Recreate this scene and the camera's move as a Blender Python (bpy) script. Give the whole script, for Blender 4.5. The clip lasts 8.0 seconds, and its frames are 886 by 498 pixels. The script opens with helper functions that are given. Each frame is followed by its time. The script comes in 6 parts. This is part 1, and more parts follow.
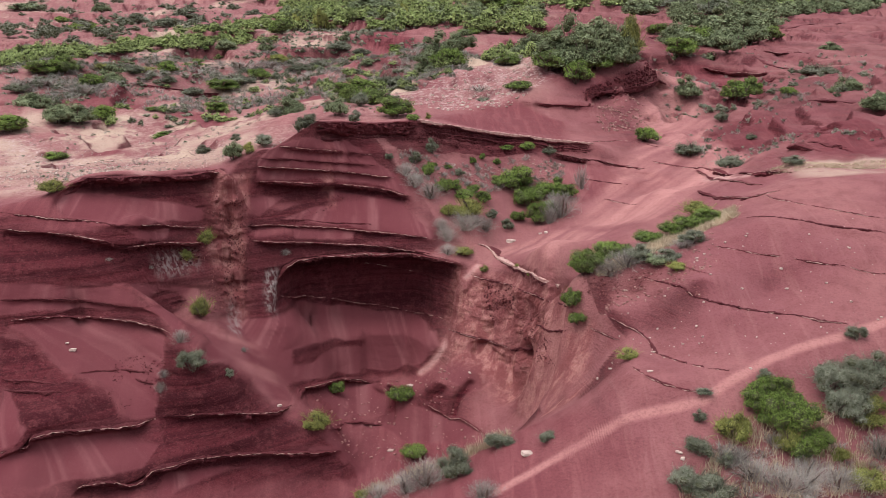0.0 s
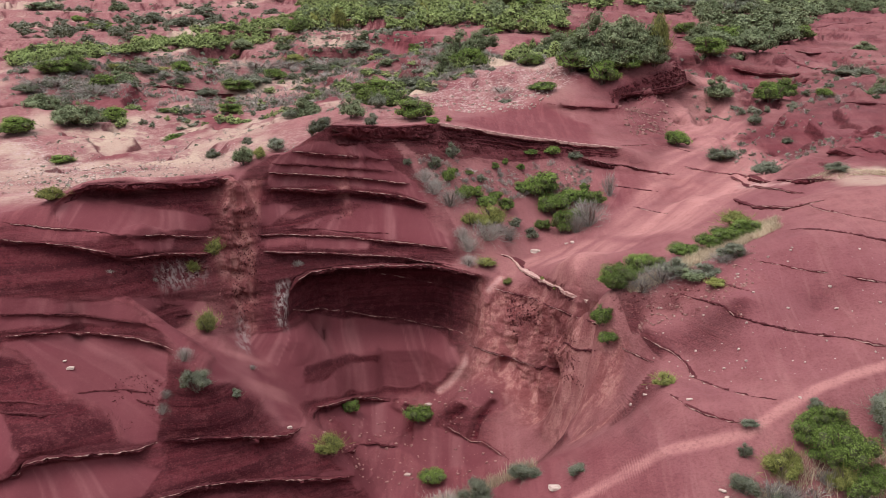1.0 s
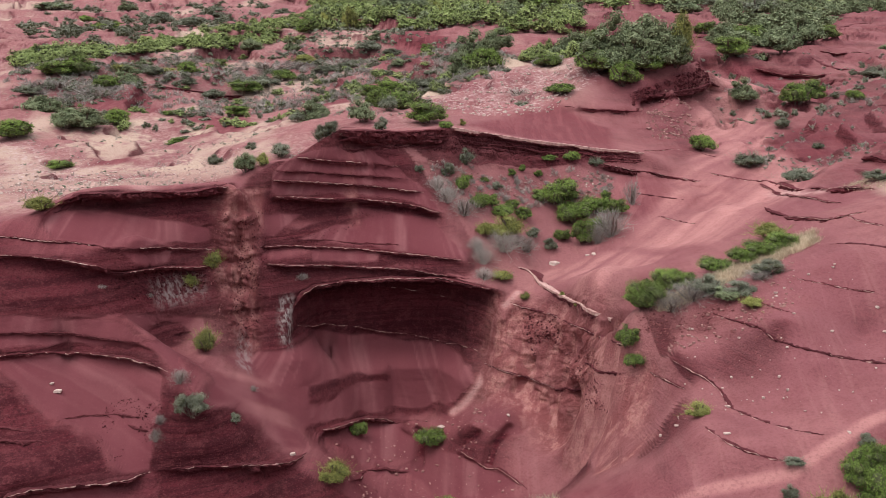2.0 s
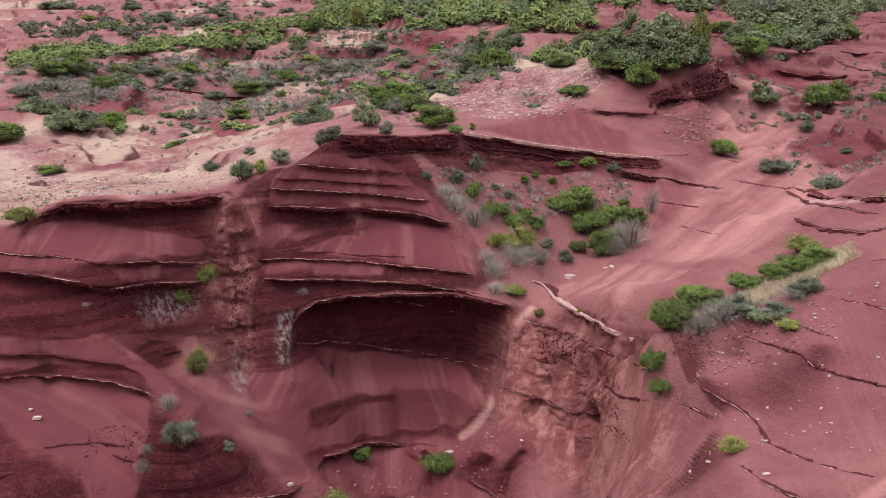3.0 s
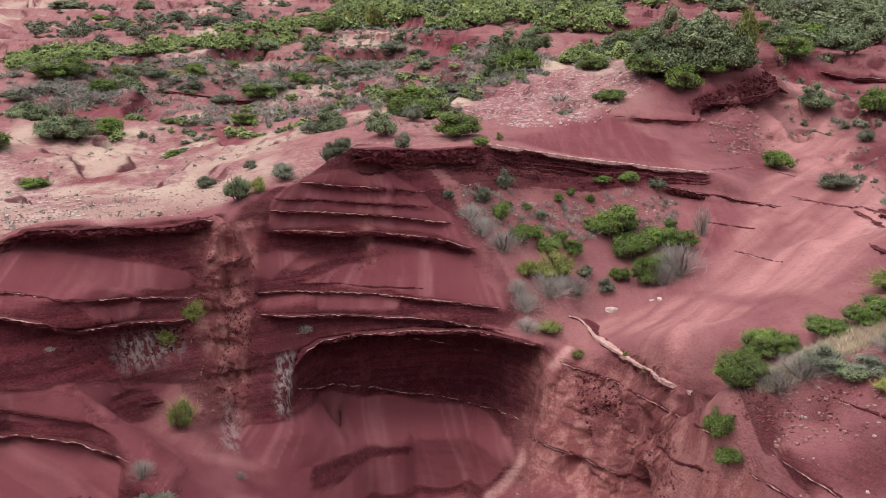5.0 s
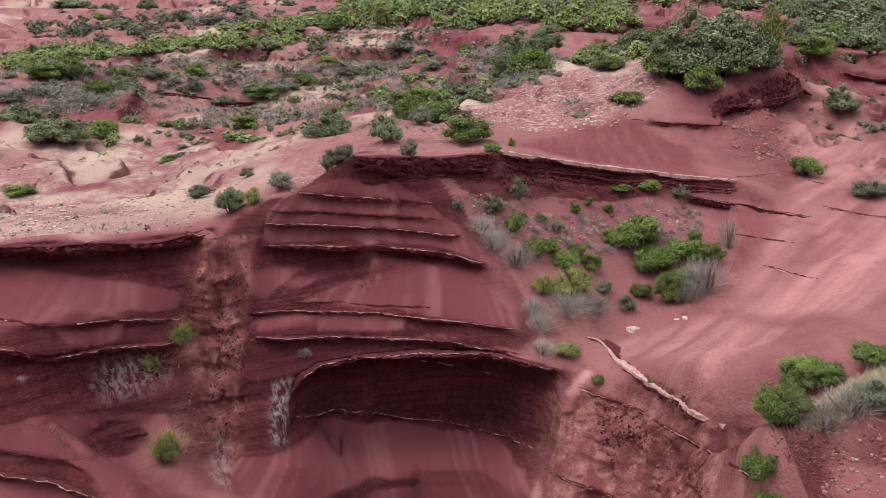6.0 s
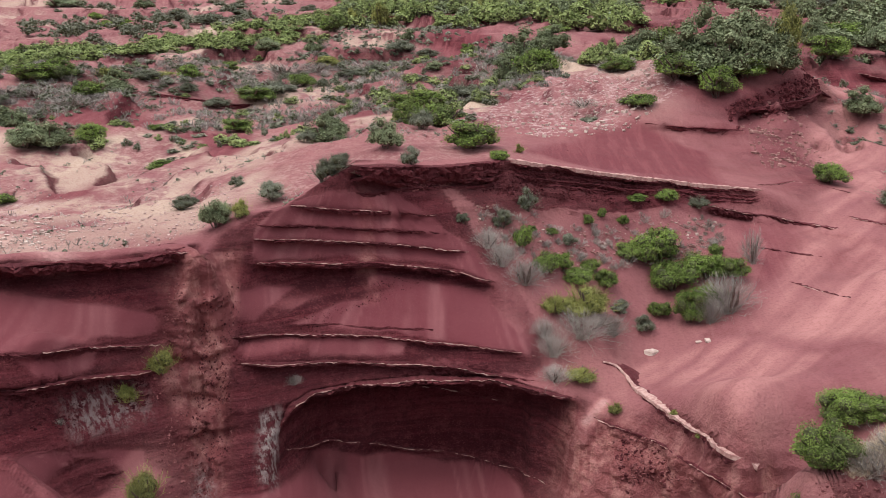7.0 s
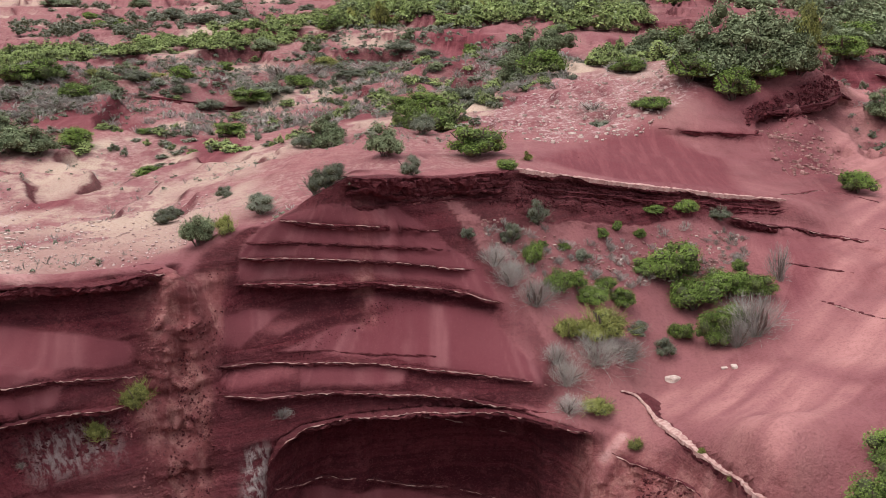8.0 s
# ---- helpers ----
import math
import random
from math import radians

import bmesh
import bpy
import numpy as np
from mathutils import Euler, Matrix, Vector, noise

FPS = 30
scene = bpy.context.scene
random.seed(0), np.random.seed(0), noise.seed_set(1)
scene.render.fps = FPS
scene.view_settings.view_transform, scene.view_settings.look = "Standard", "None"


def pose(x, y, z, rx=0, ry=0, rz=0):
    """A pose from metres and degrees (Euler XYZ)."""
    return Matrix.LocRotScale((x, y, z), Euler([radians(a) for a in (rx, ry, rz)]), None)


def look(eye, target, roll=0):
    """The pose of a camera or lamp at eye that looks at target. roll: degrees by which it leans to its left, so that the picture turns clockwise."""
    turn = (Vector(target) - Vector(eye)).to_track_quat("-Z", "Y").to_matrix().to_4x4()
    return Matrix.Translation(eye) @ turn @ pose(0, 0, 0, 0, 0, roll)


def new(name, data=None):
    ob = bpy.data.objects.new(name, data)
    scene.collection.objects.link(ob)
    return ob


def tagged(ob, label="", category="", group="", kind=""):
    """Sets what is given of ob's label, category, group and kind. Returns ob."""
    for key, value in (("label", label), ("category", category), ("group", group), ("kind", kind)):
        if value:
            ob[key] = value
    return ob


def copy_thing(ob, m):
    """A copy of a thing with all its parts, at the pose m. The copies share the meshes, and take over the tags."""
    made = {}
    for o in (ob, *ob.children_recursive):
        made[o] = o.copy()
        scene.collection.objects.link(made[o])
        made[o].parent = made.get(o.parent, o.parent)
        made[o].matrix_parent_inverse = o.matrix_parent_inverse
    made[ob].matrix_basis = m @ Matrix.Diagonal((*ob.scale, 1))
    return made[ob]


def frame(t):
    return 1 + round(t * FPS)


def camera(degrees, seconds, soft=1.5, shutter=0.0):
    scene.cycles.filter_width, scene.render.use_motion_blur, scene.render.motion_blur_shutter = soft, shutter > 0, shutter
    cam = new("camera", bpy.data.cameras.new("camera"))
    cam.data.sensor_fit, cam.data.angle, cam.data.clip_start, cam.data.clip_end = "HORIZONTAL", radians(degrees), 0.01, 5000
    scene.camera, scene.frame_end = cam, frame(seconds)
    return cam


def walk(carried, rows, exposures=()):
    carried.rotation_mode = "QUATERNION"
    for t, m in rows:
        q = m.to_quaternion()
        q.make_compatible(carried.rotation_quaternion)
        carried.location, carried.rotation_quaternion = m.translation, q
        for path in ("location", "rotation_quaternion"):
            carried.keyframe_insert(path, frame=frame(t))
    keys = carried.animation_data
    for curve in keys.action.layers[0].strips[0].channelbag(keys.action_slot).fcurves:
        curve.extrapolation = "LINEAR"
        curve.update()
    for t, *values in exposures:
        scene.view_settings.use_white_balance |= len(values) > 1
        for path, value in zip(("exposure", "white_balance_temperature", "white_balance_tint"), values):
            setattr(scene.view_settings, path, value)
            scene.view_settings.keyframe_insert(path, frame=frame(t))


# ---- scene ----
from mathutils.bvhtree import BVHTree

cam = camera(47.3, 8.0, soft=0.55)
METRES, EYE, TILT, LEAN, TURN = 25.0, 22.0, -13.0, 0.0, 0.0
ROWS = [
    (0.0, 0.0, 0.0, 0.0, 0.0, 0.0, 0.0),
    (0.5, -0.0018, 0.0608, 0.0121, 0.59, 0.0, -0.12),
    (1.0, -0.0038, 0.1217, 0.0241, 1.08, -0.02, -0.23),
    (1.5, -0.006, 0.1829, 0.0365, 1.46, -0.01, -0.3),
    (3.0, -0.0155, 0.3665, 0.0735, 2.21, -0.03, -0.45),
    (3.5, -0.0195, 0.4278, 0.0861, 2.29, -0.03, -0.48),
    (4.0, -0.0241, 0.4893, 0.0987, 2.47, -0.03, -0.51),
    (4.5, -0.0288, 0.5505, 0.1113, 2.91, -0.02, -0.6),
    (6.0, -0.0442, 0.7337, 0.149, 3.69, -0.05, -0.74),
    (6.5, -0.0499, 0.7945, 0.1615, 3.75, -0.06, -0.76),
    (7.0, -0.0561, 0.8553, 0.174, 3.75, -0.06, -0.77),
    (7.5, -0.0624, 0.9163, 0.1864, 3.76, -0.06, -0.76),
    (8.0, -0.0688, 0.9773, 0.199, 3.77, -0.06, -0.76),
]
walk(cam, [(t, pose(0, 0, EYE, TILT, LEAN, TURN) @ pose(METRES * x, METRES * y, METRES * z, 90 + pitch, roll, yaw)) for t, x, y, z, yaw, pitch, roll in ROWS])

# ---- light: an overcast sky with a broad, weak sun ----
world = bpy.data.worlds.new("overcast")
scene.world = world
world.use_nodes = True
wn, wl = world.node_tree.nodes, world.node_tree.links
sky = wn.new("ShaderNodeTexSky")
sky.sky_type = "NISHITA"
sky.sun_disc = False
sky.sun_elevation, sky.sun_rotation = radians(63), radians(237)
sky.air_density, sky.dust_density, sky.ozone_density = 1.0, 6.0, 1.0
veil = wn.new("ShaderNodeMix")
veil.data_type = "RGBA"
veil.inputs[0].default_value = 0.85
wl.new(sky.outputs[0], veil.inputs[6])
# The cloud cover is about three times as bright overhead as at the horizon.
way = wn.new("ShaderNodeTexCoord")
split = wn.new("ShaderNodeSeparateXYZ")
cloud = wn.new("ShaderNodeMapRange")
grey = wn.new("ShaderNodeVectorMath")
grey.operation = "SCALE"
grey.inputs[0].default_value = (7.0, 7.1, 7.3)
cloud.inputs[3].default_value, cloud.inputs[4].default_value = 0.30, 1.72
wl.new(way.outputs["Generated"], split.inputs[0])
wl.new(split.outputs[2], cloud.inputs[0])
wl.new(cloud.outputs[0], grey.inputs["Scale"])
wl.new(grey.outputs[0], veil.inputs[7])
wl.new(veil.outputs[2], wn["Background"].inputs[0])
wn["Background"].inputs[1].default_value = 0.188
sun = new("sun", bpy.data.lights.new("sun", "SUN"))
sun.data.energy, sun.data.angle, sun.data.color = 1.8, radians(40), (1.0, 0.96, 0.9)
sun.matrix_world = look((0, 0, 0), (0.38, 0.25, -0.89))

# ---- materials ----
def nodes_of(name):
    m = bpy.data.materials.new(name)
    m.use_nodes = True
    return m, m.node_tree.nodes, m.node_tree.links, m.node_tree.nodes["Principled BSDF"]


class Nodes:
    """Short names for building a node material."""

    def __init__(self, name, rough=0.9):
        self.mat, self.n, self.l, self.b = nodes_of(name)
        self.b.inputs["Roughness"].default_value = rough
        self.b.inputs["Specular IOR Level"].default_value = 0.08

    def plug(self, value, socket):
        if isinstance(value, bpy.types.NodeSocket):
            self.l.new(value, socket)
        else:
            socket.default_value = value

    def coords(self, scale=(1, 1, 1)):
        g = self.n.new("ShaderNodeNewGeometry")
        m = self.n.new("ShaderNodeMapping")
        m.inputs["Scale"].default_value = scale
        self.l.new(g.outputs["Position"], m.inputs["Vector"])
        return m.outputs[0]

    def noise(self, scale, detail=4, rough=0.55, vec=None, warp=0.0):
        t = self.n.new("ShaderNodeTexNoise")
        t.inputs["Scale"].default_value, t.inputs["Detail"].default_value = scale, detail
        t.inputs["Roughness"].default_value, t.inputs["Distortion"].default_value = rough, warp
        self.l.new(vec or self.coords(), t.inputs["Vector"])
        return t.outputs["Fac"]

    def ramp(self, fac, lo, hi, a=0.0, b=1.0):
        r = self.n.new("ShaderNodeMapRange")
        r.interpolation_type = "SMOOTHSTEP"
        for k, v in zip((0, 1, 2, 3, 4), (fac, lo, hi, a, b)):
            self.plug(v, r.inputs[k])
        return r.outputs[0]

    def math(self, op, a, b=0.0):
        k = self.n.new("ShaderNodeMath")
        k.operation = op
        self.plug(a, k.inputs[0]), self.plug(b, k.inputs[1])
        return k.outputs[0]

    def mix(self, fac, a, b, kind="MIX"):
        k = self.n.new("ShaderNodeMix")
        k.data_type, k.blend_type = "RGBA", kind
        for i, v in ((0, fac), (6, a), (7, b)):
            self.plug((*v, 1) if isinstance(v, tuple) and len(v) == 3 else v, k.inputs[i])
        return k.outputs[2]

    def attr(self, name):
        a = self.n.new("ShaderNodeAttribute")
        a.attribute_name = name
        return a.outputs["Fac"]

    def done(self, colour, height=None, bump=0.3, dist=0.05):
        self.plug((*colour, 1) if isinstance(colour, tuple) else colour, self.b.inputs["Base Color"])
        if height is not None:
            k = self.n.new("ShaderNodeBump")
            k.inputs["Strength"].default_value, k.inputs["Distance"].default_value = bump, dist
            self.l.new(height, k.inputs["Height"])
            self.l.new(k.outputs[0], self.b.inputs["Normal"])
        return self.mat


def ground_material():
    m = Nodes("red_mudstone", 0.92)
    big, mid, fine, grit = m.noise(0.12, 3), m.noise(0.9, 5, 0.6), m.noise(9, 4, 0.65), m.noise(34, 3, 0.7)
    beds = m.noise(1.0, 3, 0.6, m.coords((0.05, 0.05, 2.6)), 0.12)
    thin = m.noise(1.0, 4, 0.7, m.coords((0.10, 0.10, 9)), 0.25)
    wash = m.noise(1.0, 4, 0.6, m.coords((2.4, 0.22, 0.3)), 0.6)
    crumb, chunk = m.noise(3.2, 7, 0.72), m.noise(1.3, 6, 0.7, m.coords((1, 1, 1.6)))
    column = m.noise(1.0, 5, 0.62, m.coords((1.5, 1.5, 0.22)), 0.4)
    steep, scree = m.attr("steep"), m.attr("scree")
    c = m.mix(m.ramp(big, 0.35, 0.65), (0.205, 0.073, 0.083), (0.262, 0.106, 0.110))
    c = m.mix(m.ramp(mid, 0.4, 0.72, 0, 0.45), c, (0.140, 0.042, 0.048))
    c = m.mix(m.ramp(wash, 0.5, 0.72, 0, 0.4), c, (0.285, 0.130, 0.128))
    c = m.mix(m.math("MULTIPLY", m.attr("face"), 0.85), c, m.mix(m.ramp(wash, 0.4, 0.7), (0.142, 0.036, 0.045), (0.190, 0.056, 0.065)))
    # Colour of the dark bare beds, deepened to paint shade on steep faces.
    shaded_beds = m.mix(m.ramp(beds, 0.38, 0.62), (0.112, 0.020, 0.028), (0.040, 0.0045, 0.009))
    shaded_beds = m.mix(m.ramp(thin, 0.54, 0.68, 0, 0.6), shaded_beds, (0.028, 0.004, 0.007))
    shaded_beds = m.mix(m.ramp(chunk, 0.50, 0.66, 0, 0.6), shaded_beds, (0.150, 0.040, 0.046))
    shaded_beds = m.mix(m.ramp(crumb, 0.54, 0.64, 0, 0.7), shaded_beds, (0.026, 0.004, 0.007))
    shaded_beds = m.mix(m.ramp(crumb, 0.36, 0.44, 0.5, 0.0), shaded_beds, (0.16, 0.048, 0.052))
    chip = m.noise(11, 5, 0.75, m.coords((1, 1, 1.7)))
    shaded_beds = m.mix(m.ramp(chip, 0.54, 0.62, 0, 0.7), shaded_beds, (0.022, 0.003, 0.006))
    shaded_beds = m.mix(m.ramp(chip, 0.45, 0.37, 0, 0.5), shaded_beds, (0.185, 0.062, 0.066))
    c = m.mix(m.math("MAXIMUM", m.attr("shale"), m.math("MULTIPLY", steep, m.ramp(big, 0.2, 0.6, 0.95, 0.7))), c, shaded_beds)
    fan = m.mix(m.ramp(m.attr("streak"), 0.25, 0.95), (0.125, 0.032, 0.041), (0.200, 0.075, 0.083))
    fan = m.mix(m.ramp(big, 0.35, 0.65, 0, 0.35), fan, (0.150, 0.050, 0.057))
    c = m.mix(m.math("MULTIPLY", scree, m.ramp(mid, 0.3, 0.55, 1.0, 0.85)), c, fan)
    c = m.mix(m.math("MULTIPLY", m.attr("rubble"), m.ramp(mid, 0.36, 0.60, 0.6, 0.95)), c, m.mix(m.ramp(column, 0.42, 0.60), (0.235, 0.076, 0.078), m.mix(m.ramp(crumb, 0.45, 0.6), (0.44, 0.205, 0.188), (0.32, 0.120, 0.114))))
    c = m.mix(m.math("MULTIPLY", m.attr("dust"), m.ramp(mid, 0.25, 0.6, 0.45, 1.0)), c, (0.42, 0.195, 0.188))
    c = m.mix(m.math("MULTIPLY", m.attr("white"), m.ramp(mid, 0.35, 0.6, 0.2, 0.8)), c, (0.50, 0.33, 0.31))
    c = m.mix(m.math("MULTIPLY", m.attr("gravel"), m.ramp(chunk, 0.36, 0.56, 0.25, 0.9)), c, m.mix(m.ramp(crumb, 0.42, 0.56), (0.37, 0.225, 0.212), (0.24, 0.112, 0.108)))
    grass = m.noise(0.22, 8, 0.7)
    straw = m.math("MULTIPLY", m.attr("straw"), m.ramp(grass, 0.42, 0.52))
    c = m.mix(m.math("MULTIPLY", m.attr("straw"), m.ramp(grass, 0.35, 0.54, 0, 0.8)), c, m.mix(m.ramp(grit, 0.4, 0.6), (0.30, 0.19, 0.175), (0.44, 0.32, 0.29)))
    c = m.mix(straw, c, m.mix(m.ramp(fine, 0.35, 0.65), (0.34, 0.23, 0.175), (0.56, 0.44, 0.35)))
    c = m.mix(m.math("MULTIPLY", m.math("MULTIPLY", m.attr("stones"), m.ramp(chunk, 0.42, 0.60, 0.15, 0.9)), m.ramp(m.noise(4, 6, 0.75), 0.46, 0.60)), c, (0.46, 0.34, 0.33))
    c = m.mix(m.math("MULTIPLY", m.attr("seep"), m.ramp(m.noise(5, 4, 0.7, m.coords((1, 1, 0.4))), 0.42, 0.6)), c, (0.36, 0.31, 0.30))
    far = m.math("SUBTRACT", 1.0, m.math("MULTIPLY", scree, 0.6))
    c = m.mix(m.math("MULTIPLY", far, m.ramp(fine, 0.45, 0.7, 0.0, 0.26)), c, (0.075, 0.020, 0.025))
    c = m.mix(m.math("MULTIPLY", m.ramp(grit, 0.60, 0.72, 0.0, 0.3), m.math("SUBTRACT", 1.0, m.math("MULTIPLY", steep, 0.75))), c, (0.36, 0.19, 0.18))
    c = m.mix(m.ramp(grit, 0.40, 0.30, 0.0, 0.25), c, (0.05, 0.014, 0.018))
    bare = m.math("SUBTRACT", 1.0, m.math("MULTIPLY", scree, 0.8))
    h = m.math("ADD", m.math("MULTIPLY", mid, 0.6), m.math("MULTIPLY", fine, 0.35))
    h = m.math("MULTIPLY", h, bare)
    h = m.math("ADD", h, m.math("MULTIPLY", m.math("MULTIPLY", beds, steep), 0.9))
    h = m.math("ADD", h, m.math("MULTIPLY", m.math("MULTIPLY", thin, steep), 0.35))
    h = m.math("ADD", h, m.math("MULTIPLY", m.math("MULTIPLY", wash, 0.2), bare))
    h = m.math("SUBTRACT", h, m.math("MULTIPLY", m.math("ADD", m.math("ADD", crumb, m.math("MULTIPLY", chip, 0.35)), m.math("MULTIPLY", chunk, 0.8)), m.math("ADD", m.math("MULTIPLY", steep, 1.0), m.math("MULTIPLY", m.attr("rubble"), 0.6))))
    return m.done(c, h, 0.95, 0.2)


def leaf_material(name, low, high, rough=0.6):
    """Leaves: each one its own shade, each plant and each clump its own tint."""
    m = Nodes(name, rough)
    geo, info = m.n.new("ShaderNodeNewGeometry"), m.n.new("ShaderNodeObjectInfo")
    c = m.mix(m.ramp(geo.outputs["Random Per Island"], 0.0, 1.0), low, high)
    c = m.mix(m.math("MULTIPLY", info.outputs["Random"], 0.35), c, m.mix(0.5, low, (0.10, 0.075, 0.035)))
    c = m.mix(m.ramp(m.noise(2.6, 4, 0.6), 0.40, 0.62, 0.0, 0.5), c, tuple(0.7 * v for v in low))
    c = m.mix(m.ramp(m.noise(0.45, 2), 0.48, 0.62, 0.0, 0.45), c, tuple(1.15 * v for v in high))
    c = m.mix(m.ramp(m.noise(0.31, 2), 0.46, 0.34, 0.0, 0.5), c, m.mix(0.5, low, (0.11, 0.11, 0.075)))
    return m.done(c)


def stone_material(name, a, b, tint=0.3):
    m = Nodes(name, 0.85)
    info = m.n.new("ShaderNodeObjectInfo")
    n1 = m.noise(6, 5, 0.65)
    c = m.mix(m.ramp(n1, 0.35, 0.65), a, b)
    geo = m.n.new("ShaderNodeNewGeometry")
    c = m.mix(m.ramp(geo.outputs["Random Per Island"], 0.0, 1.0, 0.0, 0.5), c, a)
    c = m.mix(m.math("MULTIPLY", info.outputs["Random"], tint), c, (0.3, 0.2, 0.18))
    return m.done(c, n1, 0.5, 0.03)


GROUND = ground_material()
LEAF = {
    "mastic": leaf_material("mastic_leaf", (0.050, 0.078, 0.018), (0.215, 0.300, 0.072)),
    "dark_oak": leaf_material("holm_oak_leaf", (0.085, 0.105, 0.056), (0.285, 0.335, 0.195)),
    "scrub": leaf_material("scrub_leaf", (0.125, 0.165, 0.056), (0.375, 0.450, 0.180)),
    "grey_green": leaf_material("rosemary_leaf", (0.090, 0.098, 0.070), (0.290, 0.305, 0.235)),
    "dry": leaf_material("dry_twig", (0.17, 0.15, 0.14), (0.48, 0.44, 0.41), 0.8),
    "broom": leaf_material("broom_leaf", (0.120, 0.125, 0.035), (0.360, 0.370, 0.120)),
}
STRAW = leaf_material("dry_grass_blade", (0.34, 0.26, 0.18), (0.68, 0.56, 0.42), 0.8)
# Dark colour for balls inside the crowns, standing in for shade among leaves.
INNER_SHADE = stone_material("crown_shade", (0.060, 0.064, 0.034), (0.105, 0.110, 0.060), 0.0)
BARK = stone_material("bark", (0.06, 0.045, 0.04), (0.15, 0.12, 0.10))
PALE_STONE = stone_material("pale_limestone", (0.38, 0.28, 0.25), (0.62, 0.51, 0.46))
PALE_EDGE = stone_material("worn_pale_edge", (0.30, 0.15, 0.14), (0.58, 0.41, 0.37))
DARK_STONE = stone_material("fresh_mudstone", (0.035, 0.006, 0.009), (0.150, 0.042, 0.048), 0.0)
CRUMBLED = stone_material("crumbled_mudstone", (0.095, 0.026, 0.030), (0.290, 0.120, 0.120), 0.0)
PALE_PINK = stone_material("pale_pink_stone", (0.34, 0.22, 0.21), (0.58, 0.45, 0.42))
RED_STONE = stone_material("red_stone", (0.20, 0.08, 0.08), (0.42, 0.24, 0.22))

# ---- the land: break lines of the relief (x, y, z), and the lie of the slopes between them ----
BREAKS = {}
BREAKS["trail"] = [(2.03, 34.8, 4.67), (3.78, 35.6, 5.32), (5.69, 35.7, 6.42), (6.93, 35.7, 7.24), (9.67, 35.7, 7.86), (11.13, 36.5, 8.46), (12.46, 37.4, 8.82), (13.99, 38.1, 9.14), (15.98, 38.7, 9.49), (18.01, 39.4, 9.86)]
BREAKS["near_bank_brow"] = [(-3.48, 39.8, 1.97), (-1.55, 40.0, 2.71), (0.88, 39.4, 3.87), (2.75, 39.6, 4.8), (4.25, 40.5, 5.11), (6.12, 40.3, 6.34)]
BREAKS["gully_bed"] = [(-5.03, 45.2, 0.38), (-3.52, 47.0, -0.03), (-1.28, 48.3, 0.31), (1.61, 48.2, 1.68), (3.52, 48.6, 2.78), (4.66, 47.4, 3.82), (5.47, 46.3, 4.85)]
BREAKS["dome_lower_ledge"] = [(6.76, 44.7, 7.93), (7.76, 42.6, 7.96), (7.47, 39.2, 8.24), (7.59, 37.4, 8.4), (8.57, 36.6, 8.24), (10.15, 36.0, 8.15)]
BREAKS["dome_middle_ledge"] = [(7.33, 44.0, 8.71), (8.72, 42.1, 8.5), (8.93, 40.7, 8.34), (9.45, 38.6, 8.45), (11.23, 36.9, 8.63)]
BREAKS["dome_band"] = [(14.31, 46.0, 12.62), (16.33, 45.0, 12.56), (18.24, 44.6, 12.46), (19.78, 44.1, 12.23)]
BREAKS["dome_crest"] = [(6.0, 46.0, 9.82), (7.06, 46.0, 10.1), (9.03, 46.8, 10.78), (11.38, 47.8, 11.41), (14.2, 49.3, 12.2), (17.31, 51.9, 13.27), (19.54, 52.0, 13.76), (22.99, 52.0, 13.87)]
BREAKS["slab_edge"] = [(2.6, 58.2, 8.87), (3.17, 57.5, 8.72), (3.64, 54.6, 8.71), (4.58, 51.2, 8.84), (5.61, 48.5, 9.05), (6.03, 46.5, 9.3)]
BREAKS["rib"] = [(1.44, 55.5, 8.43), (0.88, 54.2, 7.52), (0.5, 53.9, 5.88), (-0.13, 53.5, 3.88), (-1.1, 53.1, 2.86)]
BREAKS["cave_lip"] = [(-8.94, 53.0, 8.0), (-8.71, 53.3, 8.78), (-8.18, 53.9, 9.01), (-7.04, 54.7, 8.98), (-4.54, 55.4, 9.01), (-2.04, 55.5, 8.89), (-0.1, 55.2, 8.7), (0.98, 54.9, 8.54)]
BREAKS["cave_wall"] = [(-8.76, 52.5, 7.28), (-8.15, 52.9, 7.33), (-6.42, 54.4, 6.83), (-4.38, 55.2, 6.78), (-2.11, 55.5, 6.53), (-0.13, 54.2, 6.72)]
BREAKS["cave_wall_foot"] = [(-8.7, 51.1, 5.95), (-6.57, 53.8, 5.37), (-4.4, 54.9, 4.79), (-2.08, 55.3, 4.67), (-0.39, 53.4, 4.75)]
BREAKS["cleft"] = [(-11.54, 53.3, 13.67), (-11.67, 52.6, 11.12), (-11.53, 52.2, 9.05), (-11.09, 51.4, 7.41)]
BREAKS["spur_crest"] = [(-15.14, 46.9, 9.53), (-13.71, 45.9, 8.55), (-12.68, 45.3, 7.6), (-11.38, 44.1, 6.79), (-9.7, 45.0, 4.8), (-8.56, 45.9, 3.93)]
BREAKS["low_ledge"] = [(-18.34, 38.9, 4.35), (-17.25, 39.8, 4.82), (-15.54, 41.0, 4.58), (-12.89, 42.9, 4.27)]
BREAKS["low_ledge_foot"] = [(-18.36, 38.9, 3.87), (-17.25, 39.7, 4.3), (-15.5, 40.8, 4.2), (-12.6, 42.7, 3.92), (-9.96, 43.4, 3.62), (-8.19, 45.2, 3.29)]
BREAKS["bottom_ledge"] = [(-15.1, 39.3, 2.68), (-13.13, 40.7, 2.66), (-12.1, 41.5, 2.74), (-10.35, 42.6, 2.65), (-7.58, 44.4, 1.97), (-5.08, 45.9, 1.24)]
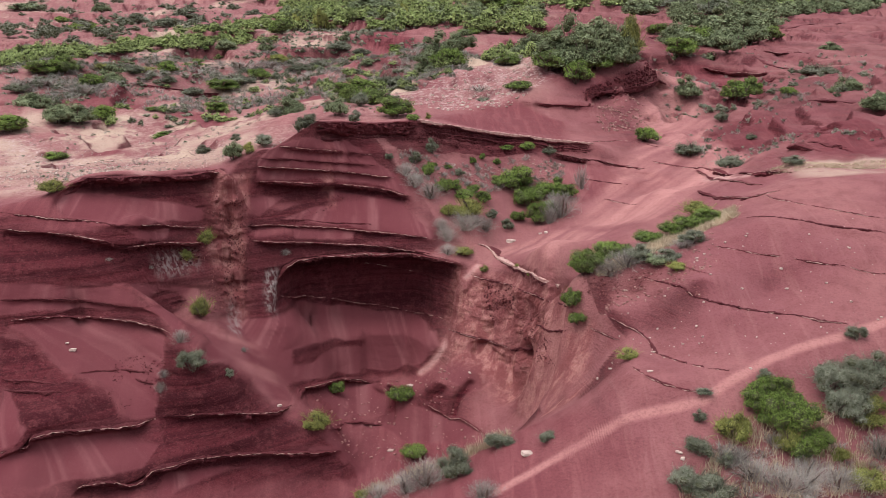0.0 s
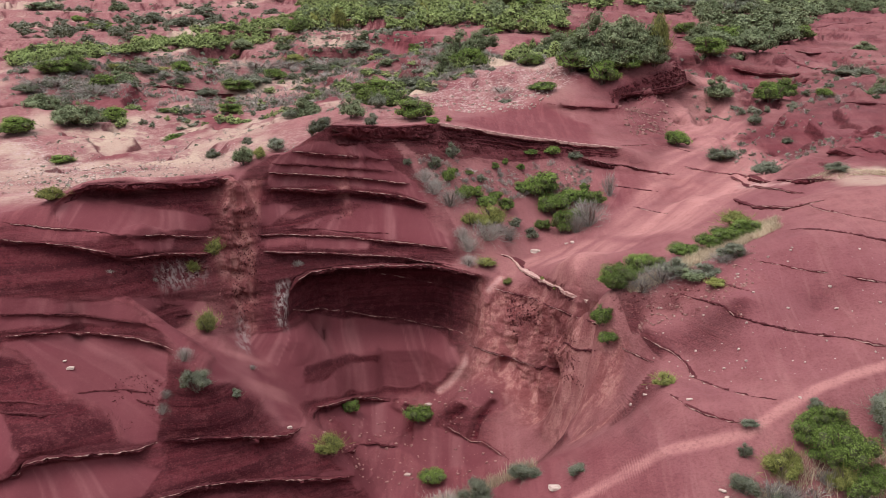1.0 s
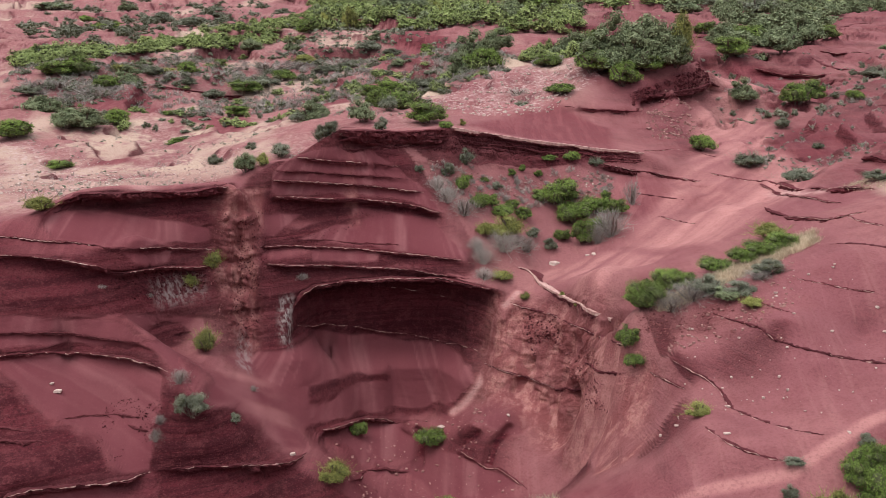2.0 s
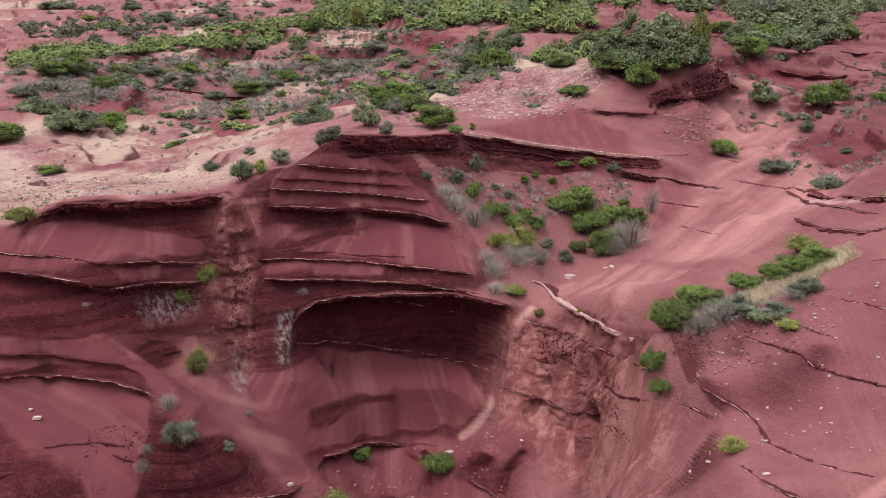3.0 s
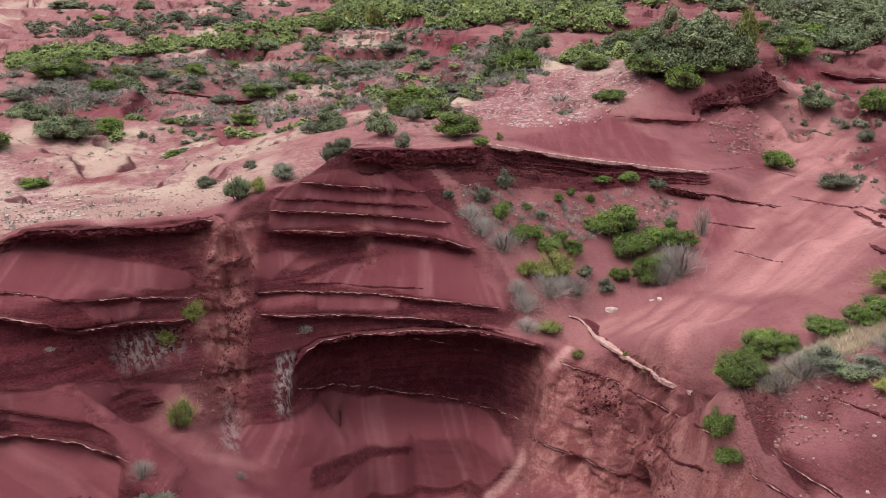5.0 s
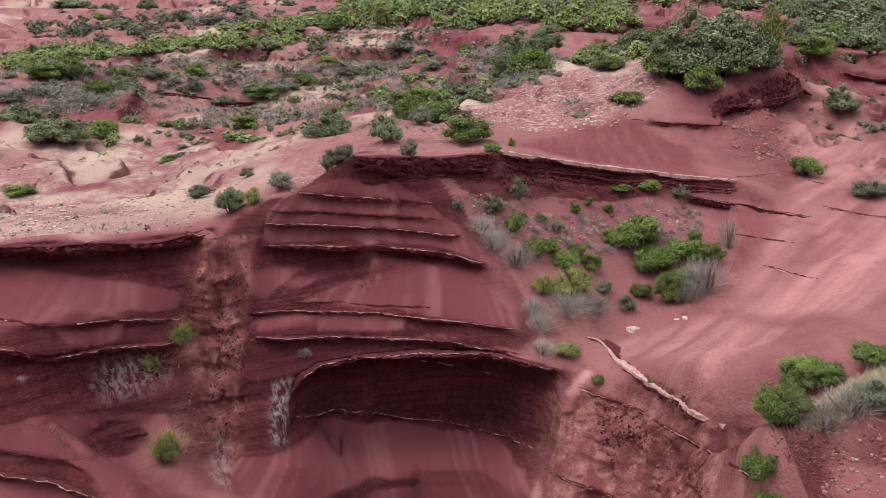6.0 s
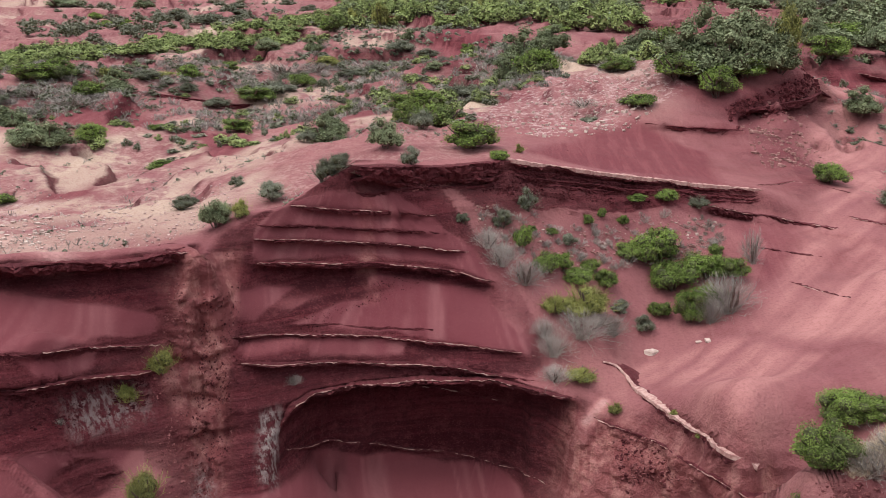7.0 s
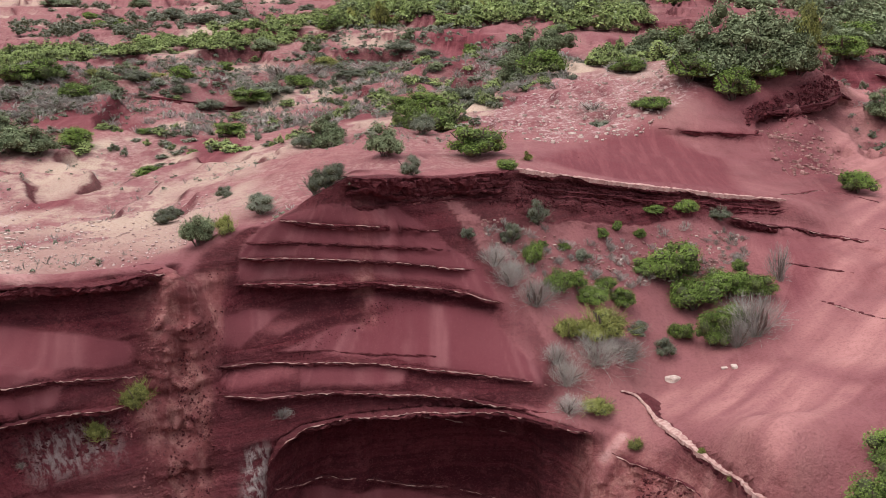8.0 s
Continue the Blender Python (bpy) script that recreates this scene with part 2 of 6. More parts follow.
BREAKS["bottom_ledge_foot"] = [(-15.09, 39.2, 2.35), (-12.88, 40.6, 2.31), (-10.33, 42.4, 2.13), (-7.55, 44.1, 1.42), (-5.28, 45.0, 0.18)]
BREAKS["left_face_foot"] = [(-19.88, 44.8, 9.74), (-17.68, 45.9, 9.56), (-16.04, 46.8, 9.63), (-13.71, 49.6, 9.02), (-12.43, 50.5, 8.64)]
BREAKS["left_shelf"] = [(-20.85, 46.6, 12.22), (-18.14, 47.1, 11.87), (-16.2, 47.6, 11.46), (-14.61, 48.6, 11.06), (-13.23, 50.7, 10.65), (-12.3, 51.6, 10.69)]
BREAKS["left_shelf_back"] = [(-20.98, 47.0, 12.66), (-18.41, 48.0, 12.49), (-16.44, 48.4, 12.15), (-15.4, 49.6, 12.31), (-13.51, 51.1, 11.57), (-12.47, 52.3, 11.63)]
BREAKS["left_rim"] = [(-21.2, 47.6, 13.01), (-20.07, 48.9, 13.18), (-18.91, 49.6, 13.6), (-18.02, 50.4, 14.12), (-15.99, 51.2, 14.0), (-13.68, 52.3, 13.89), (-12.04, 53.6, 13.96)]
BREAKS["left_rim_foot"] = [(-17.72, 50.2, 13.47), (-15.69, 51.0, 13.39), (-13.64, 52.0, 13.34), (-12.25, 53.0, 13.23)]
BREAKS["buttress_lower"] = [(-10.41, 52.9, 10.28), (-8.74, 53.8, 10.02), (-7.05, 55.0, 9.72), (-5.84, 55.4, 9.56), (-4.56, 55.7, 9.4), (-2.69, 55.8, 9.21), (-0.29, 55.6, 8.8)]
BREAKS["buttress_row_1"] = [(-10.39, 53.7, 10.73), (-7.97, 55.0, 10.55), (-5.88, 56.0, 10.41), (-2.68, 56.5, 10.18), (-0.77, 56.3, 9.89)]
BREAKS["buttress_row_2"] = [(-10.26, 54.4, 11.69), (-6.72, 56.5, 11.0), (-3.06, 57.2, 10.73), (-1.38, 57.5, 10.5)]
BREAKS["buttress_row_3"] = [(-10.68, 54.9, 12.79), (-8.45, 56.6, 12.31), (-6.9, 57.2, 12.08), (-3.46, 58.1, 11.69), (-2.05, 58.4, 11.54)]
BREAKS["buttress_row_4"] = [(-10.51, 55.0, 13.59), (-9.16, 56.5, 13.46), (-6.32, 57.8, 12.97), (-4.1, 58.6, 12.58), (-2.8, 59.0, 12.44)]
BREAKS["buttress_row_5"] = [(-9.04, 56.8, 14.67), (-6.04, 58.5, 14.38), (-4.45, 59.2, 13.96)]
BREAKS["buttress_rim"] = [(-10.7, 55.3, 14.11), (-9.61, 56.4, 14.72), (-8.44, 57.2, 15.42), (-7.17, 58.0, 16.1), (-6.03, 58.8, 16.02), (-4.83, 60.2, 15.78), (-1.6, 62.6, 15.7), (0.94, 64.7, 15.06), (3.58, 66.7, 14.44), (6.7, 68.1, 13.9), (10.38, 69.7, 13.31), (12.4, 69.9, 12.5), (13.86, 69.2, 11.82), (15.38, 65.5, 11.54)]
BREAKS["hill_step"] = [(6.3, 80.6, 15.32), (9.3, 81.1, 15.1), (12.0, 81.4, 14.94)]
BREAKS["hill_step_foot"] = [(6.3, 80.3, 14.94), (9.2, 80.7, 14.64), (12.0, 81.0, 14.48)]
BREAKS["bluff_top"] = [(12.0, 84.5, 15.97), (14.4, 86.5, 16.39), (17.0, 89.0, 17.01), (19.6, 92.5, 17.52)]
BREAKS["bluff_foot"] = [(11.9, 84.0, 15.08), (14.3, 86.0, 15.3), (16.9, 88.4, 15.69), (19.6, 91.8, 15.95)]
BREAKS["buttress_rim_foot"] = [(-5.7, 58.6, 15.12), (-4.78, 59.4, 14.93), (-2.87, 61.1, 14.52), (-0.84, 62.6, 14.2), (1.29, 64.2, 13.71), (3.55, 65.9, 13.34), (6.64, 67.3, 13.16), (9.86, 68.6, 12.6), (12.27, 69.0, 11.96), (13.84, 67.0, 11.3)]
BREAKS["buttress_edge"] = [(-3.48, 59.6, 13.5), (-2.07, 59.2, 12.14), (-0.95, 57.8, 10.54), (-0.03, 56.4, 9.01)]
BREAKS["buttress_back"] = [(-10.2, 57.2, 14.0), (-8.6, 59.0, 15.0), (-7.0, 60.2, 15.65), (-5.2, 61.6, 15.5), (-3.6, 63.0, 15.5), (-1.2, 64.6, 15.4), (1.6, 67.2, 14.8), (4.4, 69.0, 14.2), (7.3, 70.4, 13.8), (11.0, 71.5, 13.2)]
BREAKS["left_rim_back"] = [(-21.5, 49.5, 12.9), (-19.6, 51.2, 13.2), (-17.8, 52.4, 13.6), (-15.6, 53.2, 13.5), (-13.5, 54.4, 13.5)]
SLOPES = {}
SLOPES["near_bank"] = [(4.46, 34.0, 5.02), (8.48, 33.9, 6.62), (8.82, 32.6, 5.76), (12.72, 34.5, 7.06), (12.19, 32.6, 5.76), (15.89, 34.5, 6.39), (15.34, 33.0, 5.56), (16.39, 36.6, 8.01), (13.23, 36.2, 7.93), (7.61, 37.5, 8.48)]
SLOPES["dome_flank"] = [(8.6, 44.7, 9.44), (10.44, 43.7, 10.59), (11.32, 42.3, 11.03), (14.11, 42.3, 10.25), (15.38, 40.4, 10.16), (12.55, 39.2, 9.2), (11.02, 40.6, 9.74), (16.48, 43.1, 11.82), (18.21, 41.7, 10.91), (9.86, 41.7, 9.4)]
SLOPES["right_valley"] = [(17.3, 56.0, 12.42), (20.16, 58.2, 13.57), (24.15, 57.5, 13.47), (15.99, 63.3, 11.46), (19.36, 68.3, 12.33), (17.86, 73.3, 12.66), (13.43, 61.5, 11.58), (24.02, 69.5, 13.69), (26.71, 68.6, 14.14), (28.66, 66.0, 13.92)]
SLOPES["slab"] = [(4.02, 59.1, 8.87), (6.69, 54.0, 9.56), (5.98, 59.5, 9.52), (8.35, 57.2, 10.16), (7.85, 61.1, 10.35), (9.84, 58.3, 10.11), (12.7, 63.0, 10.97), (9.61, 63.8, 10.83), (11.85, 66.5, 11.68)]
SLOPES["slab_face"] = [(2.66, 55.0, 8.36), (3.7, 53.0, 7.97), (5.1, 50.0, 7.8), (5.4, 48.9, 7.67), (2.85, 52.7, 6.34), (4.35, 51.0, 5.82), (5.84, 49.0, 6.46)]
SLOPES["slab_foot"] = [(2.4, 52.4, 4.51), (3.48, 51.0, 4.09), (4.46, 49.7, 3.56), (1.31, 50.6, 3.67), (-0.42, 50.6, 3.13), (6.06, 48.4, 5.25), (5.03, 49.2, 5.27), (6.43, 42.4, 6.38), (4.86, 43.0, 4.69)]
SLOPES["cave_scree"] = [(-9.0, 50.6, 5.48), (-7.05, 53.6, 3.84), (-4.31, 54.8, 3.27), (-1.73, 54.6, 3.44), (-5.76, 53.0, 2.47), (-3.26, 53.0, 2.34), (-2.19, 52.2, 2.01)]
SLOPES["bowl_floor"] = [(-5.01, 51.4, 1.54), (-2.87, 51.2, 0.97), (-5.32, 49.8, 1.01), (-3.63, 50.6, 0.57), (-3.01, 49.7, 0.19), (-7.54, 49.9, 2.99)]
SLOPES["scree_track"] = [(-12.0, 49.3, 7.56), (-10.11, 48.7, 5.74), (-7.87, 46.6, 3.42), (-6.27, 47.0, 2.7), (-5.08, 46.0, 1.34), (-10.67, 50.2, 6.23)]
SLOPES["spur_foot"] = [(-12.5, 42.9, 4.38), (-10.96, 43.4, 4.23), (-9.05, 44.2, 3.99), (-11.72, 43.6, 5.33)]
SLOPES["left_slope"] = [(-19.73, 44.3, 8.35), (-17.27, 46.0, 8.04), (-14.54, 45.8, 7.61), (-16.99, 44.2, 7.05), (-19.18, 42.6, 6.78), (-14.05, 43.6, 5.33), (-16.5, 41.9, 5.72), (-14.57, 44.7, 6.31), (-18.27, 40.7, 5.41)]
SLOPES["basin"] = [(-2.68, 60.3, 13.5), (-0.59, 62.1, 13.7), (0.51, 60.0, 11.35), (1.23, 58.6, 10.62), (3.1, 64.9, 12.6), (5.26, 63.0, 10.24), (2.18, 57.8, 9.7), (2.51, 55.9, 8.4), (0.68, 56.7, 8.94), (3.06, 63.0, 11.51), (7.47, 64.2, 11.31), (5.04, 60.5, 9.48)]
SLOPES["left_plateau"] = [(-12.46, 55.5, 13.96), (-14.78, 62.0, 13.86), (-12.28, 62.0, 14.41), (-22.15, 68.0, 12.11), (-23.29, 66.7, 11.92), (-20.67, 53.0, 13.17), (-27.29, 71.0, 12.51), (-26.67, 62.0, 12.73), (-33.2, 78.0, 13.5), (-17.95, 66.0, 12.7), (-24.4, 79.5, 12.67), (-23.2, 84.0, 12.8), (-30.4, 83.5, 13.37), (-35.8, 89.5, 14.28), (-12.46, 69.0, 14.71), (-8.97, 66.0, 15.29)]
SLOPES["mid_hill"] = [(-20.5, 91.5, 13.86), (-10.57, 72.0, 15.16), (-5.52, 69.0, 15.63), (-7.5, 83.0, 15.16), (-2.1, 88.0, 15.48), (1.46, 73.0, 15.06), (4.78, 74.0, 14.47), (8.4, 81.0, 14.93), (11.4, 81.4, 14.94), (3.1, 83.6, 15.67), (6.1, 83.8, 16.48), (11.7, 84.5, 15.74), (15.0, 86.0, 16.33), (13.9, 79.0, 13.96), (15.9, 79.0, 12.78), (-1.76, 72.0, 15.28)]
SLOPES["wood_slope"] = [(-31.3, 102.0, 14.94), (-33.5, 98.0, 15.92), (-32.6, 106.0, 17.43), (-38.1, 104.0, 17.13), (-45.4, 108.0, 16.41), (-29.0, 109.0, 17.19), (-24.1, 105.0, 13.81), (-22.4, 116.0, 14.93), (-22.4, 130.0, 18.01), (-16.2, 122.0, 16.35), (-8.2, 112.0, 16.93), (-5.1, 118.0, 18.07), (1.1, 120.0, 18.32), (13.9, 95.0, 18.32), (18.6, 92.0, 16.69), (22.3, 125.0, 19.17)]
SLOPES["right_hill"] = [(24.4, 106.0, 13.56), (23.6, 87.6, 13.48), (24.4, 82.0, 14.02), (27.7, 87.0, 14.69), (29.6, 87.0, 15.89), (28.5, 99.0, 15.04), (35.4, 90.8, 16.41), (34.2, 114.0, 17.58), (24.1, 116.0, 18.13), (40.6, 116.0, 16.88), (47.1, 120.0, 18.0), (36.1, 84.0, 16.0)]
SLOPES["far_slope"] = [(-72.2, 178.0, 20.35), (-47.9, 150.0, 19.25), (-72.2, 200.0, 22.59), (-40.7, 172.0, 20.68), (-17.5, 150.0, 21.41), (-9.6, 142.0, 20.76), (10.6, 168.0, 21.43), (36.8, 130.0, 19.76), (55.8, 153.0, 19.2), (47.5, 198.0, 22.27), (76.2, 185.0, 21.37), (27.0, 230.0, 23.53), (77.0, 230.0, 23.17)]
SLOPES["foreground"] = [(-30, 26, 4), (-15, 28, 1.5), (-3, 30, 1.5), (8, 26, 4.2), (22, 26, 4.5), (0, -40, -2), (-60, 0, 2), (60, 0, 4)]
SLOPES["sides"] = [(-34, 40, 7), (-32, 50, 12.5), (34, 40, 10), (36, 52, 13.5), (48, 75, 15), (-55, 75, 14)]
SLOPES["skyline"] = [(-150, 260, 30), (-60, 280, 31), (0, 300, 32), (70, 290, 31), (160, 260, 31), (-300, 600, 62), (0, 650, 66), (300, 600, 62), (-900, 1800, 90), (0, 2400, 90), (900, 1800, 90), (-500, 100, 25), (500, 100, 25), (-400, -300, 0), (400, -300, 0)]


def hash3(i, j, k, seed):
    h = (i * 374761393 + j * 668265263 + k * 2147483647 + seed * 1274126177) & 0xFFFFFFFF
    h = ((h ^ (h >> 13)) * 1274126177) & 0xFFFFFFFF
    return ((h ^ (h >> 16)) & 0xFFFF) / 65535.0


def value_noise(x, y, z, seed=0):
    """Smooth noise from 0 to 1."""
    xi, yi, zi = (np.floor(a).astype(np.int64) for a in (x, y, z))
    fx, fy, fz = x - xi, y - yi, z - zi
    fx, fy, fz = (f * f * (3 - 2 * f) for f in (fx, fy, fz))
    out = 0.0
    for a, wa in ((0, 1 - fx), (1, fx)):
        for b, wb in ((0, 1 - fy), (1, fy)):
            for c, wc in ((0, 1 - fz), (1, fz)):
                out = out + wa * wb * wc * hash3(xi + a, yi + b, zi + c, seed)
    return out


def fbm(x, y, z, octaves=4, seed=0):
    out, amp, tot = 0.0, 1.0, 0.0
    for o in range(octaves):
        f = 2.03**o
        out, tot, amp = out + amp * value_noise(x * f, y * f, z * f, seed + o), tot + amp, amp * 0.5
    return out / tot - 0.5


def step(a, lo, hi):
    t = np.clip((a - lo) / (hi - lo), 0, 1)
    return t * t * (3 - 2 * t)


def along(line, gap):
    """Points every gap metres along a line."""
    p = np.array(line, float)
    s = np.r_[0, np.cumsum(np.linalg.norm(np.diff(p, axis=0), axis=1))]
    at = np.linspace(0, s[-1], max(2, int(s[-1] / gap) + 1))
    return np.stack([np.interp(at, s, p[:, k]) for k in range(3)], 1)


def near_line(x, y, line, reach):
    """1 on the line in plan, falling to 0 at the distance reach."""
    p, best = np.array(line, float)[:, :2], np.full(np.shape(x), 1e9)
    for a, b in zip(p, p[1:]):
        d = b - a
        t = np.clip(((x - a[0]) * d[0] + (y - a[1]) * d[1]) / (d @ d + 1e-9), 0, 1)
        best = np.minimum(best, np.hypot(x - a[0] - t * d[0], y - a[1] - t * d[1]))
    return 1 - step(best, 0.25 * reach, reach)


def within(x, y, ring):
    """Whether places lie inside a ring in plan."""
    out = np.zeros(np.shape(x), bool)
    for (ax, ay), (bx, by) in zip(ring, np.roll(ring, -1, 0)):
        out ^= ((ay > y) != (by > y)) & (x < (bx - ax) * (y - ay) / (by - ay + 1e-12) + ax)
    return out


def near_edge(x, y, z, line, reach):
    """1 on a line in space, falling to 0 at the distance reach."""
    p = np.array(line, float)
    lo, hi = p.min(0) - reach, p.max(0) + reach
    at = (x > lo[0]) & (x < hi[0]) & (y > lo[1]) & (y < hi[1]) & (z > lo[2]) & (z < hi[2])
    q, best = np.stack([x[at], y[at], z[at]], -1), np.full(int(at.sum()), 1e9)
    for a, b in zip(p, p[1:]):
        d = b - a
        t = np.clip((q - a) @ d / (d @ d + 1e-9), 0, 1)
        best = np.minimum(best, np.linalg.norm(q - a - t[:, None] * d, axis=1))
    out = np.zeros(np.shape(x))
    out[at] = 1 - step(best, 0.25 * reach, reach)
    return out


def in_ring(x, y, ring, soft):
    """1 inside a ring, with a soft edge."""
    p, out = np.array(ring, float), np.zeros(np.shape(x))
    lo, hi = p.min(0) - soft, p.max(0) + soft
    at = (x > lo[0]) & (x < hi[0]) & (y > lo[1]) & (y < hi[1])
    q, best = np.stack([x[at], y[at]], -1), np.full(int(at.sum()), 1e9)
    for a, b in zip(p, np.roll(p, -1, 0)):
        d = b - a
        t = np.clip((q - a) @ d / (d @ d + 1e-9), 0, 1)
        best = np.minimum(best, np.linalg.norm(q - a - t[:, None] * d, axis=1))
    out[at] = step(np.where(within(q[:, 0], q[:, 1], p), best, -best), -soft, soft)
    return out


SOFT = 0.012


def relief():
    """A surface stretched over the break lines and slopes: returns height(x, y)."""
    pts = [along(l, 0.5 if l[0][1] < 64 else 1.0) for l in BREAKS.values()] + [np.array(l, float) for l in SLOPES.values()]
    p = np.concatenate(pts)
    keep = []
    for i, q in enumerate(p):
        if not keep or np.min(np.hypot(*(p[keep, :2] - q[:2]).T)) > 0.09:
            keep.append(i)
    p = p[keep]
    n = len(p)
    r = np.sqrt(((p[:, None, :2] - p[None, :, :2]) ** 2).sum(-1) + SOFT)
    a = np.zeros((n + 3, n + 3))
    a[:n, :n] = -r + 0.02 * np.eye(n)
    a[:n, n:] = a[n:, :n].T
    a[:n, n], a[:n, n + 1:] = 1, p[:, :2] / 100
    a[n:, :n] = a[:n, n:].T
    w = np.linalg.solve(a, np.r_[p[:, 2], 0, 0, 0])

    def height(x, y):
        x, y = np.asarray(x, float), np.asarray(y, float)
        out = w[n] + w[n + 1] * x / 100 + w[n + 2] * y / 100
        for q, k in zip(p, w[:n]):
            out = out - k * np.sqrt((x - q[0]) ** 2 + (y - q[1]) ** 2 + SOFT)
        return out

    return height


height = relief()

# Beds that jut from the faces: how far out, thickness, undercut, paleness of the worn edge, the line of the edge, and how far down the face is cut back.
BEDS = []


def bed(out, thick, under, white, line, *reach):
    BEDS.append((out, thick, under, white, line, *reach))


bed(0.40, 0.30, 0.70, 0.10, BREAKS["left_rim"][2:])
bed(0.22, 0.12, 0.20, 0.85, BREAKS["buttress_lower"])
bed(0.35, 0.20, 1.80, 0.50, BREAKS["cave_lip"], 4.6)
bed(0.42, 0.55, 0.45, 0.00, BREAKS["buttress_rim"][3:7])
bed(0.25, 0.25, 0.35, 0.10, BREAKS["hill_step"])
bed(0.14, 0.14, 0.30, 1.00, BREAKS["buttress_rim"][6:11])
bed(0.35, 0.40, 0.45, 0.30, [(15.2, 59.8, 11.84), (15.5, 56.3, 12.01), (15.9, 52.3, 12.69), (17.3, 51.3, 13.25)])  # valley step
bed(0.35, 0.45, 0.55, 0.40, [(7.2, 67.7, 13.19), (10.3, 68.6, 12.41), (12.3, 69.0, 11.96), (14.2, 68.8, 11.80)])  # basin step
bed(0.50, 0.60, 0.70, 0.20, [(-31.7, 102.5, 15.30), (-27.7, 103.6, 14.83), (-22.7, 106.7, 14.21)])  # hill ledge 1
bed(0.50, 0.40, 0.90, 0.50, [(20.9, 91.8, 15.70), (28.3, 107.4, 14.92), (31.9, 105.9, 15.42), (35.6, 105.8, 15.89)])  # right ledge 1
bed(0.50, 0.40, 0.90, 0.30, [(27.6, 112.3, 16.56), (31.4, 110.5, 16.28), (36.1, 108.0, 16.24)])  # right ledge 3
bed(0.50, 0.50, 0.60, 0.60, [(18.0, 66.5, 12.05), (18.7, 60.8, 12.63), (19.7, 56.7, 13.33)])  # right ledge 2
bed(0.80, 0.90, 1.20, 0.20, [(50.3, 160.0, 19.92), (60.5, 171.8, 20.50), (70.0, 176.9, 20.83)])  # far ledge
bed(0.80, 1.20, 1.20, 0.10, [(23.7, 125.1, 19.17), (27.0, 129.6, 19.63), (27.2, 122.4, 18.91)])  # far ledge 2
bed(0.30, 0.40, 0.40, 0.10, [(-24.5, 97.2, 14.00), (-21.1, 94.2, 13.93), (-18.6, 94.8, 14.09)])  # mid mound 2
bed(0.40, 0.50, 0.50, 0.10, [(23.2, 67.7, 13.34), (24.7, 67.3, 13.65), (26.1, 65.0, 13.68)])  # right step
bed(0.30, 0.16, 0.50, 0.80, [(-20.85, 46.60, 12.22), (-17.97, 47.25, 11.92), (-17.23, 47.36, 11.74), (-16.56, 47.63, 11.46), (-15.80, 48.18, 11.18), (-14.80, 48.77, 11.02), (-14.22, 49.50, 10.94), (-13.65, 50.31, 10.75), (-12.52, 51.57, 10.42)])  # left shelf
bed(0.14, 0.15, 0.15, 0.60, [(-21.10, 47.30, 12.82), (-18.25, 47.94, 12.45), (-17.36, 48.21, 12.33), (-16.15, 48.22, 12.09), (-15.43, 48.47, 11.97), (-14.78, 48.91, 11.94), (-14.05, 50.36, 11.60), (-12.41, 52.09, 11.15)])  # left up
bed(0.12, 0.15, 0.15, 0.35, [(-9.24, 56.72, 14.87), (-8.02, 57.43, 14.64), (-6.63, 58.14, 14.44), (-5.20, 58.90, 14.22), (-4.21, 59.36, 14.02)])  # buttress a
bed(0.08, 0.10, 0.10, 0.15, [(-10.17, 55.80, 14.28), (-8.92, 56.81, 14.14), (-7.54, 57.44, 13.94), (-6.14, 58.16, 13.73), (-4.69, 58.83, 13.54), (-3.82, 59.19, 13.35)])  # buttress b
bed(0.16, 0.12, 0.18, 0.75, [(-10.35, 55.45, 13.88), (-8.90, 56.67, 13.67), (-7.54, 57.34, 13.46), (-6.13, 57.99, 13.25), (-4.67, 58.63, 12.98), (-2.92, 59.12, 12.69)])  # buttress c
bed(0.24, 0.18, 0.42, 0.30, [(-10.34, 55.27, 13.07), (-9.31, 56.13, 12.98), (-7.98, 56.87, 12.77), (-6.34, 57.55, 12.62), (-4.64, 58.16, 12.38), (-3.14, 58.53, 12.08), (-1.87, 58.64, 11.60)])  # buttress d
bed(0.12, 0.10, 0.14, 0.65, [(-10.67, 53.27, 11.07), (-9.08, 54.55, 10.80), (-7.31, 55.39, 10.57), (-5.93, 55.92, 10.35), (-4.48, 56.05, 10.16), (-2.53, 56.21, 9.94), (-0.45, 56.39, 9.51)])  # buttress e
bed(0.05, 0.06, 0.05, 0.10, [(-9.11, 54.73, 11.02), (-7.35, 55.70, 10.82), (-5.47, 56.22, 10.55), (-4.01, 56.39, 10.40)])  # buttress e2
bed(0.20, 0.14, 0.22, 0.85, [(-19.74, 44.33, 8.43), (-18.79, 44.57, 8.52), (-17.57, 45.47, 8.32), (-16.11, 45.82, 8.16), (-14.81, 45.87, 7.98), (-13.62, 45.44, 7.89), (-12.79, 45.22, 7.57)])  # left pale
bed(0.10, 0.12, 0.12, 0.10, [(-20.27, 44.57, 9.32), (-19.13, 44.95, 9.27), (-18.02, 45.45, 9.15), (-16.93, 46.03, 8.91), (-15.67, 46.23, 8.65), (-14.29, 46.04, 8.52)])  # left b
bed(0.06, 0.08, 0.06, 0.20, [(-16.53, 43.16, 6.26), (-15.86, 43.82, 6.18), (-14.75, 44.36, 6.07), (-13.37, 44.10, 5.97)])  # left c
bed(0.05, 0.06, 0.05, 0.10, [(-14.14, 43.97, 5.69), (-13.17, 43.73, 5.56)])  # left d
